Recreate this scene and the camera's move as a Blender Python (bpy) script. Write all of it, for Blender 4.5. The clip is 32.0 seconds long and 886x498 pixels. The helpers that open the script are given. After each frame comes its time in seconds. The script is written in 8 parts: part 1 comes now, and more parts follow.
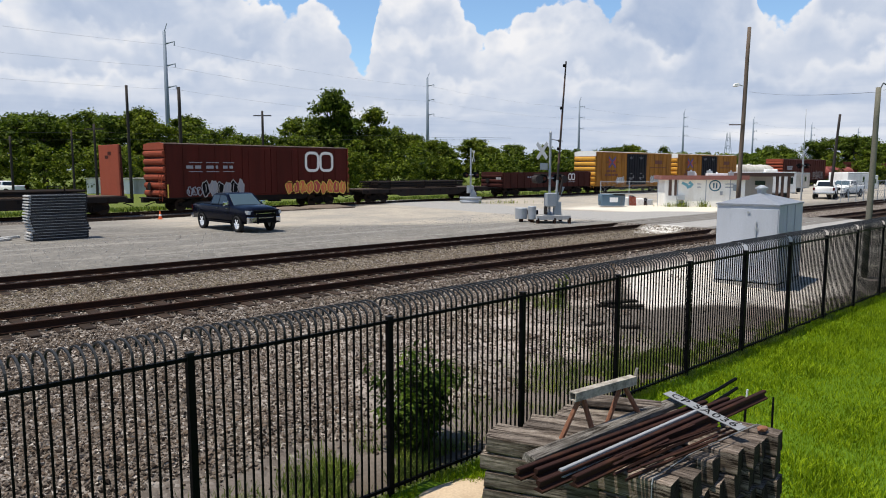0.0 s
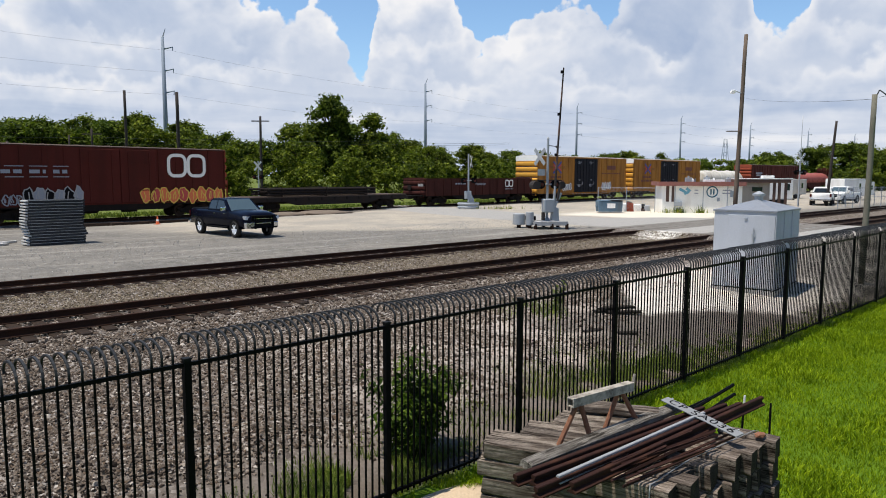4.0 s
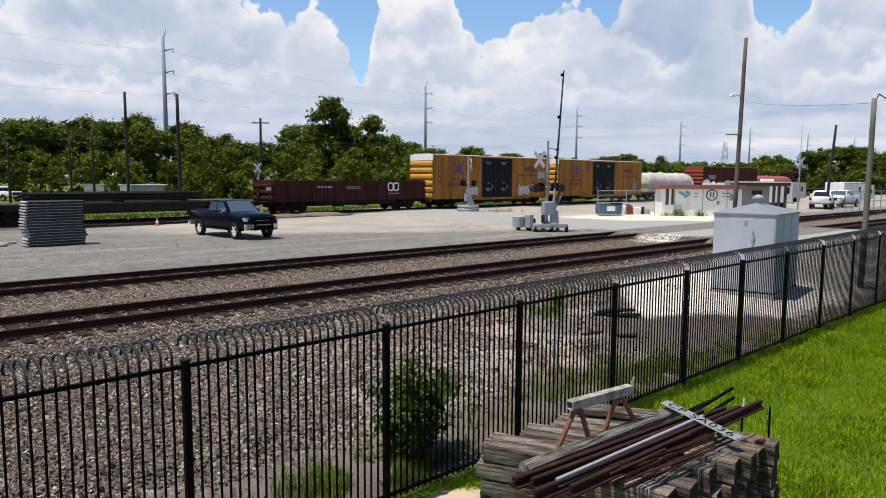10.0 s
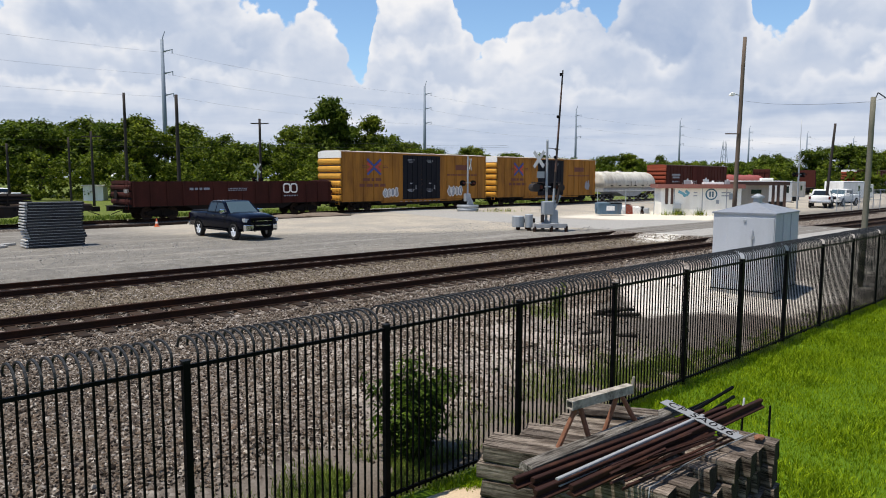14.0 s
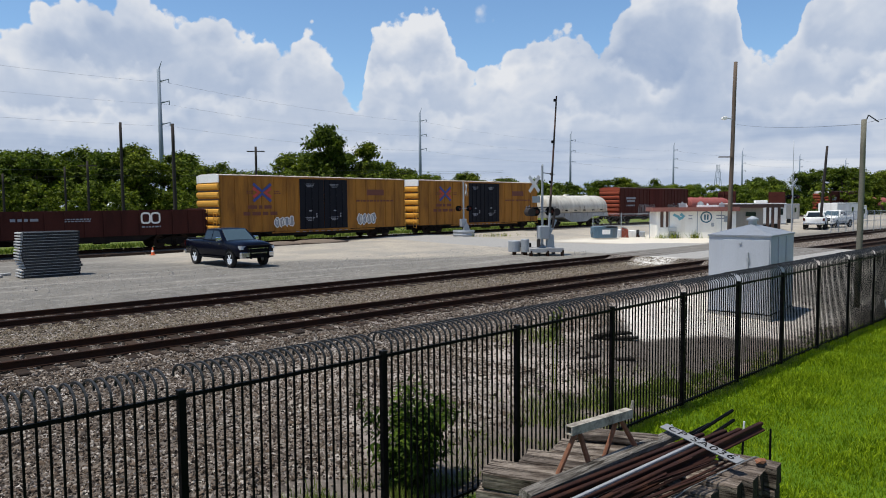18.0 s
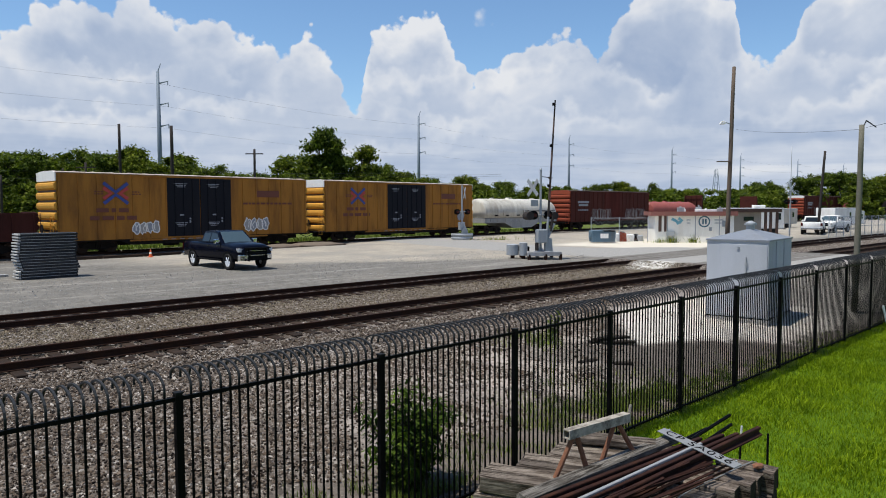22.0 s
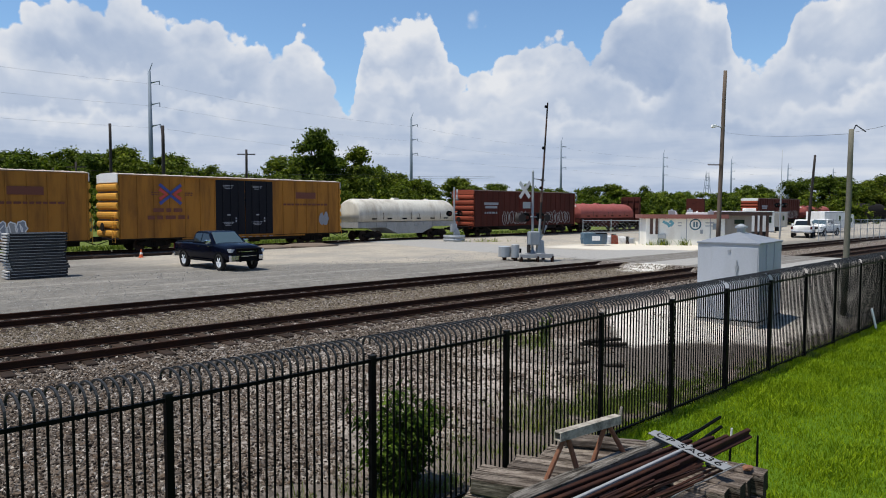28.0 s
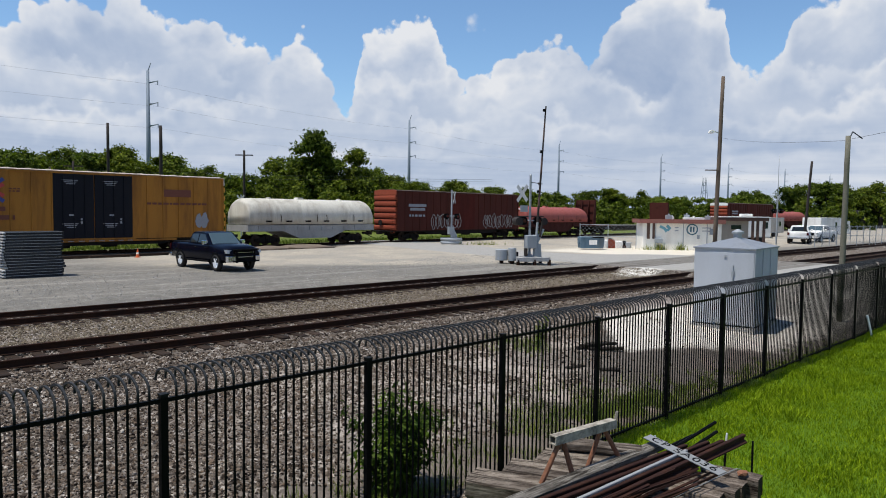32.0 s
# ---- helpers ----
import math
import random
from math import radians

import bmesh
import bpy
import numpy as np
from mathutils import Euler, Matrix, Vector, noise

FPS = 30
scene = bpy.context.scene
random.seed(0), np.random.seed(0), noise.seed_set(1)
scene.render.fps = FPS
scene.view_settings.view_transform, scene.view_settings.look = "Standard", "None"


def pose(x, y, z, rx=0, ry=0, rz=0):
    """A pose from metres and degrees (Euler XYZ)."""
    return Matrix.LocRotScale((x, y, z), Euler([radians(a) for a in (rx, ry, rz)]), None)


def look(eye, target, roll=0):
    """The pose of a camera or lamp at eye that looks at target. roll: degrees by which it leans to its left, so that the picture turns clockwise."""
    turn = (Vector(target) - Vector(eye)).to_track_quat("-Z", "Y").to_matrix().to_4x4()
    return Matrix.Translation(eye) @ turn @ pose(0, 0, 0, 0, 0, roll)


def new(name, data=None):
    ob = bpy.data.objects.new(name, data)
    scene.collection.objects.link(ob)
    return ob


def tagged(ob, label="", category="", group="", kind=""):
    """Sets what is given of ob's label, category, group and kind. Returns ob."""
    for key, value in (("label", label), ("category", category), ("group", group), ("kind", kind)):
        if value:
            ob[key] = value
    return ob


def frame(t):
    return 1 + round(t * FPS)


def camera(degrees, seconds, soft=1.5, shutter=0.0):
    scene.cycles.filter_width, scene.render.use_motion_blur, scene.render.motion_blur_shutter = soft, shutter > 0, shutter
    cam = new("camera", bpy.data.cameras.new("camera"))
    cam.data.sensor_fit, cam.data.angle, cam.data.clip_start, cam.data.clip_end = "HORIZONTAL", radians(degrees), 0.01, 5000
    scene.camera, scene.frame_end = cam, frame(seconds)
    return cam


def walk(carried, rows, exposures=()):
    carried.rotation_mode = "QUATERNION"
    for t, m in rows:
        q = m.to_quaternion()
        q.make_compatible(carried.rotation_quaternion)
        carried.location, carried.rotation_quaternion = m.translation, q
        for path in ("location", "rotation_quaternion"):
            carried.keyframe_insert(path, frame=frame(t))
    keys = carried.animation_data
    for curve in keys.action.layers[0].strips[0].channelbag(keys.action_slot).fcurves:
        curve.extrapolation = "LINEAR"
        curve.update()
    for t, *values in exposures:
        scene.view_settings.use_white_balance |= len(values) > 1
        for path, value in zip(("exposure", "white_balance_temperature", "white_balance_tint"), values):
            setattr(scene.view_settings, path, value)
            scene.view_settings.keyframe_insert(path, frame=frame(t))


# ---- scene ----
cam = camera(65, 32.0, soft=1.0)
EYE_Z = 3.0
walk(cam, [(t, pose(0, 0, EYE_Z, rx, ry, rz)) for t, rx, ry, rz in (
    (0, 83.506, 0.014, -0.017),
    (0.5, 83.540, 0.024, 0.013),
    (1, 83.582, 0.030, 0.012),
    (1.5, 83.639, -0.077, -0.043),
    (2, 83.774, 0.010, -0.062),
    (2.5, 83.821, -0.035, -0.104),
    (3, 83.893, 0.002, -0.128),
    (3.5, 83.939, -0.069, -0.172),
    (5.5, 84.076, -0.152, -0.233),
    (6, 84.118, -0.298, -0.254),
    (6.5, 84.138, -0.330, -0.319),
    (7, 84.158, -0.321, -0.284),
    (7.5, 84.164, -0.255, -0.307),
    (8, 84.202, -0.228, -0.314),
    (8.5, 84.196, -0.201, -0.272),
    (9, 84.209, -0.238, -0.284),
    (9.5, 84.219, -0.326, -0.251),
    (10, 84.164, -0.287, -0.211),
    (10.5, 84.167, -0.187, -0.223),
    (11, 84.118, -0.173, -0.205),
    (11.5, 84.095, -0.107, -0.266),
    (12, 84.095, -0.107, -0.377),
    (12.5, 84.087, -0.112, -0.370),
    (13, 84.163, -0.104, -0.316),
    (13.5, 84.159, -0.126, -0.269),
    (14, 84.167, -0.118, -0.258),
    (14.5, 84.170, -0.263, -0.281),
    (16.5, 86.007, 0.497, -0.559),
    (17, 86.066, 0.523, -0.492),
    (17.5, 86.112, 0.483, -0.582),
    (18, 86.263, 0.460, -0.598),
    (18.5, 86.290, 0.535, -0.598),
    (19, 86.295, 0.457, -0.583),
    (19.5, 86.342, 0.415, -0.577),
    (20, 86.388, 0.356, -0.596),
    (20.5, 86.472, 0.321, -0.597),
    (21, 86.457, 0.299, -0.598),
    (21.5, 86.488, 0.254, -0.664),
    (22, 86.529, 0.203, -0.727),
    (22.5, 86.561, 0.160, -0.762),
    (23, 86.518, 0.145, -1.025),
    (23.5, 86.567, 0.122, -1.036),
    (24, 86.568, 0.202, -1.022),
    (24.5, 86.622, 0.170, -1.073),
    (25, 86.642, 0.169, -1.140),
    (25.5, 86.633, 0.176, -1.230),
    (27.5, 86.661, -0.056, -1.311),
    (28, 86.662, -0.093, -1.366),
    (28.5, 86.737, -0.181, -1.338),
    (29, 86.718, -0.291, -1.364),
    (29.5, 86.767, -0.349, -1.348),
    (30, 86.780, -0.427, -1.338),
    (30.5, 86.744, -0.496, -1.304),
    (31, 86.783, -0.506, -1.423),
    (31.5, 86.801, -0.572, -1.473),
    (32, 86.883, -0.629, -1.579))], exposures=((0, 0.28, 6520, 10), (14.5, 0.28, 6520, 10), (16.5, 0.09, 6290, 9), (32, 0.09, 6290, 9)))

# ---- world and sun ----
SUN_EL, SUN_AZ = radians(71), radians(248)      # azimuth clockwise from +y

world = bpy.data.worlds.new("sky")
scene.world = world
world.use_nodes = True


def build_sky():
    nt = world.node_tree
    nt.nodes.clear()
    N, L = nt.nodes.new, nt.links.new

    def math_node(op, a, b=None, clamp=False):
        n = N("ShaderNodeMath")
        n.operation, n.use_clamp = op, clamp
        for i, v in enumerate((a, b)):
            if v is None:
                continue
            if isinstance(v, (int, float)):
                n.inputs[i].default_value = v
            else:
                L(v, n.inputs[i])
        return n.outputs[0]

    def smooth(v, lo, hi):
        n = N("ShaderNodeMapRange")
        n.interpolation_type = "SMOOTHSTEP"
        L(v, n.inputs[0])
        n.inputs[1].default_value, n.inputs[2].default_value = lo, hi
        return n.outputs[0]

    def noise_at(vec, scale, detail, rough, dist=0.0):
        n = N("ShaderNodeTexNoise")
        L(vec, n.inputs["Vector"])
        n.inputs["Scale"].default_value, n.inputs["Detail"].default_value = scale, detail
        n.inputs["Roughness"].default_value, n.inputs["Distortion"].default_value = rough, dist
        return n.outputs["Fac"]

    def ramp(v, stops, mode="LINEAR"):
        n = N("ShaderNodeValToRGB")
        n.color_ramp.interpolation = mode
        els = n.color_ramp.elements
        while len(els) < len(stops):
            els.new(0.5)
        for e, (p, c) in zip(els, stops):
            e.position = p
            e.color = (c, c, c, 1) if isinstance(c, (int, float)) else (*c, 1)
        L(v, n.inputs[0])
        return n.outputs[0]

    tc = N("ShaderNodeTexCoord")
    sep = N("ShaderNodeSeparateXYZ")
    L(tc.outputs["Generated"], sep.inputs[0])
    x, y, z = sep.outputs
    el = math_node("MULTIPLY", math_node("ARCSINE", z), 57.2958)           # degrees up
    az = math_node("MULTIPLY", math_node("ARCTAN2", x, y), 57.2958)         # degrees clockwise from +y
    azn = math_node("DIVIDE", math_node("ADD", az, 40.0), 80.0, True)

    sky = N("ShaderNodeTexSky")
    sky.sky_type, sky.sun_disc = "NISHITA", False
    sky.sun_elevation, sky.sun_rotation = SUN_EL, SUN_AZ
    sky.dust_density, sky.ozone_density = 0.2, 2.5

    # the heaped edge of the cumulus bank, as degrees of elevation / 30 along the azimuth
    edge = ramp(azn, ((0.1087, 0.405), (0.1216, 0.414), (0.1379, 0.488), (0.2196, 0.512), (0.2497, 0.491), (0.2647, 0.483), (0.3019, 0.495), (0.3232, 0.449), (0.3450, 0.405), (0.3705, 0.461), (0.3875, 0.428), (0.4000, 0.371), (0.4183, 0.302), (0.4275, 0.326), (0.4359, 0.456), (0.4684, 0.480), (0.4833, 0.513), (0.5066, 0.491), (0.5186, 0.443), (0.5346, 0.346), (0.5569, 0.373), (0.5989, 0.435), (0.6335, 0.471), (0.6644, 0.428), (0.6946, 0.536), (0.7433, 0.590), (0.7887, 0.513), (0.7987, 0.367), (0.8127, 0.354), (0.8390, 0.385), (0.8496, 0.506), (0.8967, 0.548)))
    P = tc.outputs["Generated"]

    def cells(vec, scale):
        n = N("ShaderNodeTexVoronoi")
        n.feature = "SMOOTH_F1"
        L(vec, n.inputs["Vector"])
        n.inputs["Scale"].default_value, n.inputs["Detail"].default_value = scale, 2.0
        n.inputs["Smoothness"].default_value = 0.35
        return n.outputs["Distance"]

    def flat(fa, fe, seed):
        n = N("ShaderNodeCombineXYZ")
        L(math_node("MULTIPLY", az, fa), n.inputs[0])
        L(math_node("MULTIPLY", el, fe), n.inputs[1])
        n.inputs[2].default_value = seed
        return n.outputs[0]

    def centred(v, k):
        return math_node("MULTIPLY", math_node("SUBTRACT", v, 0.5), k)

    puff = noise_at(P, 15.0, 9, 0.62)
    wob = math_node("ADD", centred(puff, 2.7), math_node("MULTIPLY", math_node("SUBTRACT", 0.36, cells(P, 27.0)), 2.2))
    wob = math_node("ADD", wob, math_node("MULTIPLY", math_node("SUBTRACT", 0.36, cells(P, 70.0)), 0.35))
    inside = math_node("SUBTRACT", math_node("ADD", math_node("MULTIPLY", edge, 30.0), math_node("ADD", wob, 0.9)), el)
    bank = smooth(inside, -0.10, 0.36)
    # a loose scrap of cloud in the blue gap, and broken cloud over the rest of the dome
    du, dv = math_node("DIVIDE", math_node("SUBTRACT", az, 4.1), 1.3), math_node("DIVIDE", math_node("SUBTRACT", el, 14.6), 1.9)
    scrap = math_node("SUBTRACT", math_node("ADD", 1.0, math_node("MULTIPLY", wob, 0.45)), math_node("ADD", math_node("MULTIPLY", du, du), math_node("MULTIPLY", dv, dv)))
    high = smooth(noise_at(P, 3.2, 9, 0.6, 0.3), 0.66, 0.78)
    over = math_node("MULTIPLY", high, smooth(el, 21.0, 30.0))
    mask = math_node("MAXIMUM", math_node("MAXIMUM", bank, over), math_node("MULTIPLY", smooth(scrap, -0.1, 0.6), 0.75))

    # the bank: a bright broken rim over a soft grey body
    lumps = math_node("ADD", centred(noise_at(flat(0.11, 0.14, 1.7), 1.0, 5, 0.55, 0.3), 1.5), centred(puff, 0.45))
    tone = math_node("ADD", math_node("ADD", 0.40, lumps), math_node("MULTIPLY", smooth(inside, 3.2, 0.2), 0.34))

    # heap after heap before it, each with its own lit heads, flatter and thinner towards the horizon
    for base, amp, wide, ruff, fall, seed, lift in ((12.2, 5.5, 0.10, 0.85, 2.6, 3.1, 0.50), (9.4, 5.0, 0.085, 0.8, 2.2, 7.7, 0.46), (7.0, 3.6, 0.10, 0.6, 1.6, 12.3, 0.36),
                                                    (5.0, 2.2, 0.08, 0.35, 1.0, 18.9, 0.27), (3.2, 1.4, 0.07, 0.2, 0.8, 23.5, 0.22), (1.9, 0.8, 0.06, 0.12, 0.6, 29.1, 0.18)):
        ridge = math_node("ADD", base, centred(noise_at(flat(wide, 0.0, seed), 1.0, 3, 0.5), amp * 2.0))
        inn = math_node("SUBTRACT", math_node("ADD", ridge, math_node("MULTIPLY", wob, ruff)), el)
        here = math_node("MULTIPLY", smooth(inn, -0.25, 0.9), smooth(noise_at(flat(wide * 1.3, 0.03, seed + 40.0), 1.0, 2, 0.5), 0.36, 0.56))
        body = math_node("ADD", centred(noise_at(flat(0.12, 0.22, seed + 80.0), 1.0, 4, 0.55, 0.2), 0.9), centred(puff, 0.3))
        lum = math_node("ADD", math_node("ADD", 0.36, body), math_node("MULTIPLY", smooth(inn, fall, 0.1), lift))
        n = N("ShaderNodeMix")
        n.data_type = "FLOAT"
        L(math_node("MULTIPLY", here, 0.78), n.inputs[0])
        L(tone, n.inputs[2])
        L(lum, n.inputs[3])
        tone = n.outputs[0]
    streak = math_node("MULTIPLY", centred(noise_at(flat(0.05, 0.55, 5.0), 1.3, 5, 0.55, 0.4), 1.0), smooth(el, 9.0, 3.0))
    tone = math_node("ADD", tone, streak, True)
    cloud = ramp(tone, ((0.05, (0.43, 0.53, 0.72)), (0.34, (0.58, 0.66, 0.81)), (0.58, (0.75, 0.80, 0.90)), (0.82, (0.98, 0.98, 1.0))))

    back, front = N("ShaderNodeBackground"), N("ShaderNodeBackground")
    tint = N("ShaderNodeMix")
    tint.data_type, tint.blend_type = "RGBA", "MULTIPLY"
    tint.inputs[0].default_value = 1.0
    L(sky.outputs[0], tint.inputs[6])
    tint.inputs[7].default_value = (0.88, 0.98, 1.04, 1)
    L(tint.outputs[2], back.inputs[0])
    back.inputs[1].default_value = 0.125
    L(cloud, front.inputs[0])
    front.inputs[1].default_value = 0.76
    mix, out = N("ShaderNodeMixShader"), N("ShaderNodeOutputWorld")
    L(mask, mix.inputs[0])
    L(back.outputs[0], mix.inputs[1])
    L(front.outputs[0], mix.inputs[2])
    L(mix.outputs[0], out.inputs[0])


build_sky()
sun = new("sun", bpy.data.lights.new("sun", "SUN"))
sun.data.energy, sun.data.angle, sun.data.color = 4.7, radians(0.53), (1.0, 0.94, 0.84)
_sd = Vector((math.cos(SUN_EL) * math.sin(SUN_AZ), math.cos(SUN_EL) * math.cos(SUN_AZ), math.sin(SUN_EL)))
sun.matrix_world = look(_sd * 100, (0, 0, 0))

# ---- plan ----
HEAD = 48.0                                    # the two main tracks run this many degrees clockwise of +y
YAW = 90.0 - HEAD
FU = Vector((math.sin(radians(HEAD)), math.cos(radians(HEAD)), 0))     # along the tracks
FN = Vector((-FU.y, FU.x, 0))                                          # across, away from the camera
# the train's track: an arc through C0, its heading there and its turn per metre
C0, C_HEAD, C_TURN = Vector((-21.0, 47.66, 0)), radians(42.52), radians(0.05634)
C_MID = C0 + Vector((math.cos(C_HEAD), -math.sin(C_HEAD), 0)) / C_TURN
YAW_C = 90.0 - 43.0
TRACKS = (16.35, 22.0)                         # centre lines of the two main tracks
ROAD = (34.0, 47.5)                            # the level crossing along them
TRAIN = ((0, 55.89), (4, 44.67), (8, 33.54), (12, 22.49), (16, 11.52), (20, 0.59), (24, -10.29), (28, -21.15), (32, -31.99))   # seconds, place of the first yellow boxcar's front


def at(s, l, z=0.0):
    """A place from metres along and across the main tracks."""
    v = FU * s + FN * l
    return Vector((v.x, v.y, z))


def c_pose(a, z=0.0, off=0.0):
    """A pose on the train's track, a metres along it."""
    h = C_HEAD + C_TURN * a
    x = C0.x + (math.cos(C_HEAD) - math.cos(h)) / C_TURN - math.cos(h) * off
    y = C0.y + (math.sin(h) - math.sin(C_HEAD)) / C_TURN + math.sin(h) * off
    return pose(x, y, z, 0, 0, 90.0 - math.degrees(h))


def c_across(x, y):
    """Metres beyond the centre line of the train's track."""
    return math.hypot(x - C_MID.x, y - C_MID.y) - 1.0 / C_TURN


def fence_l(s):
    return 6.42 + 0.016 * s


def lerp_table(x, table):
    for (a, va), (b, vb) in zip(table, table[1:]):
        if x <= b:
            k = max(0.0, min(1.0, (x - a) / (b - a)))
            return va + (vb - va) * (k * k * (3 - 2 * k))
    return table[-1][1]


def ground_z(x, y):
    s, l = x * FU.x + y * FU.y, x * FN.x + y * FN.y
    z = lerp_table(l, ((6.2, -1.0), (7.2, -0.95), (9.0, -0.58), (12.5, -0.42), (14.4, -0.22), (18.2, -0.22),
                       (19.2, -0.30), (20.4, -0.22), (23.6, -0.20), (25.0, -0.06), (27.0, 0.0)))
    c = c_across(x, y)
    z -= 0.14 * math.exp(-((c + 3.2) / 1.2) ** 2) * (0 if ROAD[0] < s < 58 else 1)
    k = lerp_table(s, ((ROAD[0] - 0.8, 0.0), (ROAD[0], 1.0), (ROAD[1], 1.0), (ROAD[1] + 0.8, 0.0))) if 12 < l < 26 else 0.0
    z = z * (1 - k) + -0.012 * k
    if l > 26:
        z += 0.05 * noise.noise((x * 0.12, y * 0.12, 0)) * min(1, (l - 26) / 4)
    if l < 14:
        z += 0.05 * noise.noise((x * 0.35, y * 0.35, 3)) * (1 if l > 6.8 else 0.5)
    if c > 4:
        z -= min(0.3, (c - 4) * 0.05)
    return z


# ---- materials ----
def nodes_of(name):
    m = bpy.data.materials.new(name)
    m.use_nodes = True
    nt = m.node_tree
    return m, nt, nt.nodes["Principled BSDF"]


def tex_coord(nt, kind="Object"):
    return nt.nodes.new("ShaderNodeTexCoord").outputs[kind]


def noise_node(nt, vec, scale, detail=5, rough=0.6, dist=0.0):
    n = nt.nodes.new("ShaderNodeTexNoise")
    nt.links.new(vec, n.inputs["Vector"])
    n.inputs["Scale"].default_value, n.inputs["Detail"].default_value = scale, detail
    n.inputs["Roughness"].default_value, n.inputs["Distortion"].default_value = rough, dist
    return n.outputs["Fac"]


def ramp_node(nt, fac, stops):
    n = nt.nodes.new("ShaderNodeValToRGB")
    els = n.color_ramp.elements
    while len(els) < len(stops):
        els.new(0.5)
    for e, (p, c) in zip(els, stops):
        e.position, e.color = p, ((c, c, c, 1) if isinstance(c, (int, float)) else (*c, 1))
    nt.links.new(fac, n.inputs[0])
    return n.outputs[0]


def mix_col(nt, fac, a, b, mode="MIX"):
    n = nt.nodes.new("ShaderNodeMix")
    n.data_type, n.blend_type = "RGBA", mode
    for sock, v in ((n.inputs[0], fac), (n.inputs[6], a), (n.inputs[7], b)):
        if isinstance(v, (int, float)):
            sock.default_value = v
        elif isinstance(v, tuple):
            sock.default_value = (*v, 1)
        else:
            nt.links.new(v, sock)
    return n.outputs[2]


def bump_node(nt, height, strength, distance, bsdf):
    n = nt.nodes.new("ShaderNodeBump")
    n.inputs["Strength"].default_value, n.inputs["Distance"].default_value = strength, distance
    nt.links.new(height, n.inputs["Height"])
    nt.links.new(n.outputs[0], bsdf.inputs["Normal"])


def shade(c, k):
    return tuple(min(1.0, v * k) for v in c)


def paint(name, col, rough=0.6, metal=0.0, dirt=(0.10, 0.07, 0.05), wear=0.35, scale=1.2, grain=30.0, bump=0.15, stretch=(1, 1, 0.25), rand=0.0, spec=0.12):
    """Weathered paint, metal, wood or stone: patches of dirt, streaks and a fine grain."""
    m, nt, b = nodes_of(name)
    mp = nt.nodes.new("ShaderNodeMapping")
    nt.links.new(tex_coord(nt), mp.inputs[0])
    mp.inputs["Scale"].default_value = stretch
    big = noise_node(nt, mp.outputs[0], scale, 7, 0.65, 0.3)
    fine = noise_node(nt, tex_coord(nt), grain, 4, 0.6)
    base = mix_col(nt, ramp_node(nt, fine, ((0.3, 0.0), (0.7, 1.0))), shade(col, 0.84), shade(col, 1.14))
    mask = ramp_node(nt, big, ((0.46, 0.0), (0.74, wear)))
    c = mix_col(nt, mask, base, dirt)
    if rand:
        info = nt.nodes.new("ShaderNodeObjectInfo").outputs["Random"]
        c = mix_col(nt, 1.0, c, ramp_node(nt, info, ((0.0, 1 - rand), (1.0, 1 + rand * 0.6))), "MULTIPLY")
    nt.links.new(c, b.inputs["Base Color"])
    nt.links.new(ramp_node(nt, big, ((0.3, rough * 0.85), (0.75, min(1.0, rough * 1.25)))), b.inputs["Roughness"])
    b.inputs["Metallic"].default_value = metal
    b.inputs["Specular IOR Level"].default_value = spec
    if bump:
        bump_node(nt, fine, bump, 0.02, b)
    return m


def fence_mat():
    """Black coat, with the sky's sheen painted grey where the pickets bend over."""
    m, nt, b = nodes_of("black_fence_coat")
    tc = tex_coord(nt)
    sep = nt.nodes.new("ShaderNodeSeparateXYZ")
    nt.links.new(tc, sep.inputs[0])
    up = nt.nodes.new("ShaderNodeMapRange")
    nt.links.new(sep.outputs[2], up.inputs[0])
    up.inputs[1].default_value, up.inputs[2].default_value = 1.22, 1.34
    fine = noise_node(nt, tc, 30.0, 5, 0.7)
    curl_sheen = mix_col(nt, up.outputs[0], (0, 0, 0), ramp_node(nt, fine, ((0.25, 0.45), (0.7, 1.0))))
    nt.links.new(mix_col(nt, curl_sheen, (0.0035, 0.0036, 0.004), (0.042, 0.044, 0.047)), b.inputs["Base Color"])
    b.inputs["Roughness"].default_value = 0.5
    b.inputs["Specular IOR Level"].default_value = 0.05
    return m


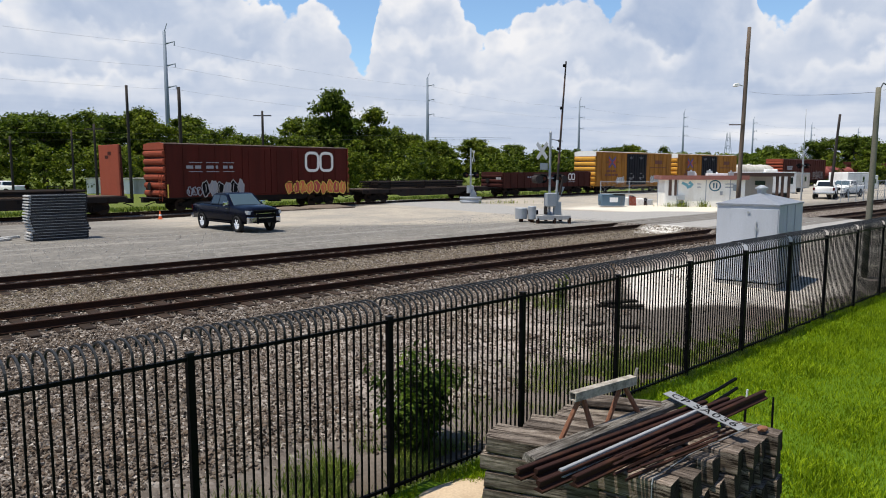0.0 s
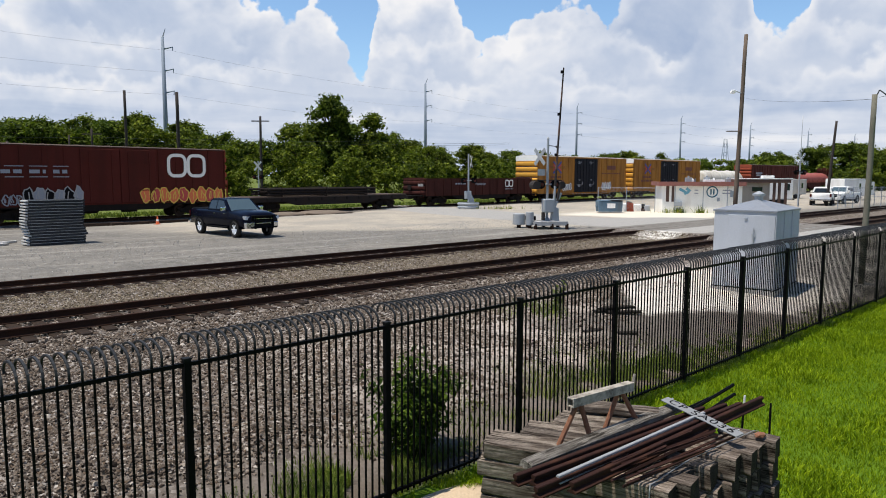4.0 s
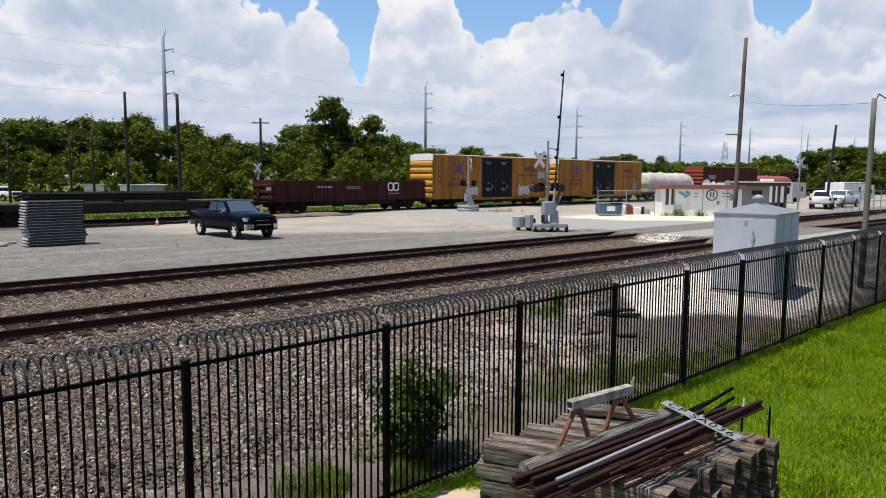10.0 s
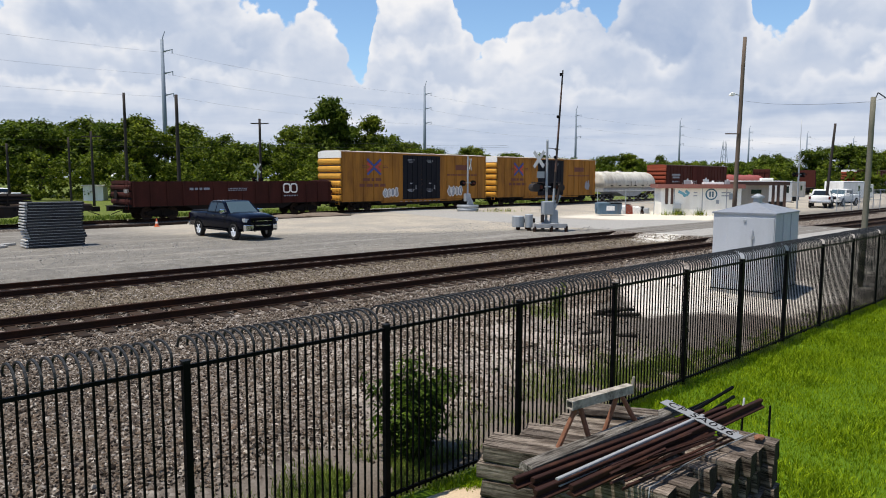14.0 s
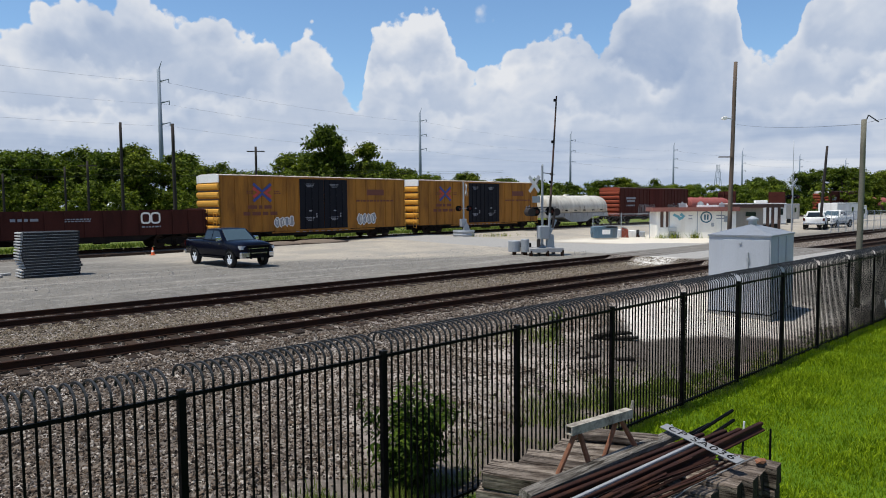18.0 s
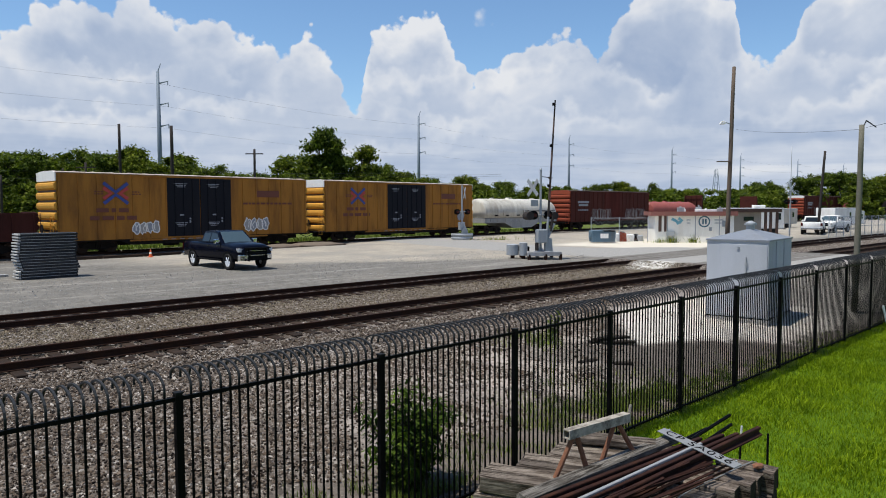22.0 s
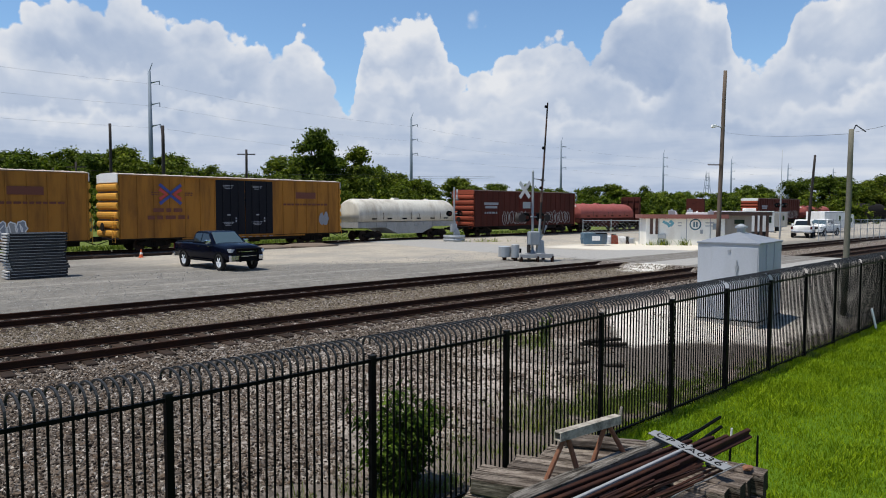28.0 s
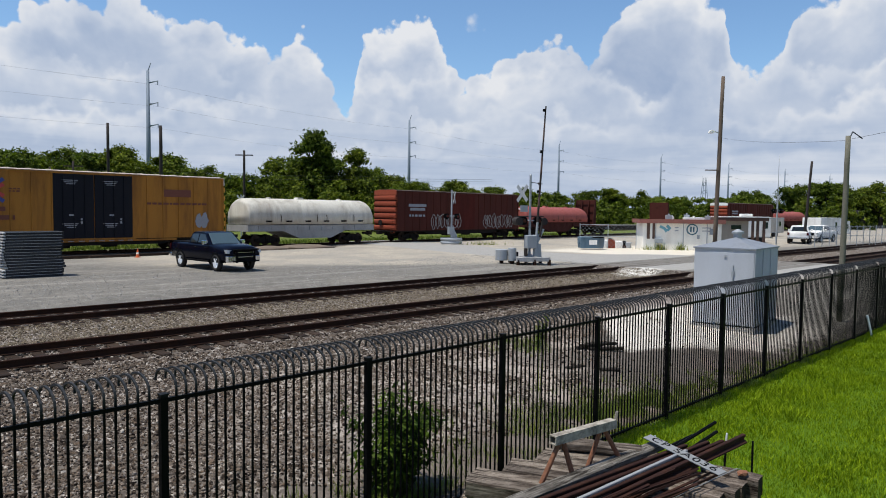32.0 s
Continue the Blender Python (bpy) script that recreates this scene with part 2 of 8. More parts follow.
def timber(name, light, dark):
    """Weathered squared timber: long grain, dark checks, a tone for each piece."""
    m, nt, b = nodes_of(name)
    tc = tex_coord(nt)

    def along(scale, detail, rough, dist, sx):
        mp = nt.nodes.new("ShaderNodeMapping")
        nt.links.new(tc, mp.inputs[0])
        mp.inputs["Scale"].default_value = (sx, 1, 1)
        return noise_node(nt, mp.outputs[0], scale, detail, rough, dist)

    grain = along(46.0, 5, 0.7, 0.3, 0.05)
    checks = along(13.0, 6, 0.75, 0.5, 0.10)
    stain = noise_node(nt, tc, 3.0, 5, 0.65)
    c = mix_col(nt, ramp_node(nt, grain, ((0.36, 0.0), (0.64, 1.0))), dark, light)
    c = mix_col(nt, ramp_node(nt, checks, ((0.40, 1.0), (0.49, 0.0))), c, shade(dark, 0.25))
    c = mix_col(nt, ramp_node(nt, stain, ((0.45, 0.0), (0.72, 0.7))), c, shade(dark, 0.8))
    info = nt.nodes.new("ShaderNodeObjectInfo").outputs["Random"]
    c = mix_col(nt, 1.0, c, ramp_node(nt, info, ((0.0, (0.55, 0.52, 0.50)), (1.0, (1.15, 1.10, 1.04)))), "MULTIPLY")
    nt.links.new(c, b.inputs["Base Color"])
    b.inputs["Roughness"].default_value = 0.92
    b.inputs["Specular IOR Level"].default_value = 0.06
    bump_node(nt, checks, 0.8, 0.02, b)
    return m


def plain(name, col, rough=0.5, metal=0.0, spec=0.4):
    m, nt, b = nodes_of(name)
    f = noise_node(nt, tex_coord(nt), 14.0, 4)
    nt.links.new(mix_col(nt, f, shade(col, 0.8), shade(col, 1.2)), b.inputs["Base Color"])
    b.inputs["Roughness"].default_value, b.inputs["Metallic"].default_value = rough, metal
    b.inputs["Specular IOR Level"].default_value = spec
    return m


def leaf_mat(name, dark, light, clumps=0.7, deep=0.45):
    m, nt, b = nodes_of(name)
    geo = nt.nodes.new("ShaderNodeNewGeometry")
    obj = nt.nodes.new("ShaderNodeObjectInfo")
    c = ramp_node(nt, geo.outputs["Random Per Island"], ((0.0, dark), (0.55, tuple((p + q) / 2 for p, q in zip(dark, light))), (1.0, light)))
    c = mix_col(nt, 1.0, c, ramp_node(nt, obj.outputs["Random"], ((0.0, (0.8, 0.85, 0.9)), (1.0, (1.25, 1.12, 0.95)))), "MULTIPLY")
    clump = noise_node(nt, nt.nodes.new("ShaderNodeNewGeometry").outputs["Position"], clumps, 3, 0.6)
    c = mix_col(nt, 1.0, c, ramp_node(nt, clump, ((0.34, (1 - deep, 1 - deep * 0.9, 1 - deep * 0.9)), (0.64, (1 + deep * 0.8, 1 + deep * 0.6, 1.0)))), "MULTIPLY")
    nt.links.new(c, b.inputs["Base Color"])
    b.inputs["Roughness"].default_value = 0.6
    b.inputs["Specular IOR Level"].default_value = 0.1
    tr = nt.nodes.new("ShaderNodeBsdfTranslucent")
    nt.links.new(mix_col(nt, 1.0, c, (1.0, 1.15, 0.5), "MULTIPLY"), tr.inputs[0])
    mx = nt.nodes.new("ShaderNodeMixShader")
    mx.inputs[0].default_value = 0.3
    nt.links.new(b.outputs[0], mx.inputs[1])
    nt.links.new(tr.outputs[0], mx.inputs[2])
    nt.links.new(mx.outputs[0], nt.nodes["Material Output"].inputs[0])
    return m


def stone_mat(name, cols, rough=0.9):
    """Loose stones: a colour for each island."""
    m, nt, b = nodes_of(name)
    geo = nt.nodes.new("ShaderNodeNewGeometry")
    n = len(cols)
    c = ramp_node(nt, geo.outputs["Random Per Island"], [(i / (n - 1), v) for i, v in enumerate(cols)])
    f = noise_node(nt, tex_coord(nt), 60.0, 3)
    nt.links.new(mix_col(nt, 1.0, c, ramp_node(nt, f, ((0.2, 0.75), (0.8, 1.2))), "MULTIPLY"), b.inputs["Base Color"])
    b.inputs["Roughness"].default_value = rough
    b.inputs["Specular IOR Level"].default_value = 0.08
    return m


def ground_mat():
    m, nt, b = nodes_of("ground")
    pos = nt.nodes.new("ShaderNodeNewGeometry").outputs["Position"]

    def dot(v):
        n = nt.nodes.new("ShaderNodeVectorMath")
        n.operation = "DOT_PRODUCT"
        nt.links.new(pos, n.inputs[0])
        n.inputs[1].default_value = v
        return n.outputs["Value"]

    def mth(op, a, c=0.0, clamp=False):
        n = nt.nodes.new("ShaderNodeMath")
        n.operation, n.use_clamp = op, clamp
        for i, v in enumerate((a, c)):
            if isinstance(v, (int, float)):
                n.inputs[i].default_value = v
            else:
                nt.links.new(v, n.inputs[i])
        return n.outputs[0]

    def step(v, lo, hi):
        n = nt.nodes.new("ShaderNodeMapRange")
        n.interpolation_type = "SMOOTHSTEP"
        nt.links.new(v, n.inputs[0])
        n.inputs[1].default_value, n.inputs[2].default_value = lo, hi
        return n.outputs[0]

    wob = mth("MULTIPLY", mth("SUBTRACT", noise_node(nt, pos, 0.55, 6, 0.65), 0.5), 3.0)
    wob_small = mth("MULTIPLY", mth("SUBTRACT", noise_node(nt, pos, 2.2, 5, 0.65), 0.5), 1.1)
    s, l = dot(tuple(FU)), dot(tuple(FN))
    away = nt.nodes.new("ShaderNodeVectorMath")
    away.operation = "DISTANCE"
    nt.links.new(pos, away.inputs[0])
    away.inputs[1].default_value = C_MID
    c = mth("SUBTRACT", away.outputs["Value"], 1.0 / C_TURN)
    lw = mth("ADD", l, wob_small)
    sw = mth("ADD", s, wob)
    # crushed stone
    vor = nt.nodes.new("ShaderNodeTexVoronoi")
    nt.links.new(pos, vor.inputs["Vector"])
    vor.inputs["Scale"].default_value = 17.0
    vcol = nt.nodes.new("ShaderNodeSeparateColor")
    nt.links.new(vor.outputs["Color"], vcol.inputs[0])
    fine = noise_node(nt, pos, 30.0, 6, 0.7)
    broad = noise_node(nt, pos, 0.22, 5, 0.6)
    mid = noise_node(nt, pos, 1.3, 6, 0.7)
    ballast = ramp_node(nt, vcol.outputs[0], ((0.0, (0.022, 0.018, 0.015)), (0.5, (0.115, 0.094, 0.079)), (0.85, (0.22, 0.188, 0.16)), (1.0, (0.42, 0.38, 0.34))))
    brown = mix_col(nt, ramp_node(nt, mid, ((0.4, 0.0), (0.68, 0.6))), ballast, (0.14, 0.105, 0.07))
    yard = mix_col(nt, ramp_node(nt, fine, ((0.3, 0.0), (0.72, 1.0))), (0.14, 0.132, 0.120), (0.30, 0.285, 0.26))
    pebble = noise_node(nt, pos, 7.0, 4, 0.75)
    yard = mix_col(nt, ramp_node(nt, pebble, ((0.30, 0.55), (0.50, 0.0))), yard, (0.070, 0.067, 0.062))
    yard = mix_col(nt, ramp_node(nt, pebble, ((0.50, 0.0), (0.68, 0.6))), yard, (0.40, 0.385, 0.36))
    lumps = noise_node(nt, pos, 3.0, 5, 0.7)
    yard = mix_col(nt, ramp_node(nt, lumps, ((0.34, 0.65), (0.5, 0.0))), yard, (0.085, 0.081, 0.074))
    yard = mix_col(nt, ramp_node(nt, lumps, ((0.52, 0.0), (0.68, 0.6))), yard, (0.40, 0.385, 0.355))
    blots = noise_node(nt, pos, 0.9, 9, 0.78)
    yard = mix_col(nt, ramp_node(nt, blots, ((0.40, 0.6), (0.52, 0.0))), yard, (0.12, 0.114, 0.104))
    yard = mix_col(nt, ramp_node(nt, mid, ((0.42, 0.0), (0.72, 0.55))), yard, (0.175, 0.168, 0.157))
    yard = mix_col(nt, ramp_node(nt, broad, ((0.45, 0.0), (0.66, 0.5))), yard, (0.275, 0.258, 0.23))
    track_uv = nt.nodes.new("ShaderNodeCombineXYZ")
    nt.links.new(mth("MULTIPLY", s, 0.07), track_uv.inputs[0])
    nt.links.new(mth("MULTIPLY", l, 0.9), track_uv.inputs[1])
    yard = mix_col(nt, 1.0, yard, (0.86, 0.83, 0.78), "MULTIPLY")
    ruts = noise_node(nt, track_uv.outputs[0], 1.0, 6, 0.65, 0.4)
    yard = mix_col(nt, ramp_node(nt, ruts, ((0.42, 0.0), (0.62, 0.55))), yard, (0.15, 0.142, 0.13))
    yard = mix_col(nt, ramp_node(nt, ruts, ((0.36, 0.5), (0.46, 0.0))), yard, (0.33, 0.31, 0.28))
    crust = mix_col(nt, ramp_node(nt, mid, ((0.35, 0.0), (0.75, 1.0))), (0.43, 0.375, 0.295), (0.32, 0.285, 0.235))
    crust = mix_col(nt, ramp_node(nt, pebble, ((0.32, 0.5), (0.52, 0.0))), crust, (0.15, 0.14, 0.125))
    crust = mix_col(nt, ramp_node(nt, broad, ((0.42, 0.0), (0.60, 0.6))), crust, (0.24, 0.225, 0.20))
    tar = mix_col(nt, ramp_node(nt, fine, ((0.3, 0.0), (0.7, 1.0))), (0.24, 0.23, 0.212), (0.36, 0.345, 0.32))
    tar = mix_col(nt, ramp_node(nt, mid, ((0.45, 0.0), (0.75, 0.5))), tar, (0.36, 0.335, 0.295))
    turf = mix_col(nt, ramp_node(nt, noise_node(nt, pos, 5.0, 6, 0.7), ((0.3, 0.0), (0.7, 1.0))), (0.055, 0.105, 0.006), (0.115, 0.195, 0.012))
    weedy = mix_col(nt, ramp_node(nt, noise_node(nt, pos, 3.0, 6, 0.7), ((0.3, 0.0), (0.7, 1.0))), (0.060, 0.082, 0.016), (0.150, 0.175, 0.040))
    soil = mix_col(nt, fine, (0.07, 0.055, 0.042), (0.15, 0.125, 0.10))

    # lawn, soil by the fence, bank, ballast, yard
    col = mix_col(nt, step(mth("SUBTRACT", mth("ADD", l, mth("MULTIPLY", wob_small, 0.25)), mth("MULTIPLY", s, 0.016)), 6.35, 6.6), turf, soil)
    bank_dirt = mix_col(nt, ramp_node(nt, mid, ((0.38, 0.0), (0.6, 0.75))), ballast, mix_col(nt, step(s, 3.5, 8.0), (0.13, 0.108, 0.088), (0.46, 0.40, 0.34)))
    bare = mth("SUBTRACT", mth("SUBTRACT", mth("ADD", l, mth("MULTIPLY", wob_small, 0.5)), mth("MULTIPLY", s, 0.016)), 8.0)
    dust = mix_col(nt, fine, mix_col(nt, mid, (0.085, 0.068, 0.056), (0.13, 0.108, 0.09)), mix_col(nt, mid, (0.16, 0.135, 0.115), (0.22, 0.19, 0.163)))
    bank_dirt = mix_col(nt, mth("MULTIPLY", step(bare, 0.35, -0.35), mth("MULTIPLY", step(s, 14.0, 11.0), 0.85)), bank_dirt, dust)
    # pale trodden ground beside the hut, a darker strip before it
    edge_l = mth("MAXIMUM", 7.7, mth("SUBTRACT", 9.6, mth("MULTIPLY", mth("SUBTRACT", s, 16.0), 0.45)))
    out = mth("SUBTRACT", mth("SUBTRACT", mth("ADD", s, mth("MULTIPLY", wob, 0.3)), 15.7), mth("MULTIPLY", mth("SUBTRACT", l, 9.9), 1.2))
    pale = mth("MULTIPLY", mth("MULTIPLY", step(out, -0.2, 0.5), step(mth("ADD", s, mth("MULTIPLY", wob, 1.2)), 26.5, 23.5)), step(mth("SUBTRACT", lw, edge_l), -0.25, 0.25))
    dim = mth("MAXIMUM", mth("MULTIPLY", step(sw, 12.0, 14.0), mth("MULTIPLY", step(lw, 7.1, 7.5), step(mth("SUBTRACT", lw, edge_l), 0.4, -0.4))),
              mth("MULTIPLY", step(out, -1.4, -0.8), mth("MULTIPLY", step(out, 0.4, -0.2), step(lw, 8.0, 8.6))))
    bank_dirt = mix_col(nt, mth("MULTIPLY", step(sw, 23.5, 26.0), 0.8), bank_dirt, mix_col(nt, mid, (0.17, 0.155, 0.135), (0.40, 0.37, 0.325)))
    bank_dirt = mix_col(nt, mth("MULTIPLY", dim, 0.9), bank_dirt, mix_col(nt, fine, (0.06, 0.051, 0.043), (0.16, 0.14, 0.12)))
    bank_dirt = mix_col(nt, mth("MULTIPLY", pale, 0.92), bank_dirt, mix_col(nt, ramp_node(nt, mid, ((0.3, 0.0), (0.7, 1.0))), (0.52, 0.47, 0.41), (0.72, 0.665, 0.59)))
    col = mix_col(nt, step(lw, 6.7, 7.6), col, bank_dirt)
    col = mix_col(nt, step(lw, 12.2, 13.6), col, ballast)
    col = mix_col(nt, mth("MULTIPLY", step(lw, 17.6, 18.4), step(lw, 21.0, 20.2)), col, brown)
    col = mix_col(nt, step(lw, 22.6, 23.6), col, yard)
    # sandy crust of the trodden part and the old tarmac of the road
    front_l = mth("ADD", 24.5, mth("MULTIPLY", mth("MAXIMUM", mth("SUBTRACT", 33.0, s), 0.0), 0.55))
    crust_m = mth("MULTIPLY", step(mth("ADD", mth("SUBTRACT", l, front_l), wob), -0.5, 2.5), step(sw, 10.0, 17.0))
    col = mix_col(nt, crust_m, col, crust)
    apron = mth("MULTIPLY", mth("MULTIPLY", mth("MULTIPLY", step(sw, 42.5, 44.5), step(sw, 60.0, 55.0)), step(lw, 24.2, 25.2)), step(lw, 36.0, 33.5))
    col = mix_col(nt, apron, col, mix_col(nt, mid, (0.68, 0.615, 0.50), (0.52, 0.47, 0.395)))
    rubble = mth("MULTIPLY", mth("MULTIPLY", step(sw, 31.0, 32.5), step(sw, 36.0, 34.6)), mth("MULTIPLY", step(lw, 18.2, 19.2), step(lw, 21.2, 20.4)))
    col = mix_col(nt, mth("MULTIPLY", rubble, ramp_node(nt, pebble, ((0.40, 0.2), (0.56, 1.0)))), col, (0.66, 0.63, 0.57))
    low_s = mth("ADD", 34.6, mth("MULTIPLY", mth("MAXIMUM", mth("SUBTRACT", l, 32.0), 0.0), 0.18))
    ds = mth("SUBTRACT", mth("ADD", s, mth("MULTIPLY", wob, 0.25)), low_s)
    wide = mth("ADD", 7.5, mth("MULTIPLY", step(l, 30.0, 25.0), 5.5))
    road_m = mth("MULTIPLY", step(ds, -0.3, 0.5), step(mth("SUBTRACT", wide, ds), -0.4, 0.8))
    road_m = mth("MULTIPLY", road_m, step(l, 12.5, 13.5))
    col = mix_col(nt, road_m, col, tar)
    # beyond the train: ballast, then grass
    cc = mth("ADD", c, mth("MULTIPLY", wob, 0.3))
    col = mix_col(nt, mth("MULTIPLY", step(cc, -3.2, -2.4), mth("SUBTRACT", 1.0, road_m)), col, mix_col(nt, 0.5, ballast, (0.06, 0.055, 0.05)))
    col = mix_col(nt, step(cc, 2.4, 3.6), col, weedy)
    nt.links.new(col, b.inputs["Base Color"])
    b.inputs["Roughness"].default_value = 0.93
    b.inputs["Specular IOR Level"].default_value = 0.08
    h = mth("ADD", mth("MULTIPLY", vor.outputs["Distance"], -0.8), mth("MULTIPLY", fine, 0.7))
    bump_node(nt, h, 0.55, 0.05, b)
    return m


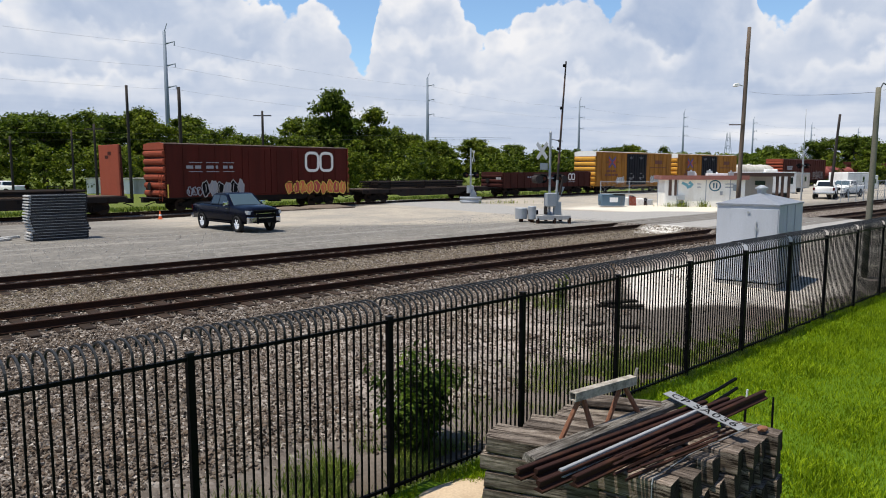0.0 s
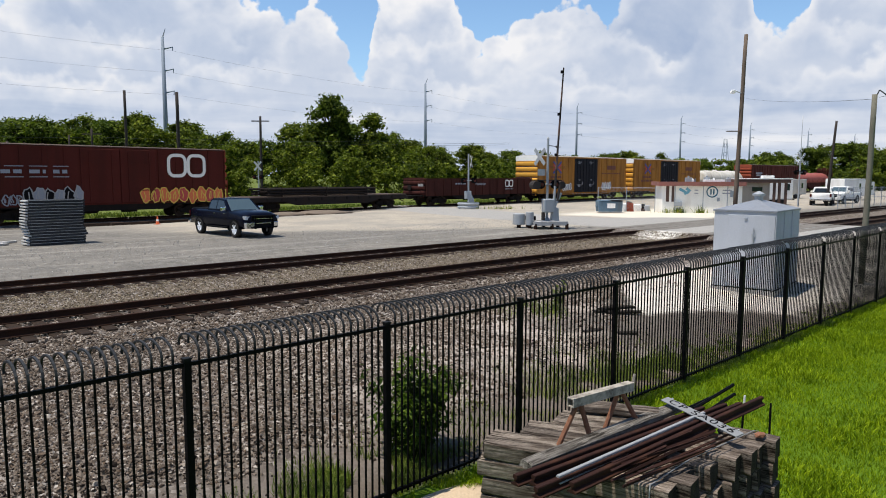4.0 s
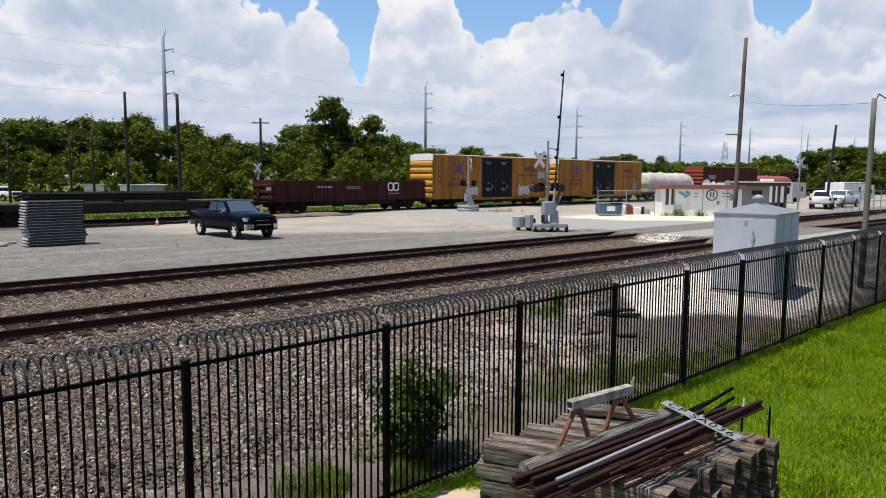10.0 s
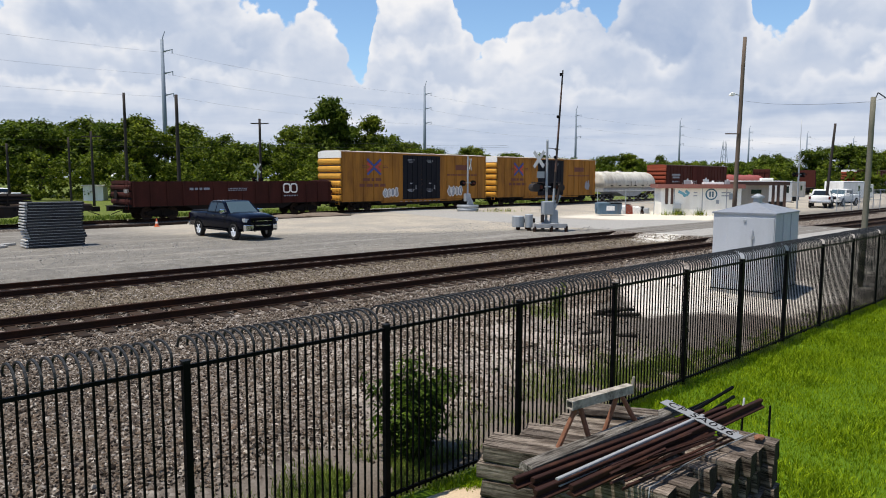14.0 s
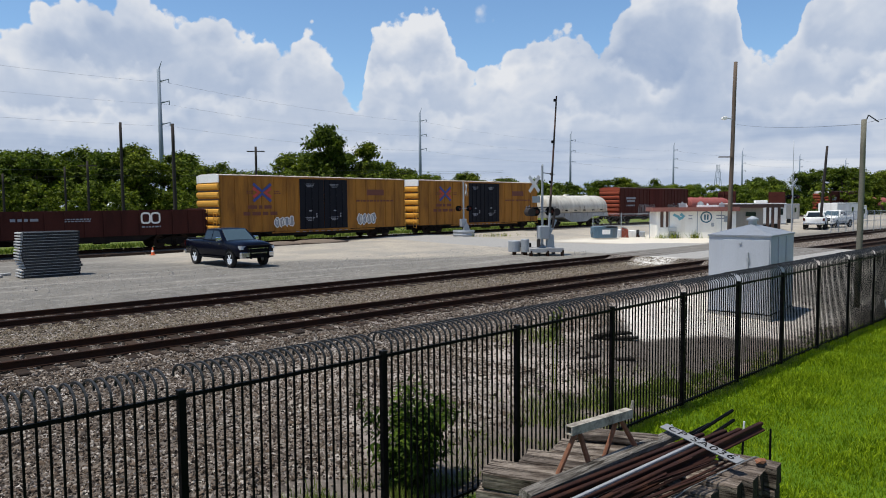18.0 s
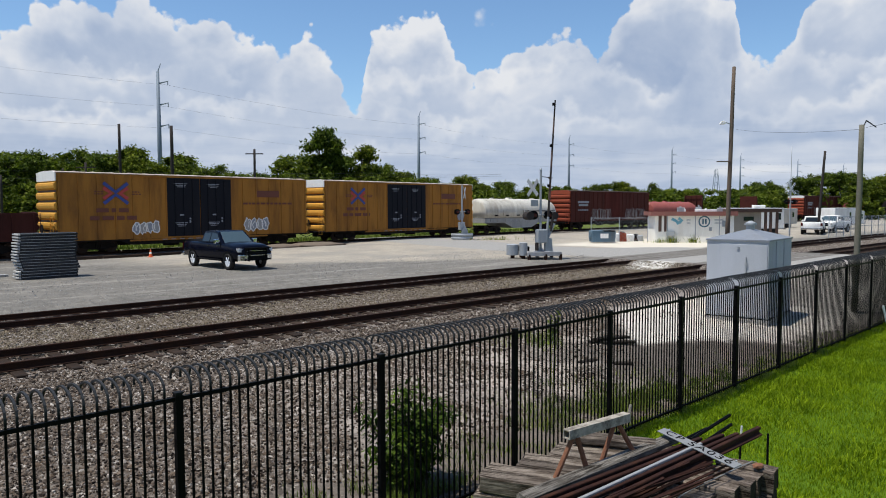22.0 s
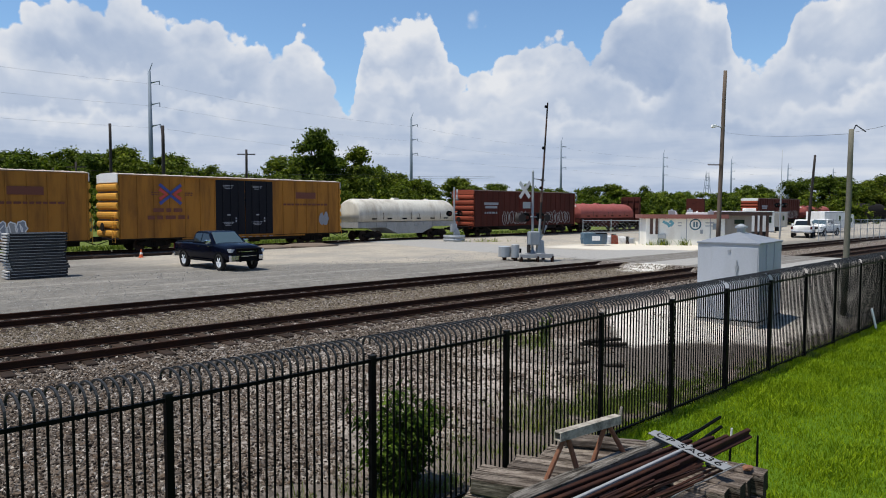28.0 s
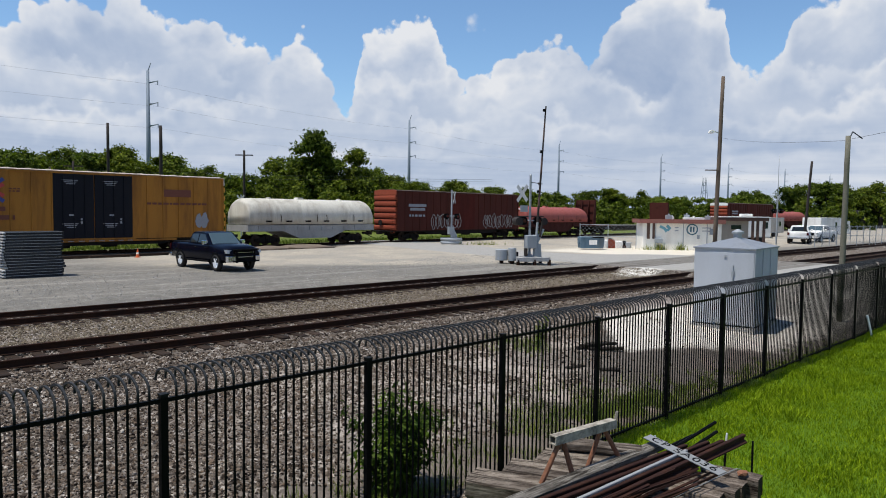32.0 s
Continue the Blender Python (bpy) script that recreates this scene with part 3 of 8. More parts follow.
MAT = {
    "ground": ground_mat(),
    "steel_rust": paint("rusty_rail", (0.030, 0.015, 0.010), 0.75, 0.2, (0.06, 0.025, 0.012), 0.6, 2.0, 40),
    "tie": paint("creosoted_tie", (0.030, 0.021, 0.016), 0.9, 0, (0.105, 0.062, 0.038), 0.6, 3.0, 25, 0.4, (0.3, 2, 2), 0.35),
    "old_tie": timber("weathered_tie", (0.34, 0.30, 0.258), (0.062, 0.048, 0.038)),
    "block": timber("dark_block", (0.32, 0.275, 0.235), (0.055, 0.042, 0.033)),
    "beam": timber("grey_beam", (0.30, 0.288, 0.265), (0.07, 0.062, 0.053)),
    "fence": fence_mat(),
    "crossing": paint("worn_crossing_panel", (0.17, 0.155, 0.135), 0.9, 0, (0.09, 0.08, 0.07), 0.5, 1.5, 30, 0.25),
    "concrete": paint("pale_concrete", (0.42, 0.41, 0.39), 0.9, 0, (0.22, 0.2, 0.18), 0.5, 1.5, 30, 0.25),
    "galv": paint("galvanised_steel", (0.36, 0.375, 0.39), 0.5, 0.35, (0.22, 0.30, 0.30), 0.35, 1.5, 50, 0.05),
    # Hut roof: grey darkened below the walls to offset the high sun.
    "hut_roof": paint("sun_dimmed_roof_sheet", (0.27, 0.285, 0.31), 0.5, 0.35, (0.2, 0.2, 0.2), 0.4, 1.5, 40, 0.05),
    "bung": paint("aluminium_hut", (0.42, 0.44, 0.475), 0.6, 0.0, (0.27, 0.27, 0.27), 0.35, 0.9, 40, 0.05),
    "pole_moss": paint("mossy_pole_wood", (0.155, 0.145, 0.112), 0.9, 0, (0.06, 0.05, 0.042), 0.6, 1.5, 20, 0.4, (3, 3, 0.15)),
    "pole": paint("grey_pole_wood", (0.13, 0.098, 0.075), 0.9, 0, (0.07, 0.055, 0.045), 0.6, 1.5, 20, 0.4, (3, 3, 0.15)),
    "pole_dark": paint("tarred_pole", (0.035, 0.03, 0.028), 0.85, 0, (0.09, 0.07, 0.06), 0.5, 1.5, 20, 0.3, (3, 3, 0.2)),
    "pylon": plain("pylon_steel", (0.19, 0.225, 0.27), 0.6, 0.1, 0.1),
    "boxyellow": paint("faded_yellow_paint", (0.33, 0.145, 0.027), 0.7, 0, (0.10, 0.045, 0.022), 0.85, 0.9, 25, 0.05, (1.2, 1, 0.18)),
    # Boxcar ends: the yellow again, lightened to its tone in the sun.
    "boxyellow_end": paint("sunlit_yellow_end", (0.62, 0.31, 0.05), 0.6, 0, (0.35, 0.17, 0.05), 0.45, 1.2, 25, 0.05),
    "white": paint("white_paint", (0.78, 0.77, 0.74), 0.55, 0, (0.42, 0.38, 0.33), 0.45, 1.0, 30, 0.05),
    "blackdoor": paint("blue_black_door", (0.007, 0.008, 0.013), 0.6, 0, (0.025, 0.022, 0.022), 0.35, 1.5, 30, 0.05),
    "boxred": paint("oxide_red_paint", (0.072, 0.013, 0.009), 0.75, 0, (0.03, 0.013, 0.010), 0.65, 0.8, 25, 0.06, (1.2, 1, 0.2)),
    # Boxcar ends and near bulkheads: oxide red lightened as if sunlit.
    "redend": paint("sunlit_oxide_red", (0.28, 0.063, 0.033), 0.7, 0, (0.16, 0.06, 0.04), 0.6, 1.0, 25, 0.06),
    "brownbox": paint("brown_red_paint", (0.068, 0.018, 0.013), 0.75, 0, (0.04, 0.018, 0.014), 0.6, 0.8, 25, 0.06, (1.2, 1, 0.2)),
    "gondola": paint("rusty_gondola_paint", (0.055, 0.016, 0.012), 0.8, 0, (0.022, 0.012, 0.010), 0.7, 0.9, 25, 0.08, (1, 1, 0.3)),
    "coilwhite": paint("cream_hood", (0.56, 0.53, 0.46), 0.6, 0, (0.22, 0.18, 0.14), 0.75, 0.7, 25, 0.05),
    "coilgrey": paint("grey_coil_frame", (0.33, 0.33, 0.32), 0.65, 0, (0.15, 0.14, 0.13), 0.6, 0.9, 25, 0.05),
    "coilred": paint("red_hood", (0.30, 0.088, 0.075), 0.6, 0, (0.22, 0.07, 0.055), 0.5, 0.8, 25, 0.05),
    "under": paint("grimy_underframe", (0.012, 0.010, 0.009), 0.9, 0, (0.03, 0.022, 0.017), 0.6, 1.5, 25, 0.1),
    "wheel": paint("wheel_steel", (0.045, 0.032, 0.026), 0.7, 0.4, (0.09, 0.05, 0.03), 0.6, 2.0, 25, 0.05),
    "deck": paint("worn_deck", (0.085, 0.062, 0.048), 0.9, 0, (0.06, 0.045, 0.04), 0.6, 1.2, 20, 0.2),
    "load": paint("dark_steel_load", (0.022, 0.018, 0.016), 0.75, 0.2, (0.05, 0.03, 0.02), 0.5, 1.5, 25, 0.1),
    "logo_white": plain("stencil_white", (0.72, 0.70, 0.66), 0.7),
    "logo_brown": plain("stencil_brown", (0.13, 0.04, 0.025), 0.7),
    "logo_blue": plain("emblem_blue", (0.035, 0.055, 0.22), 0.6),
    "emblem_teal": plain("emblem_teal", (0.16, 0.38, 0.45), 0.7),
    "emblem_deep": plain("emblem_deep_teal", (0.035, 0.12, 0.17), 0.7),
    "logo_red": plain("emblem_red", (0.42, 0.05, 0.045), 0.6),
    "spray_white": plain("spray_white", (0.30, 0.29, 0.285), 0.6),
    "spray_orange": plain("spray_orange", (0.62, 0.14, 0.05), 0.6),
    "spray_yellow": plain("spray_yellow", (0.60, 0.42, 0.06), 0.6),
    "spray_grey": plain("spray_grey", (0.24, 0.25, 0.28), 0.6),
    "truck_blue": plain("navy_car_paint", (0.002, 0.003, 0.009), 0.22, 0.0, 0.10),
    "tyre": paint("tyre_rubber", (0.018, 0.018, 0.018), 0.85, 0, (0.1, 0.09, 0.08), 0.4, 4, 30, 0.1),
    "chrome": plain("chrome", (0.75, 0.76, 0.78), 0.14, 1.0),
    "glass": plain("dark_glass", (0.02, 0.026, 0.03), 0.05),
    # Paler than the side glass: reflected sky and a sunshade in the base colour.
    "windscreen": plain("windscreen_glass", (0.06, 0.09, 0.105), 0.06, 0.0, 0.5),
    "lamp": plain("clear_lamp", (0.8, 0.82, 0.85), 0.15),
    "headlamp": plain("headlamp_glass", (0.42, 0.44, 0.46), 0.12, 0.3),
    "redlamp": plain("red_lamp", (0.06, 0.006, 0.006), 0.2),
    "black": plain("black_paint", (0.005, 0.005, 0.0055), 0.7, 0.0, 0.06),
    "roof_red": paint("faded_red_roof", (0.26, 0.11, 0.09), 0.8, 0, (0.15, 0.1, 0.08), 0.5, 1.0, 20, 0.1),
    "tan": paint("tan_wall", (0.44, 0.38, 0.31), 0.8, 0, (0.25, 0.2, 0.16), 0.4, 1.0, 25, 0.08),
    "wall_white": paint("whitewashed_wall", (0.90, 0.86, 0.78), 0.8, 0, (0.62, 0.56, 0.46), 0.45, 0.8, 25, 0.08),
    "dumpster": paint("blue_grey_dumpster", (0.10, 0.16, 0.21), 0.6, 0, (0.12, 0.10, 0.08), 0.5, 1.0, 25, 0.08),
    "cone": plain("orange_cone", (0.65, 0.12, 0.03), 0.6),
    "wire": plain("wire", (0.05, 0.05, 0.055), 0.6),
    "trim_brown": plain("brown_trim", (0.10, 0.055, 0.04), 0.7),
    "rust": paint("raw_rust", (0.028, 0.012, 0.009), 0.8, 0.1, (0.080, 0.034, 0.019), 0.6, 3.0, 40, 0.2),
    "bright_rail": plain("bright_steel", (0.30, 0.30, 0.295), 0.45, 0.2),
    "trestle": paint("weathered_trestle_beam", (0.36, 0.32, 0.265), 0.9, 0, (0.05, 0.038, 0.03), 0.95, 7.0, 30, 0.6, (1, 1, 1)),
    "leg": paint("orange_brown_leg", (0.21, 0.095, 0.055), 0.85, 0, (0.06, 0.035, 0.026), 0.8, 3.0, 30, 0.3),
    # Creosote-dark timber, taken near black to hold the shade on the ends.
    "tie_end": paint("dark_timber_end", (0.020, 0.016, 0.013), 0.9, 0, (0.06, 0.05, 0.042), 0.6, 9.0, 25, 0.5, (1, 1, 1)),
    "sign_face": plain("dull_white_plate", (0.20, 0.205, 0.21), 0.6, 0.0, 0.1),
    "sand": paint("sandy_soil", (0.48, 0.37, 0.25), 0.95, 0, (0.3, 0.22, 0.15), 0.5, 2.0, 30, 0.3),
    "slab_light": paint("sunlit_panel_tone", (0.40, 0.395, 0.38), 0.85, 0, (0.3, 0.28, 0.26), 0.5, 2, 25, 0.15),
    "slab": paint("dark_panel", (0.038, 0.039, 0.041), 0.8, 0.0, (0.02, 0.02, 0.02), 0.5, 1.5, 25, 0.1, (1, 1, 1), 0.3),
    "leaf_far": leaf_mat("tree_leaves", (0.020, 0.040, 0.005), (0.155, 0.205, 0.028), 0.5),
    "leaf_pale": leaf_mat("pale_leaves", (0.07, 0.115, 0.014), (0.22, 0.28, 0.045)),
    "leaf_bush": leaf_mat("shrub_leaves", (0.018, 0.042, 0.006), (0.11, 0.17, 0.022), 3.0),
    "blade": leaf_mat("grass_blades", (0.068, 0.126, 0.002), (0.27, 0.385, 0.011), 1.2, 0.18),
    "weed": leaf_mat("dry_weeds", (0.07, 0.115, 0.015), (0.30, 0.34, 0.09), 2.0),
    "bark": paint("bark", (0.07, 0.055, 0.045), 0.95, 0, (0.03, 0.025, 0.02), 0.6, 2.0, 15, 0.5, (2, 2, 0.3)),
    "stones": stone_mat("ballast_stones", [(0.012, 0.009, 0.007), (0.044, 0.033, 0.025), (0.116, 0.091, 0.070), (0.115, 0.080, 0.054), (0.19, 0.153, 0.122), (0.136, 0.105, 0.078), (0.46, 0.405, 0.345)]),
    "stones_yard": stone_mat("yard_stones", [(0.20, 0.195, 0.185), (0.25, 0.243, 0.23), (0.32, 0.31, 0.295), (0.28, 0.265, 0.245), (0.42, 0.40, 0.375)]),
    "stones_brown": stone_mat("brown_ballast_stones", [(0.050, 0.038, 0.026), (0.16, 0.125, 0.082), (0.22, 0.18, 0.125), (0.12, 0.09, 0.06), (0.33, 0.285, 0.215)]),
}


# ---- mesh helpers ----
def part(name, bm, material, parent=None, label="", smooth=False, bevel=0.0, m=None):
    """Links a bmesh as one mesh object, under a thing or a part."""
    if bevel:
        bmesh.ops.bevel(bm, geom=bm.edges[:], offset=bevel, segments=1, affect="EDGES", profile=0.5)
    bmesh.ops.recalc_face_normals(bm, faces=bm.faces[:])
    me = bpy.data.meshes.new(name)
    bm.to_mesh(me)
    bm.free()
    return mesh_part(name, me, material, parent, label, smooth, m)


def mesh_part(name, me, material, parent=None, label="", smooth=False, m=None):
    mats = material if isinstance(material, (list, tuple)) else [material]
    if not me.materials:
        for k in mats:
            me.materials.append(MAT[k])
    if smooth:
        me.polygons.foreach_set("use_smooth", [True] * len(me.polygons))
    ob = new(name, me)
    if parent is not None:
        ob.parent = parent
    if m is not None:
        ob.matrix_basis = m
    if label:
        ob["label"] = label
    return ob


def empty(name, m, label="", category="", group="", kind=""):
    e = new(name)
    e.empty_display_size = 0.2
    e.matrix_basis = m
    return tagged(e, label, category, group, kind)


def box(bm, x0, x1, y0, y1, z0, z1, m=None):
    vs = [bm.verts.new(Vector((x, y, z)) if m is None else m @ Vector((x, y, z))) for z in (z0, z1) for y in (y0, y1) for x in (x0, x1)]
    for f in ((0, 2, 3, 1), (4, 5, 7, 6), (0, 1, 5, 4), (2, 6, 7, 3), (0, 4, 6, 2), (1, 3, 7, 5)):
        bm.faces.new([vs[i] for i in f])


def tube(bm, a, b, r0, r1=None, n=8, cap=True):
    """A round bar from a to b."""
    a, b = Vector(a), Vector(b)
    r1 = r0 if r1 is None else r1
    d = (b - a).normalized()
    side = d.orthogonal().normalized()
    up = d.cross(side)
    ring = []
    for p, r in ((a, r0), (b, r1)):
        ring.append([bm.verts.new(p + (side * math.cos(k) + up * math.sin(k)) * r) for k in (2 * math.pi * i / n for i in range(n))])
    for i in range(n):
        bm.faces.new((ring[0][i], ring[0][(i + 1) % n], ring[1][(i + 1) % n], ring[1][i]))
    if cap:
        bm.faces.new(ring[0][::-1])
        bm.faces.new(ring[1])


def pipe(bm, pts, radii, n=8):
    """A bent round bar in one piece through the points."""
    pts = [Vector(p) for p in pts]
    rings, side = [], None
    for i, p in enumerate(pts):
        d = (pts[min(i + 1, len(pts) - 1)] - pts[max(i - 1, 0)]).normalized()
        side = d.orthogonal().normalized() if side is None else (side - d * side.dot(d)).normalized()
        up = d.cross(side)
        r = radii[i] if isinstance(radii, (list, tuple)) else radii
        rings.append([bm.verts.new(p + (side * math.cos(k) + up * math.sin(k)) * r) for k in (2 * math.pi * j / n for j in range(n))])
    for a, b in zip(rings, rings[1:]):
        for j in range(n):
            bm.faces.new((a[j], a[(j + 1) % n], b[(j + 1) % n], b[j]))
    bm.faces.new(rings[0][::-1])
    bm.faces.new(rings[-1])


def prism(bm, outline, y0, y1, axis="y", m=None):
    """A closed outline of (a, b) pairs, pushed out along an axis."""
    def place(a, b, c):
        v = {"y": Vector((a, c, b)), "x": Vector((c, a, b)), "z": Vector((a, b, c))}[axis]
        return v if m is None else m @ v
    r0 = [bm.verts.new(place(a, b, y0)) for a, b in outline]
    r1 = [bm.verts.new(place(a, b, y1)) for a, b in outline]
    n = len(outline)
    for i in range(n):
        bm.faces.new((r0[i], r0[(i + 1) % n], r1[(i + 1) % n], r1[i]))
    bm.faces.new(r0[::-1])
    bm.faces.new(r1)


def stroke(bm, pts, w, y, th=0.004, closed=False):
    """A flat painted line of width w through (x, z) points in the plane y, raised by th."""
    n = len(pts)
    left, right = [], []
    for i in range(n):
        a = pts[(i - 1) % n] if (closed or i > 0) else pts[i]
        b = pts[(i + 1) % n] if (closed or i < n - 1) else pts[i]
        d = Vector((b[0] - a[0], b[1] - a[1]))
        d = d.normalized() if d.length else Vector((1, 0))
        left.append(bm.verts.new((pts[i][0] - d.y * w / 2, y - th, pts[i][1] + d.x * w / 2)))
        right.append(bm.verts.new((pts[i][0] + d.y * w / 2, y - th, pts[i][1] - d.x * w / 2)))
    for i in range(n if closed else n - 1):
        j = (i + 1) % n
        bm.faces.new((left[i], left[j], right[j], right[i]))


def arc(cx, cz, r, a0, a1, n=8, sx=1.0):
    return [(cx + sx * r * math.cos(radians(a0 + (a1 - a0) * i / n)), cz + r * math.sin(radians(a0 + (a1 - a0) * i / n))) for i in range(n + 1)]


def raw_mesh(name, verts, faces):
    me = bpy.data.meshes.new(name)
    me.from_pydata(verts, [], faces)
    return me


# ---- ground ----
def span(lo, hi, n):
    return [lo + (hi - lo) * i / n for i in range(n + 1)]


def build_ground():
    ss = [-4000, -1500, -500, -180, -80, -40] + span(-20, 34, 90) + span(34.6, 52, 29) + span(53, 140, 58) + [160, 200, 280, 450, 900, 2000, 4500]
    ls = [-2500, -600, -150, -40, -12] + span(-4, 30, 110) + span(30.8, 70, 49) + [76, 90, 120, 200, 400, 900, 2000, 4500]
    verts, faces = [], []
    for s in ss:
        for l in ls:
            p = at(s, l)
            far = max(abs(s - 50) / 150, abs(l - 30) / 90)
            verts.append((p.x, p.y, ground_z(p.x, p.y) if far < 3 else ground_z(p.x, p.y) - 0.1))
    n = len(ls)
    for i in range(len(ss) - 1):
        for j in range(n - 1):
            faces.append((i * n + j, (i + 1) * n + j, (i + 1) * n + j + 1, i * n + j + 1))
    ob = mesh_part("ground", raw_mesh("ground", verts, faces), "ground", smooth=True)
    tagged(ob, "gravel yard, ballast bank, old tarmac and mown grass", "ground", kind="structure")


build_ground()


# ---- railway tracks ----
def rail_profile(h=0.17):
    return [(-0.07, 0), (0.07, 0), (0.07, 0.015), (0.012, 0.035), (0.012, h - 0.045), (0.036, h - 0.035), (0.036, h - 0.008),
            (0.028, h), (-0.028, h), (-0.036, h - 0.008), (-0.036, h - 0.035), (-0.012, h - 0.045), (-0.012, 0.035), (-0.07, 0.015)]


def build_tracks():
    rng = random.Random(4)
    bm = bmesh.new()
    box(bm, -0.115, 0.115, -1.3, 1.3, -0.17, 0.0)
    bmesh.ops.bevel(bm, geom=bm.edges[:], offset=0.015, segments=1, affect="EDGES")
    tie_me = bpy.data.meshes.new("tie")
    bm.to_mesh(tie_me)
    bm.free()
    for name, l, lab in (("railway_track", TRACKS[0], "rusty rails on creosoted timber ties in grey ballast"),
                         ("railway_track", TRACKS[1], "rusty rails on half buried timber ties beside the gravel yard")):
        e = empty(name, pose(FN.x * l, FN.y * l, 0, 0, 0, YAW), lab, "railway track", "main tracks")
        for y in (-0.754, 0.754):
            for s0, s1 in ((-25, ROAD[0] + 3), (ROAD[1] - 1.5, 260)):
                bm = bmesh.new()
                prism(bm, [(a + y, b - 0.17) for a, b in rail_profile()], s0, s1, "x")
                part("rail", bm, "steel_rust", e, "brown rusted rail")
        s = -12.0
        while s < 100:
            if not ROAD[0] - 0.4 < s < ROAD[1] + 0.4 and not (l > 20 and s > 75):
                o = mesh_part("tie", tie_me, "tie", e)
                o.matrix_basis = pose(s + rng.uniform(-0.04, 0.04), rng.uniform(-0.06, 0.06), -0.172 - rng.uniform(0, 0.02) - (0.012 if l > 20 else 0), 0, 0, rng.uniform(-1.5, 1.5))
            s += 0.5
    e = empty("railway_track", pose(0, 0, 0.10), "dark rails under the moving freight train", "railway track", "main tracks")
    for y in (-0.754, 0.754):
        for k in range(18):
            bm = bmesh.new()
            prism(bm, [(u + y, v - 0.17) for u, v in rail_profile()], 0, 20.02, "x")
            part("rail", bm, "steel_rust", e, "dark rail", m=c_pose(-80 + 20 * k))
    for k in range(170):
        a = -30 + k * 0.55
        if not 21 < a < 35:
            o = mesh_part("tie", tie_me, "tie", e)
            o.matrix_basis = c_pose(a, -0.172, rng.uniform(-0.05, 0.05))
    # crossing panels between the rails
    for l in TRACKS:
        e = empty("level_crossing", pose(FN.x * l, FN.y * l, 0, 0, 0, YAW), "worn grey crossing panels between the rails", "level crossing", "level crossings")
        for y0, y1 in ((-0.66, -0.02), (0.02, 0.66), (-1.5, -0.82), (0.82, 1.5)):
            for i in range(5):
                bm = bmesh.new()
                a = ROAD[0] + 0.3 + i * (ROAD[1] - ROAD[0] - 0.6) / 5
                box(bm, a, a + (ROAD[1] - ROAD[0] - 0.6) / 5 - 0.02, y0, y1, -0.15, 0.004)
                part("panel", bm, "crossing", e, bevel=0.01)


build_tracks()


# ---- black steel fence with curled pickets ----
FENCE_TOP, FENCE_LOW, FENCE_FOOT = 1.2, -0.88, -1.0


def build_fence():
    step, first = 2.44, 2.55 - 2.44 * 3
    n_pick = 23
    ang = YAW + math.degrees(math.atan(0.016))
    curl = [(0.24 - 0.24 * math.cos(q), FENCE_TOP + 0.11 + 0.125 * math.sin(q)) for q in (0.0, 0.35, 0.7, 1.05, 1.4, 1.75, 2.1, 2.45, 2.8, 3.1, 3.35)]
    profile = [(0.0, FENCE_FOOT + 0.06)] + curl
    pick = bmesh.new()
    w, t = 0.0097, 0.0090
    rings = []
    for i, (y, z) in enumerate(profile):
        a, b = profile[max(0, i - 1)], profile[min(len(profile) - 1, i + 1)]
        d = Vector((0, b[0] - a[0], b[1] - a[1])).normalized()
        nrm = Vector((0, d.z, -d.y))
        c = Vector((0, y, z))
        rings.append([pick.verts.new(c + Vector((sx * w, 0, 0)) + nrm * (sy * t)) for sx, sy in ((-1, -1), (1, -1), (1, 1), (-1, 1))])
    for r0, r1 in zip(rings, rings[1:]):
        for k in range(4):
            pick.faces.new((r0[k], r0[(k + 1) % 4], r1[(k + 1) % 4], r1[k]))
    pick.faces.new(rings[-1])
    bmesh.ops.recalc_face_normals(pick, faces=pick.faces[:])
    pick_me = bpy.data.meshes.new("picket")
    pick.to_mesh(pick_me)
    pick.free()
    bm = bmesh.new()
    box(bm, -0.034, 0.034, -0.034, 0.034, FENCE_FOOT - 0.3, FENCE_TOP + 0.05)
    box(bm, -0.040, 0.040, -0.040, 0.040, FENCE_TOP + 0.05, FENCE_TOP + 0.065)
    bmesh.ops.recalc_face_normals(bm, faces=bm.faces[:])
    post_me = bpy.data.meshes.new("post")
    bm.to_mesh(post_me)
    bm.free()
    rail_me = {}
    for key, z in (("top", FENCE_TOP), ("low", FENCE_LOW)):
        bm = bmesh.new()
        box(bm, 0.034, step - 0.034, -0.019, 0.019, z - 0.019, z + 0.019)
        bmesh.ops.recalc_face_normals(bm, faces=bm.faces[:])
        rail_me[key] = bpy.data.meshes.new("fence_rail")
        bm.to_mesh(rail_me[key])
        bm.free()
    for i in range(15):
        s = first + i * step
        p = at(s, fence_l(s), 0.035 * max(0, (s - 10) / 10))
        e = empty("fence_panel", pose(p.x, p.y, p.z, 0, 0, ang), "black coated steel fence panel with outward curling pickets", "fence", "fence panels")
        mesh_part("post", post_me, "fence", e)
        for key in rail_me:
            mesh_part("fence_rail", rail_me[key], "fence", e)
        for k in range(n_pick):
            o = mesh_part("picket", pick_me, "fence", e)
            o.matrix_basis = pose(0.13 + (step - 0.26) * k / (n_pick - 1), 0.0, 0, 0, random.uniform(-0.4, 0.4), 0)


build_fence()


# ---- freight train ----
TRAIN_CARS = []          # (thing, place of its front end along the train)
WHEELSETS = []           # (part, x on its car)
WHEEL_R = 0.43


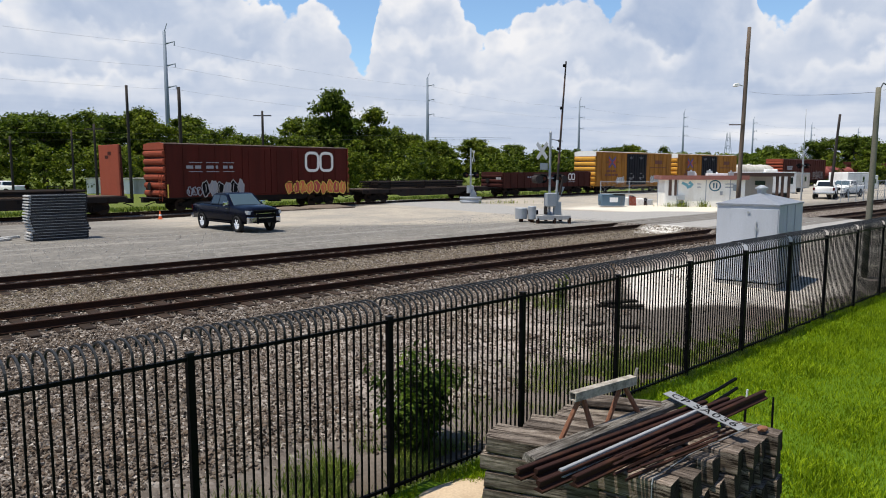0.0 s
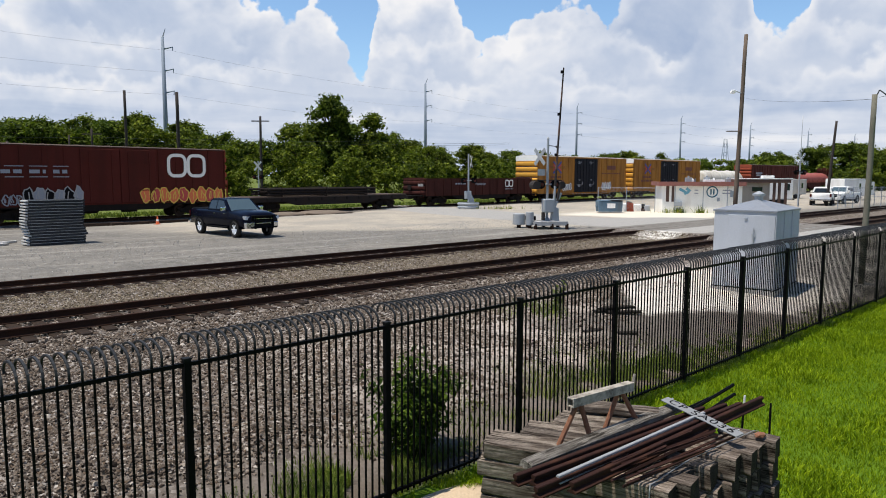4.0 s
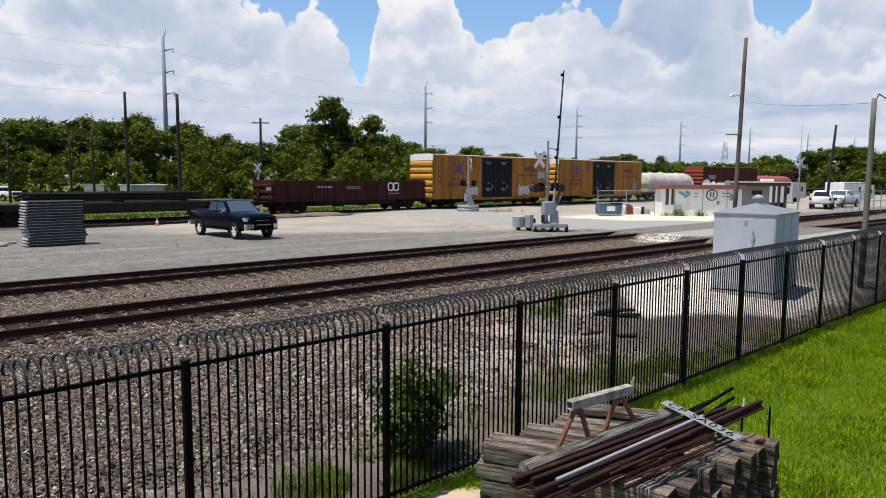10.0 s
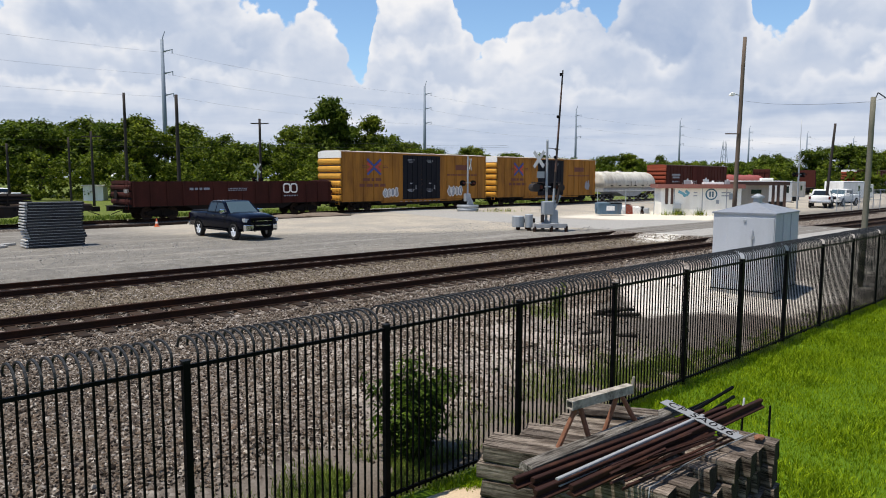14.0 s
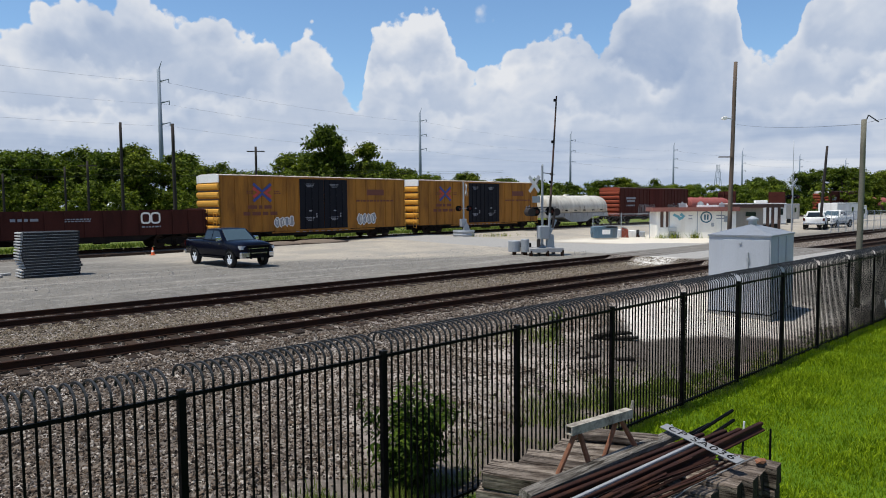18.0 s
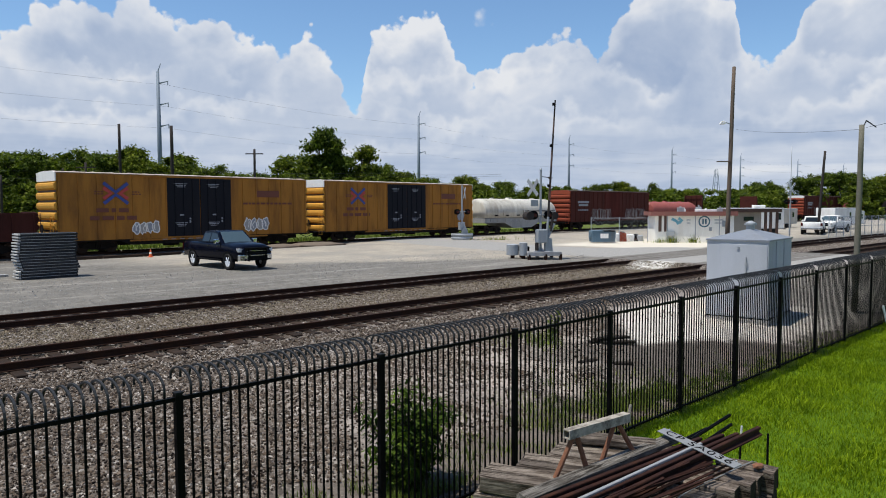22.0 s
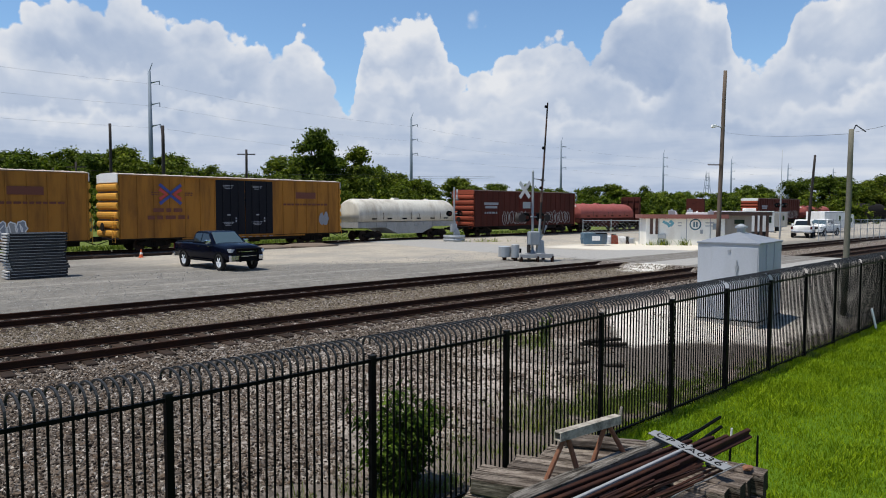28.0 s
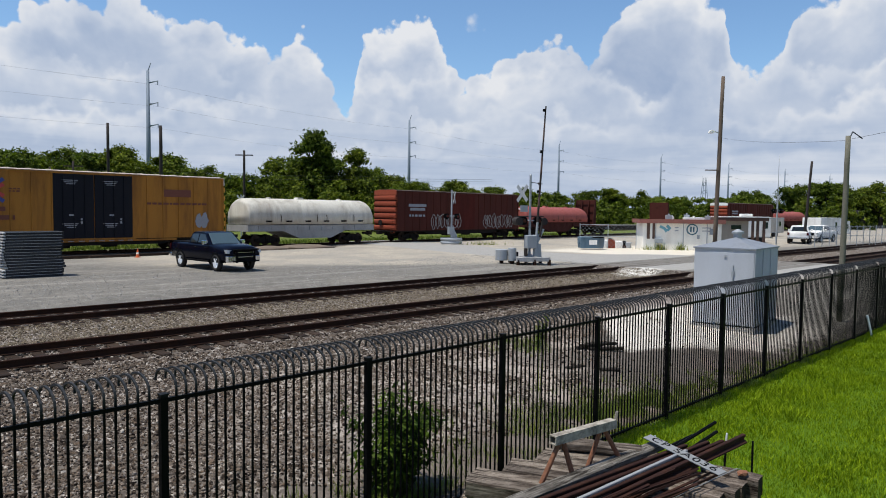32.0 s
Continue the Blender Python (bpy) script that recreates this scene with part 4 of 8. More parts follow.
def wheelset_mesh():
    bm = bmesh.new()
    for sgn in (-1, 1):
        tube(bm, (0, sgn * 0.70, 0), (0, sgn * 0.80, 0), WHEEL_R, WHEEL_R, 20)
        tube(bm, (0, sgn * 0.68, 0), (0, sgn * 0.70, 0), WHEEL_R + 0.025, WHEEL_R + 0.025, 20)
        tube(bm, (0, sgn * 0.80, 0), (0, sgn * 0.83, 0), 0.30, 0.26, 14)
        tube(bm, (0, sgn * 0.83, 0), (0, sgn * 0.98, 0), 0.10, 0.10, 10)
    tube(bm, (0, -0.7, 0), (0, 0.7, 0), 0.08, 0.08, 8)
    bmesh.ops.recalc_face_normals(bm, faces=bm.faces[:])
    me = bpy.data.meshes.new("wheelset")
    bm.to_mesh(me)
    bm.free()
    return me


def bogie_mesh():
    """Two cast side frames with springs and the bolster, centred on the pivot."""
    bm = bmesh.new()
    for sgn in (-1, 1):
        prism(bm, [(-1.15, 0.36), (-1.15, 0.56), (-0.75, 0.62), (-0.35, 0.78), (0.35, 0.78), (0.75, 0.62), (1.15, 0.56), (1.15, 0.36), (0.9, 0.36), (0.45, 0.22), (-0.45, 0.22), (-0.9, 0.36)],
              sgn * 1.0 - 0.07, sgn * 1.0 + 0.07)
        for x in (-0.16, 0, 0.16):
            tube(bm, (x, sgn * 1.1, 0.28), (x, sgn * 1.1, 0.6), 0.07, 0.07, 8)
        for x in (-0.9, 0.9):
            tube(bm, (x, sgn * 1.0, 0.43), (x, sgn * 1.12, 0.43), 0.13, 0.13, 10)
    box(bm, -0.2, 0.2, -1.1, 1.1, 0.55, 0.85)
    bmesh.ops.recalc_face_normals(bm, faces=bm.faces[:])
    me = bpy.data.meshes.new("bogie")
    bm.to_mesh(me)
    bm.free()
    return me


WHEELSET_ME, BOGIE_ME = wheelset_mesh(), bogie_mesh()


def car(name, front, label, length, inset=2.2):
    e = empty(name, pose(0, 0, 0), label, "railway car", "freight train")
    e["length"] = length
    TRAIN_CARS.append((e, front))
    for x in (inset, length - inset):
        mesh_part("bogie", BOGIE_ME, "under", e, m=pose(x, 0, 0))
        for dx in (-0.9, 0.9):
            o = mesh_part("wheelset", WHEELSET_ME, "wheel", e, m=pose(x + dx, 0, WHEEL_R))
            WHEELSETS.append((o, x + dx))
    for x, sgn in ((0, -1), (length, 1)):
        bm = bmesh.new()
        box(bm, min(x, x + sgn * 0.95), max(x, x + sgn * 0.95), -0.12, 0.12, 0.72, 0.92)
        box(bm, min(x + sgn * 0.55, x + sgn * 1.0), max(x + sgn * 0.55, x + sgn * 1.0), -0.19, 0.19, 0.66, 0.98)
        tube(bm, (x + sgn * 0.2, -0.35, 0.7), (x + sgn * 0.9, -0.3, 0.45), 0.03, 0.03, 6)
        part("coupler", bm, "under", e)
    return e


def end_wall(e, x, sgn, z0, z1, half, mats, bands, top_h=0.55):
    """A corrugated end with its pressed ribs, ladder and brake gear; mats: ribs, top, shade strips."""
    bm = bmesh.new()
    box(bm, min(x, x - sgn * 0.06), max(x, x - sgn * 0.06), -half, half, z0, z1)
    part("end_wall", bm, mats[0], e)
    if top_h:
        bm = bmesh.new()
        prism(bm, [(-half, z1 - top_h), (half, z1 - top_h), (half, z1), (0.6 * half, z1 + 0.09), (-0.6 * half, z1 + 0.09), (-half, z1)], min(x, x + sgn * 0.07), max(x, x + sgn * 0.07), "x")
        part("end_top", bm, mats[1], e, bevel=0.01)
    h = (z1 - top_h - z0) / bands
    for k in range(bands):
        bm = bmesh.new()
        a = z0 + k * h
        prism(bm, [(x, a + 0.10 * h), (x + sgn * 0.13, a + 0.30 * h), (x + sgn * 0.15, a + 0.55 * h), (x + sgn * 0.13, a + 0.78 * h), (x, a + 0.92 * h)], -half + 0.05, half - 0.05, "y")
        part("end_rib", bm, mats[0], e)
        # dark strip that paints in the shade between two ribs
        bm = bmesh.new()
        box(bm, min(x, x + sgn * 0.02), max(x, x + sgn * 0.02), -half + 0.05, half - 0.05, a - 0.07 * h, a + 0.09 * h)
        part("rib_shade_strip", bm, mats[2], e)
    bm = bmesh.new()
    for y in (-half + 0.12, -half + 0.55):
        tube(bm, (x + sgn * 0.22, y, z0 - 0.25), (x + sgn * 0.22, y, z0 + 1.6), 0.02, 0.02, 6)
    for k in range(6):
        tube(bm, (x + sgn * 0.22, -half + 0.12, z0 - 0.2 + k * 0.33), (x + sgn * 0.22, -half + 0.55, z0 - 0.2 + k * 0.33), 0.015, 0.015, 6)
    part("ladder", bm, mats[0], e)
    bm = bmesh.new()
    box(bm, min(x + sgn * 0.05, x + sgn * 0.6), max(x + sgn * 0.05, x + sgn * 0.6), -half + 0.2, half - 0.2, z0 - 0.06, z0 - 0.01)
    tube(bm, (x + sgn * 0.2, 0.5, z0 + 0.75), (x + sgn * 0.24, 0.5, z0 + 0.75), 0.28, 0.28, 14)
    part("end_platform", bm, "under", e)


def roof(e, length, half, z, mat_key, ribs=16):
    bm = bmesh.new()
    prism(bm, [(-half - 0.02, z - 0.05), (half + 0.02, z - 0.05), (half + 0.02, z), (0.6 * half, z + 0.09), (-0.6 * half, z + 0.09), (-half - 0.02, z)], 0.0, length, "x")
    for k in range(ribs + 1):
        x = 0.1 + (length - 0.2) * k / ribs
        prism(bm, [(-half, z), (half, z), (0.6 * half, z + 0.12), (-0.6 * half, z + 0.12)], x - 0.05, x + 0.05, "x")
    part("roof", bm, mat_key, e, "dull pale roof")


def sides(e, length, half, z0, z1, mat_key, posts, post_w=0.10, proud=0.05):
    for sgn in (-1, 1):
        bm = bmesh.new()
        box(bm, 0, length, min(sgn * half, sgn * (half - 0.08)), max(sgn * half, sgn * (half - 0.08)), z0, z1)
        part("side_wall", bm, mat_key, e)
        for x in posts:
            bm = bmesh.new()
            prism(bm, [(x - post_w / 2, 0), (x - post_w / 3, proud), (x + post_w / 3, proud), (x + post_w / 2, 0)], z0, z1 - 0.05, "z", Matrix.Translation((0, sgn * half, 0)) @ Matrix.Diagonal((1, sgn, 1, 1)))
            part("side_post", bm, mat_key, e)
        bm = bmesh.new()
        box(bm, 0, length, min(sgn * (half + 0.02), sgn * (half - 0.12)), max(sgn * (half + 0.02), sgn * (half - 0.12)), z1 - 0.12, z1 + 0.01)
        part("top_chord", bm, mat_key, e)


def underframe(e, length, half, z0, depth=0.3, mat_key="under", belly=True):
    bm = bmesh.new()
    box(bm, 0.02, length - 0.02, -half + 0.03, half - 0.03, z0 - 0.10, z0)
    box(bm, 0.1, length - 0.1, -0.3, 0.3, z0 - depth - 0.15, z0 - 0.10)
    if belly:
        for sgn in (-1, 1):
            prism(bm, [(3.8, z0 - 0.1), (4.6, z0 - 0.1 - depth), (length - 4.6, z0 - 0.1 - depth), (length - 3.8, z0 - 0.1)], sgn * (half - 0.12) - 0.04, sgn * (half - 0.12) + 0.04)
    box(bm, length * 0.55, length * 0.55 + 0.9, -0.9, -0.4, z0 - 0.55, z0 - 0.15)
    tube(bm, (length * 0.38, -0.7, z0 - 0.4), (length * 0.38 + 1.1, -0.7, z0 - 0.4), 0.18, 0.18, 10)
    part("underframe", bm, mat_key, e)


def mark(e, pts, w, y, mat_key, label, th=0.004, closed=False):
    """One painted stroke as a part of its own."""
    bm = bmesh.new()
    stroke(bm, pts, w, y, th, closed)
    return part("marking", bm, mat_key, e, label)


def text_bars(e, x0, x1, z, rows, mat_key, y, h=0.09, seed=1, label="stencilled markings"):
    """Unreadable or withheld writing, as plain bars."""
    rng = random.Random(seed)
    for r in range(rows):
        x = x0
        while x < x1 - 0.05:
            w = rng.uniform(1.0, 3.0) * h
            bm = bmesh.new()
            stroke(bm, [(x, z - r * h * 1.8), (min(x1, x + w), z - r * h * 1.8)], h, y)
            part("marking", bm, mat_key, e, label)
            x += w + h * 0.7


def graffiti(e, x0, x1, z0, z1, y, fills, line, seed, n=6, label="sprayed graffiti"):
    """Overlapping bubble shapes with a rough outline."""
    rng = random.Random(seed)
    w = (x1 - x0) / n
    for k in range(n):
        cx, cz = x0 + (k + 0.5) * w, (z0 + z1) / 2 + rng.uniform(-0.06, 0.06) * (z1 - z0)
        pts = []
        for i in range(14):
            a = 2 * math.pi * i / 14
            rr = 1 + 0.28 * math.sin(3 * a + rng.uniform(0, 6)) * rng.uniform(0.4, 1)
            pts.append((cx + 0.52 * w * rr * math.cos(a), cz + 0.5 * (z1 - z0) * rr * math.sin(a)))
        if fills:
            bm = bmesh.new()
            yy = y - 0.004 - 0.001 * (k % 2)
            bm.faces.new([bm.verts.new((px, yy, pz)) for px, pz in pts])
            part("graffiti_fill", bm, fills[k % len(fills)], e, label)
        bm = bmesh.new()
        stroke(bm, pts, 0.07, y, 0.008, True)
        bars = rng.randint(1, 2)
        for b in range(bars):
            bx = cx + rng.uniform(-0.2, 0.2) * w
            stroke(bm, [(bx, cz - 0.25 * (z1 - z0)), (bx + rng.uniform(-0.1, 0.1), cz), (bx + rng.uniform(-0.15, 0.15), cz + 0.3 * (z1 - z0))], 0.06, y, 0.008)
        part("graffiti_line", bm, line, e, label)


def emblem_worm(e, x0, z0, h, y, w, mat_key="logo_white"):
    """Two plain rounded white bands side by side, in place of the emblem."""
    r = 0.28 * h
    for k in (0, 1):
        a = x0 + k * 1.02 * h
        b = a + 0.86 * h
        pts = arc(a + r, z0 + h - r, r, 90, 180, 5) + arc(a + r, z0 + r, r, 180, 270, 5) + arc(b - r, z0 + r, r, 270, 360, 5) + arc(b - r, z0 + h - r, r, 0, 90, 5)
        bm = bmesh.new()
        stroke(bm, pts, w, y, 0.004, True)
        part("emblem", bm, mat_key, e, "faded white rounded line emblem")


def hicube(front, seed, grubby):
    """A tall yellow boxcar with black plug doors."""
    length, half, z0, z1 = 18.75, 1.6, 0.85, 5.12
    e = car("boxcar", front, "tall faded yellow boxcar with black double doors, white-topped end and emblem", length, 2.6)
    posts = [0.12 + k * 1.14 for k in range(7)] + [length - 0.12 - k * 1.14 for k in range(6)]
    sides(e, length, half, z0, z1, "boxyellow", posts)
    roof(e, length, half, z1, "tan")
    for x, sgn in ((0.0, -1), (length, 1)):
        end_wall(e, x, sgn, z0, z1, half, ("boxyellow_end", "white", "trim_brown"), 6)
    underframe(e, length, half, z0)
    for sgn in (-1, 1):
        for k, (a, b) in enumerate(((7.0, 9.42), (9.48, 11.9))):
            bm = bmesh.new()
            y0, y1 = sgn * (half - 0.01), sgn * (half + 0.075)
            box(bm, a, b, min(y0, y1), max(y0, y1), z0 + 0.08, z1 - 0.14)
            d = part("door", bm, "blackdoor", e, "blue-black plug door", bevel=0.015)
            bm = bmesh.new()
            y = sgn * (half + 0.10)
            for x in (a + 0.55, a + 1.2, a + 1.85):
                tube(bm, (x, y, z0 + 0.15), (x, y, z1 - 0.25), 0.025, 0.025, 6)
            tube(bm, (a + 1.2, y, z0 + 1.2), (a + 1.9, y, z0 + 1.2), 0.03, 0.03, 6)
            part("lock_rod", bm, "blackdoor", d)
            if sgn > 0:
                continue
            lab, yy = "small pale stencilled lines", -(half + 0.078)
            for i in range(3):
                for zz, h in ((z1 - 0.55, 0.045), (z0 + 1.0, 0.05)):
                    xx = a + 0.9 + 0.12 * i
                    mark(d, [(xx - 0.4, zz - i * 0.11), (xx + 0.55 - 0.2 * i, zz - i * 0.11)], h, yy, "spray_grey", lab)
            mark(d, [(a + 0.9, z0 + 1.55), (a + 1.2, z0 + 1.55)], 0.1, yy, "spray_grey", lab)
            mark(d, [(a + 1.65, z0 + 1.0), (a + 1.65, z0 + 1.35)], 0.12, yy, "spray_grey", lab)
        for z in (z0 + 0.02, z1 - 0.1):
            bm = bmesh.new()
            yy = sgn * (half + 0.05)
            box(bm, 4.6, 12.1, yy - 0.05, yy + 0.05, z - 0.05, z + 0.05)
            part("door_rail", bm, "boxyellow", e)
    y = -(half + 0.052)
    bm = bmesh.new()
    box(bm, 4.4, 15.0, -half - 0.06, -half + 0.02, z0 - 0.16, z0 - 0.05)
    part("side_sill", bm, "boxyellow", e, "grimy yellow side sill")
    for k in range(9):
        mark(e, [(6.6 + k * 0.62, z0 - 0.10), (6.95 + k * 0.62, z0 - 0.10)], 0.05, -half - 0.062, "spray_grey", "pale worn sill edge")
    cx, cz, r = 3.55, 3.85, 0.78
    for key, turn in (("logo_red", 0), ("logo_blue", 1)):
        bm = bmesh.new()
        if turn:
            for q in (-1, 1):
                stroke(bm, [(cx - r, cz + q * r * 0.85), (cx, cz + q * 0.08), (cx + r, cz + q * r * 0.85)], 0.22, y, 0.012)
        else:
            for q in (-1, 1):
                stroke(bm, [(cx + q * r, cz + r * 0.45), (cx + q * 0.30, cz), (cx + q * r, cz - r * 0.45)], 0.24, y)
        part("emblem", bm, key, e, "crossed blue and red emblem")
    text_bars(e, 2.2, 2.75, 3.95, 2, "logo_brown", y, 0.08, seed)
    text_bars(e, 4.6, 5.2, 3.95, 2, "logo_brown", y, 0.08, seed + 1)
    text_bars(e, 2.3, 4.4, 2.75, 1, "logo_brown", y, 0.26, seed + 2)
    text_bars(e, 1.9, 4.9, 2.25, 1, "logo_brown", y, 0.26, seed + 3)
    bm = bmesh.new()
    bx, bz = 14.1, 3.75
    stroke(bm, [(bx, bz + 0.18), (bx + 2.0, bz + 0.18)], 0.5, y)
    part("emblem", bm, "logo_brown", e, "brown block emblem")
    text_bars(e, 12.9, 17.4, 3.2, 1, "logo_brown", y, 0.14, seed + 4)
    if grubby:
        graffiti(e, 4.6, 6.4, 1.2, 1.95, y, ["spray_grey", "spray_white"], "logo_white", seed, 4)
        graffiti(e, 13.0, 15.1, 1.2, 2.1, y, ["spray_white", "spray_grey"], "logo_white", seed + 9, 4)
    else:
        graffiti(e, 16.5, 17.4, 1.5, 2.5, y, ["spray_grey"], "spray_grey", seed, 2)
    return e


def plain_boxcar(front, length, z1, mat_side, mat_end, label, posts, top_key=None):
    half, z0 = 1.55, 1.0
    e = car("boxcar", front, label, length, 2.3)
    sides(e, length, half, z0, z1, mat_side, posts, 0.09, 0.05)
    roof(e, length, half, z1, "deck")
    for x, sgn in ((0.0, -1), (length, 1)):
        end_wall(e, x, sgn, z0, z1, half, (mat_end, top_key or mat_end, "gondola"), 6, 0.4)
    underframe(e, length, half, z0)
    return e, half, z0


def white_worm_boxcar(front):
    length, z1 = 15.9, 4.68
    e, half, z0 = plain_boxcar(front, length, z1, "boxred", "redend", "oxide red boxcar with white line emblem, sliding doors and graffiti", [0.1 + k * 1.22 for k in range(5)] + [length - 0.1 - k * 1.22 for k in range(5)])
    for a, b in ((5.9, 8.3), (8.35, 10.7)):
        bm = bmesh.new()
        box(bm, a, b, -(half + 0.07), -half + 0.01, z0 + 0.1, z1 - 0.15)
        d = part("door", bm, "boxred", e, bevel=0.015)
        bm = bmesh.new()
        for x in (a + 0.5, a + 1.9):
            tube(bm, (x, -(half + 0.09), z0 + 0.2), (x, -(half + 0.09), z1 - 0.3), 0.025, 0.025, 6)
        for z in (z0 + 0.9, z0 + 1.8, z0 + 2.7):
            box(bm, a + 0.05, b - 0.05, -(half + 0.10), -(half + 0.06), z - 0.03, z + 0.03)
        part("lock_rod", bm, "boxred", d)
    y = -(half + 0.052)
    emblem_worm(e, 11.6, 2.85, 1.40, y, 0.22)
    text_bars(e, 1.5, 2.6, 3.1, 1, "spray_grey", y, 0.22, 5)
    text_bars(e, 3.0, 3.9, 3.1, 1, "spray_grey", y, 0.22, 6)
    text_bars(e, 4.3, 5.2, 3.1, 1, "spray_grey", y, 0.22, 7)
    for a, b in ((1.7, 2.7), (3.0, 4.0), (4.3, 5.2)):
        for z in (3.42, 2.78):
            mark(e, [(a, z), (b, z)], 0.05, y, "spray_grey", "thin stencilled rules")
    graffiti(e, 1.5, 2.6, 1.1, 1.7, y, [], "spray_grey", 12, 3)
    graffiti(e, 2.6, 6.0, 1.05, 2.1, y - 0.02, ["black", "spray_grey"], "spray_white", 11, 6, "black and white sprayed graffiti")
    graffiti(e, 9.6, 15.6, 1.0, 2.0, y - 0.02, ["spray_orange", "logo_red", "spray_orange"], "spray_yellow", 21, 9, "orange and yellow sprayed graffiti")
    for x in (0.12, 15.85):
        bm = bmesh.new()
        stroke(bm, [(x, 1.0), (x, 1.9)], 0.1, y - 0.01)
        part("marking", bm, "spray_yellow", e, "yellow safety stripe")
    return e


def striped_boxcar(front, top_key=None):
    length, z1 = 18.9, 4.78
    e, half, z0 = plain_boxcar(front, length, z1, "brownbox", "redend", "brown-red ribbed boxcar with white graffiti", [0.1 + k * 0.98 for k in range(20)], top_key)
    y = -(half + 0.052)
    bm = bmesh.new()
    box(bm, 7.6, 11.2, -(half + 0.06), -half + 0.01, z0 + 0.1, z1 - 0.15)
    part("door", bm, "boxred", e, bevel=0.015)
    bm = bmesh.new()
    stroke(bm, [(1.5, 3.42), (3.9, 3.42)], 0.26, y)
    stroke(bm, [(1.7, 3.05), (3.7, 3.05)], 0.26, y)
    part("emblem", bm, "spray_grey", e, "faded grey block emblem")
    text_bars(e, 1.6, 3.8, 2.45, 1, "spray_grey", y, 0.2, 31)
    graffiti(e, 4.6, 9.0, 1.2, 2.5, y - 0.02, [], "spray_white", 32, 7, "white sprayed graffiti")
    graffiti(e, 12.6, 17.6, 1.2, 2.5, y - 0.02, [], "spray_white", 33, 7, "white sprayed graffiti")
    return e


def gondola_car(front):
    length, half, z0, z1 = 16.5, 1.55, 1.0, 2.6
    e = car("gondola_car", front, "dark rusty red open gondola car with white line emblem", length, 2.2)
    sides(e, length, half, z0 - 0.05, z1, "gondola", [0.1 + k * 1.16 for k in range(15)], 0.14, 0.08)
    for x, sgn in ((0.0, -1), (length, 1)):
        end_wall(e, x, sgn, z0, z1, half, ("gondola", "gondola", "under"), 3, 0.15)
    underframe(e, length, half, z0, 0.35)
    bm = bmesh.new()
    box(bm, 0.1, length - 0.1, -half + 0.1, half - 0.1, z0, z0 + 0.08)
    part("floor", bm, "deck", e)
    y = -(half + 0.085)
    emblem_worm(e, 11.8, 1.76, 0.66, y, 0.12)
    text_bars(e, 4.0, 5.6, 2.1, 1, "spray_grey", y, 0.16, 41)
    text_bars(e, 11.8, 13.1, 1.5, 1, "spray_grey", y, 0.1, 42)
    text_bars(e, 7.0, 8.6, 2.1, 2, "spray_grey", y, 0.07, 43)
    bm = bmesh.new()
    box(bm, -0.13, -0.11, -1.3, -0.6, 1.7, 2.2)
    part("marking", bm, "spray_white", e, "pale patch on the end")
    return e


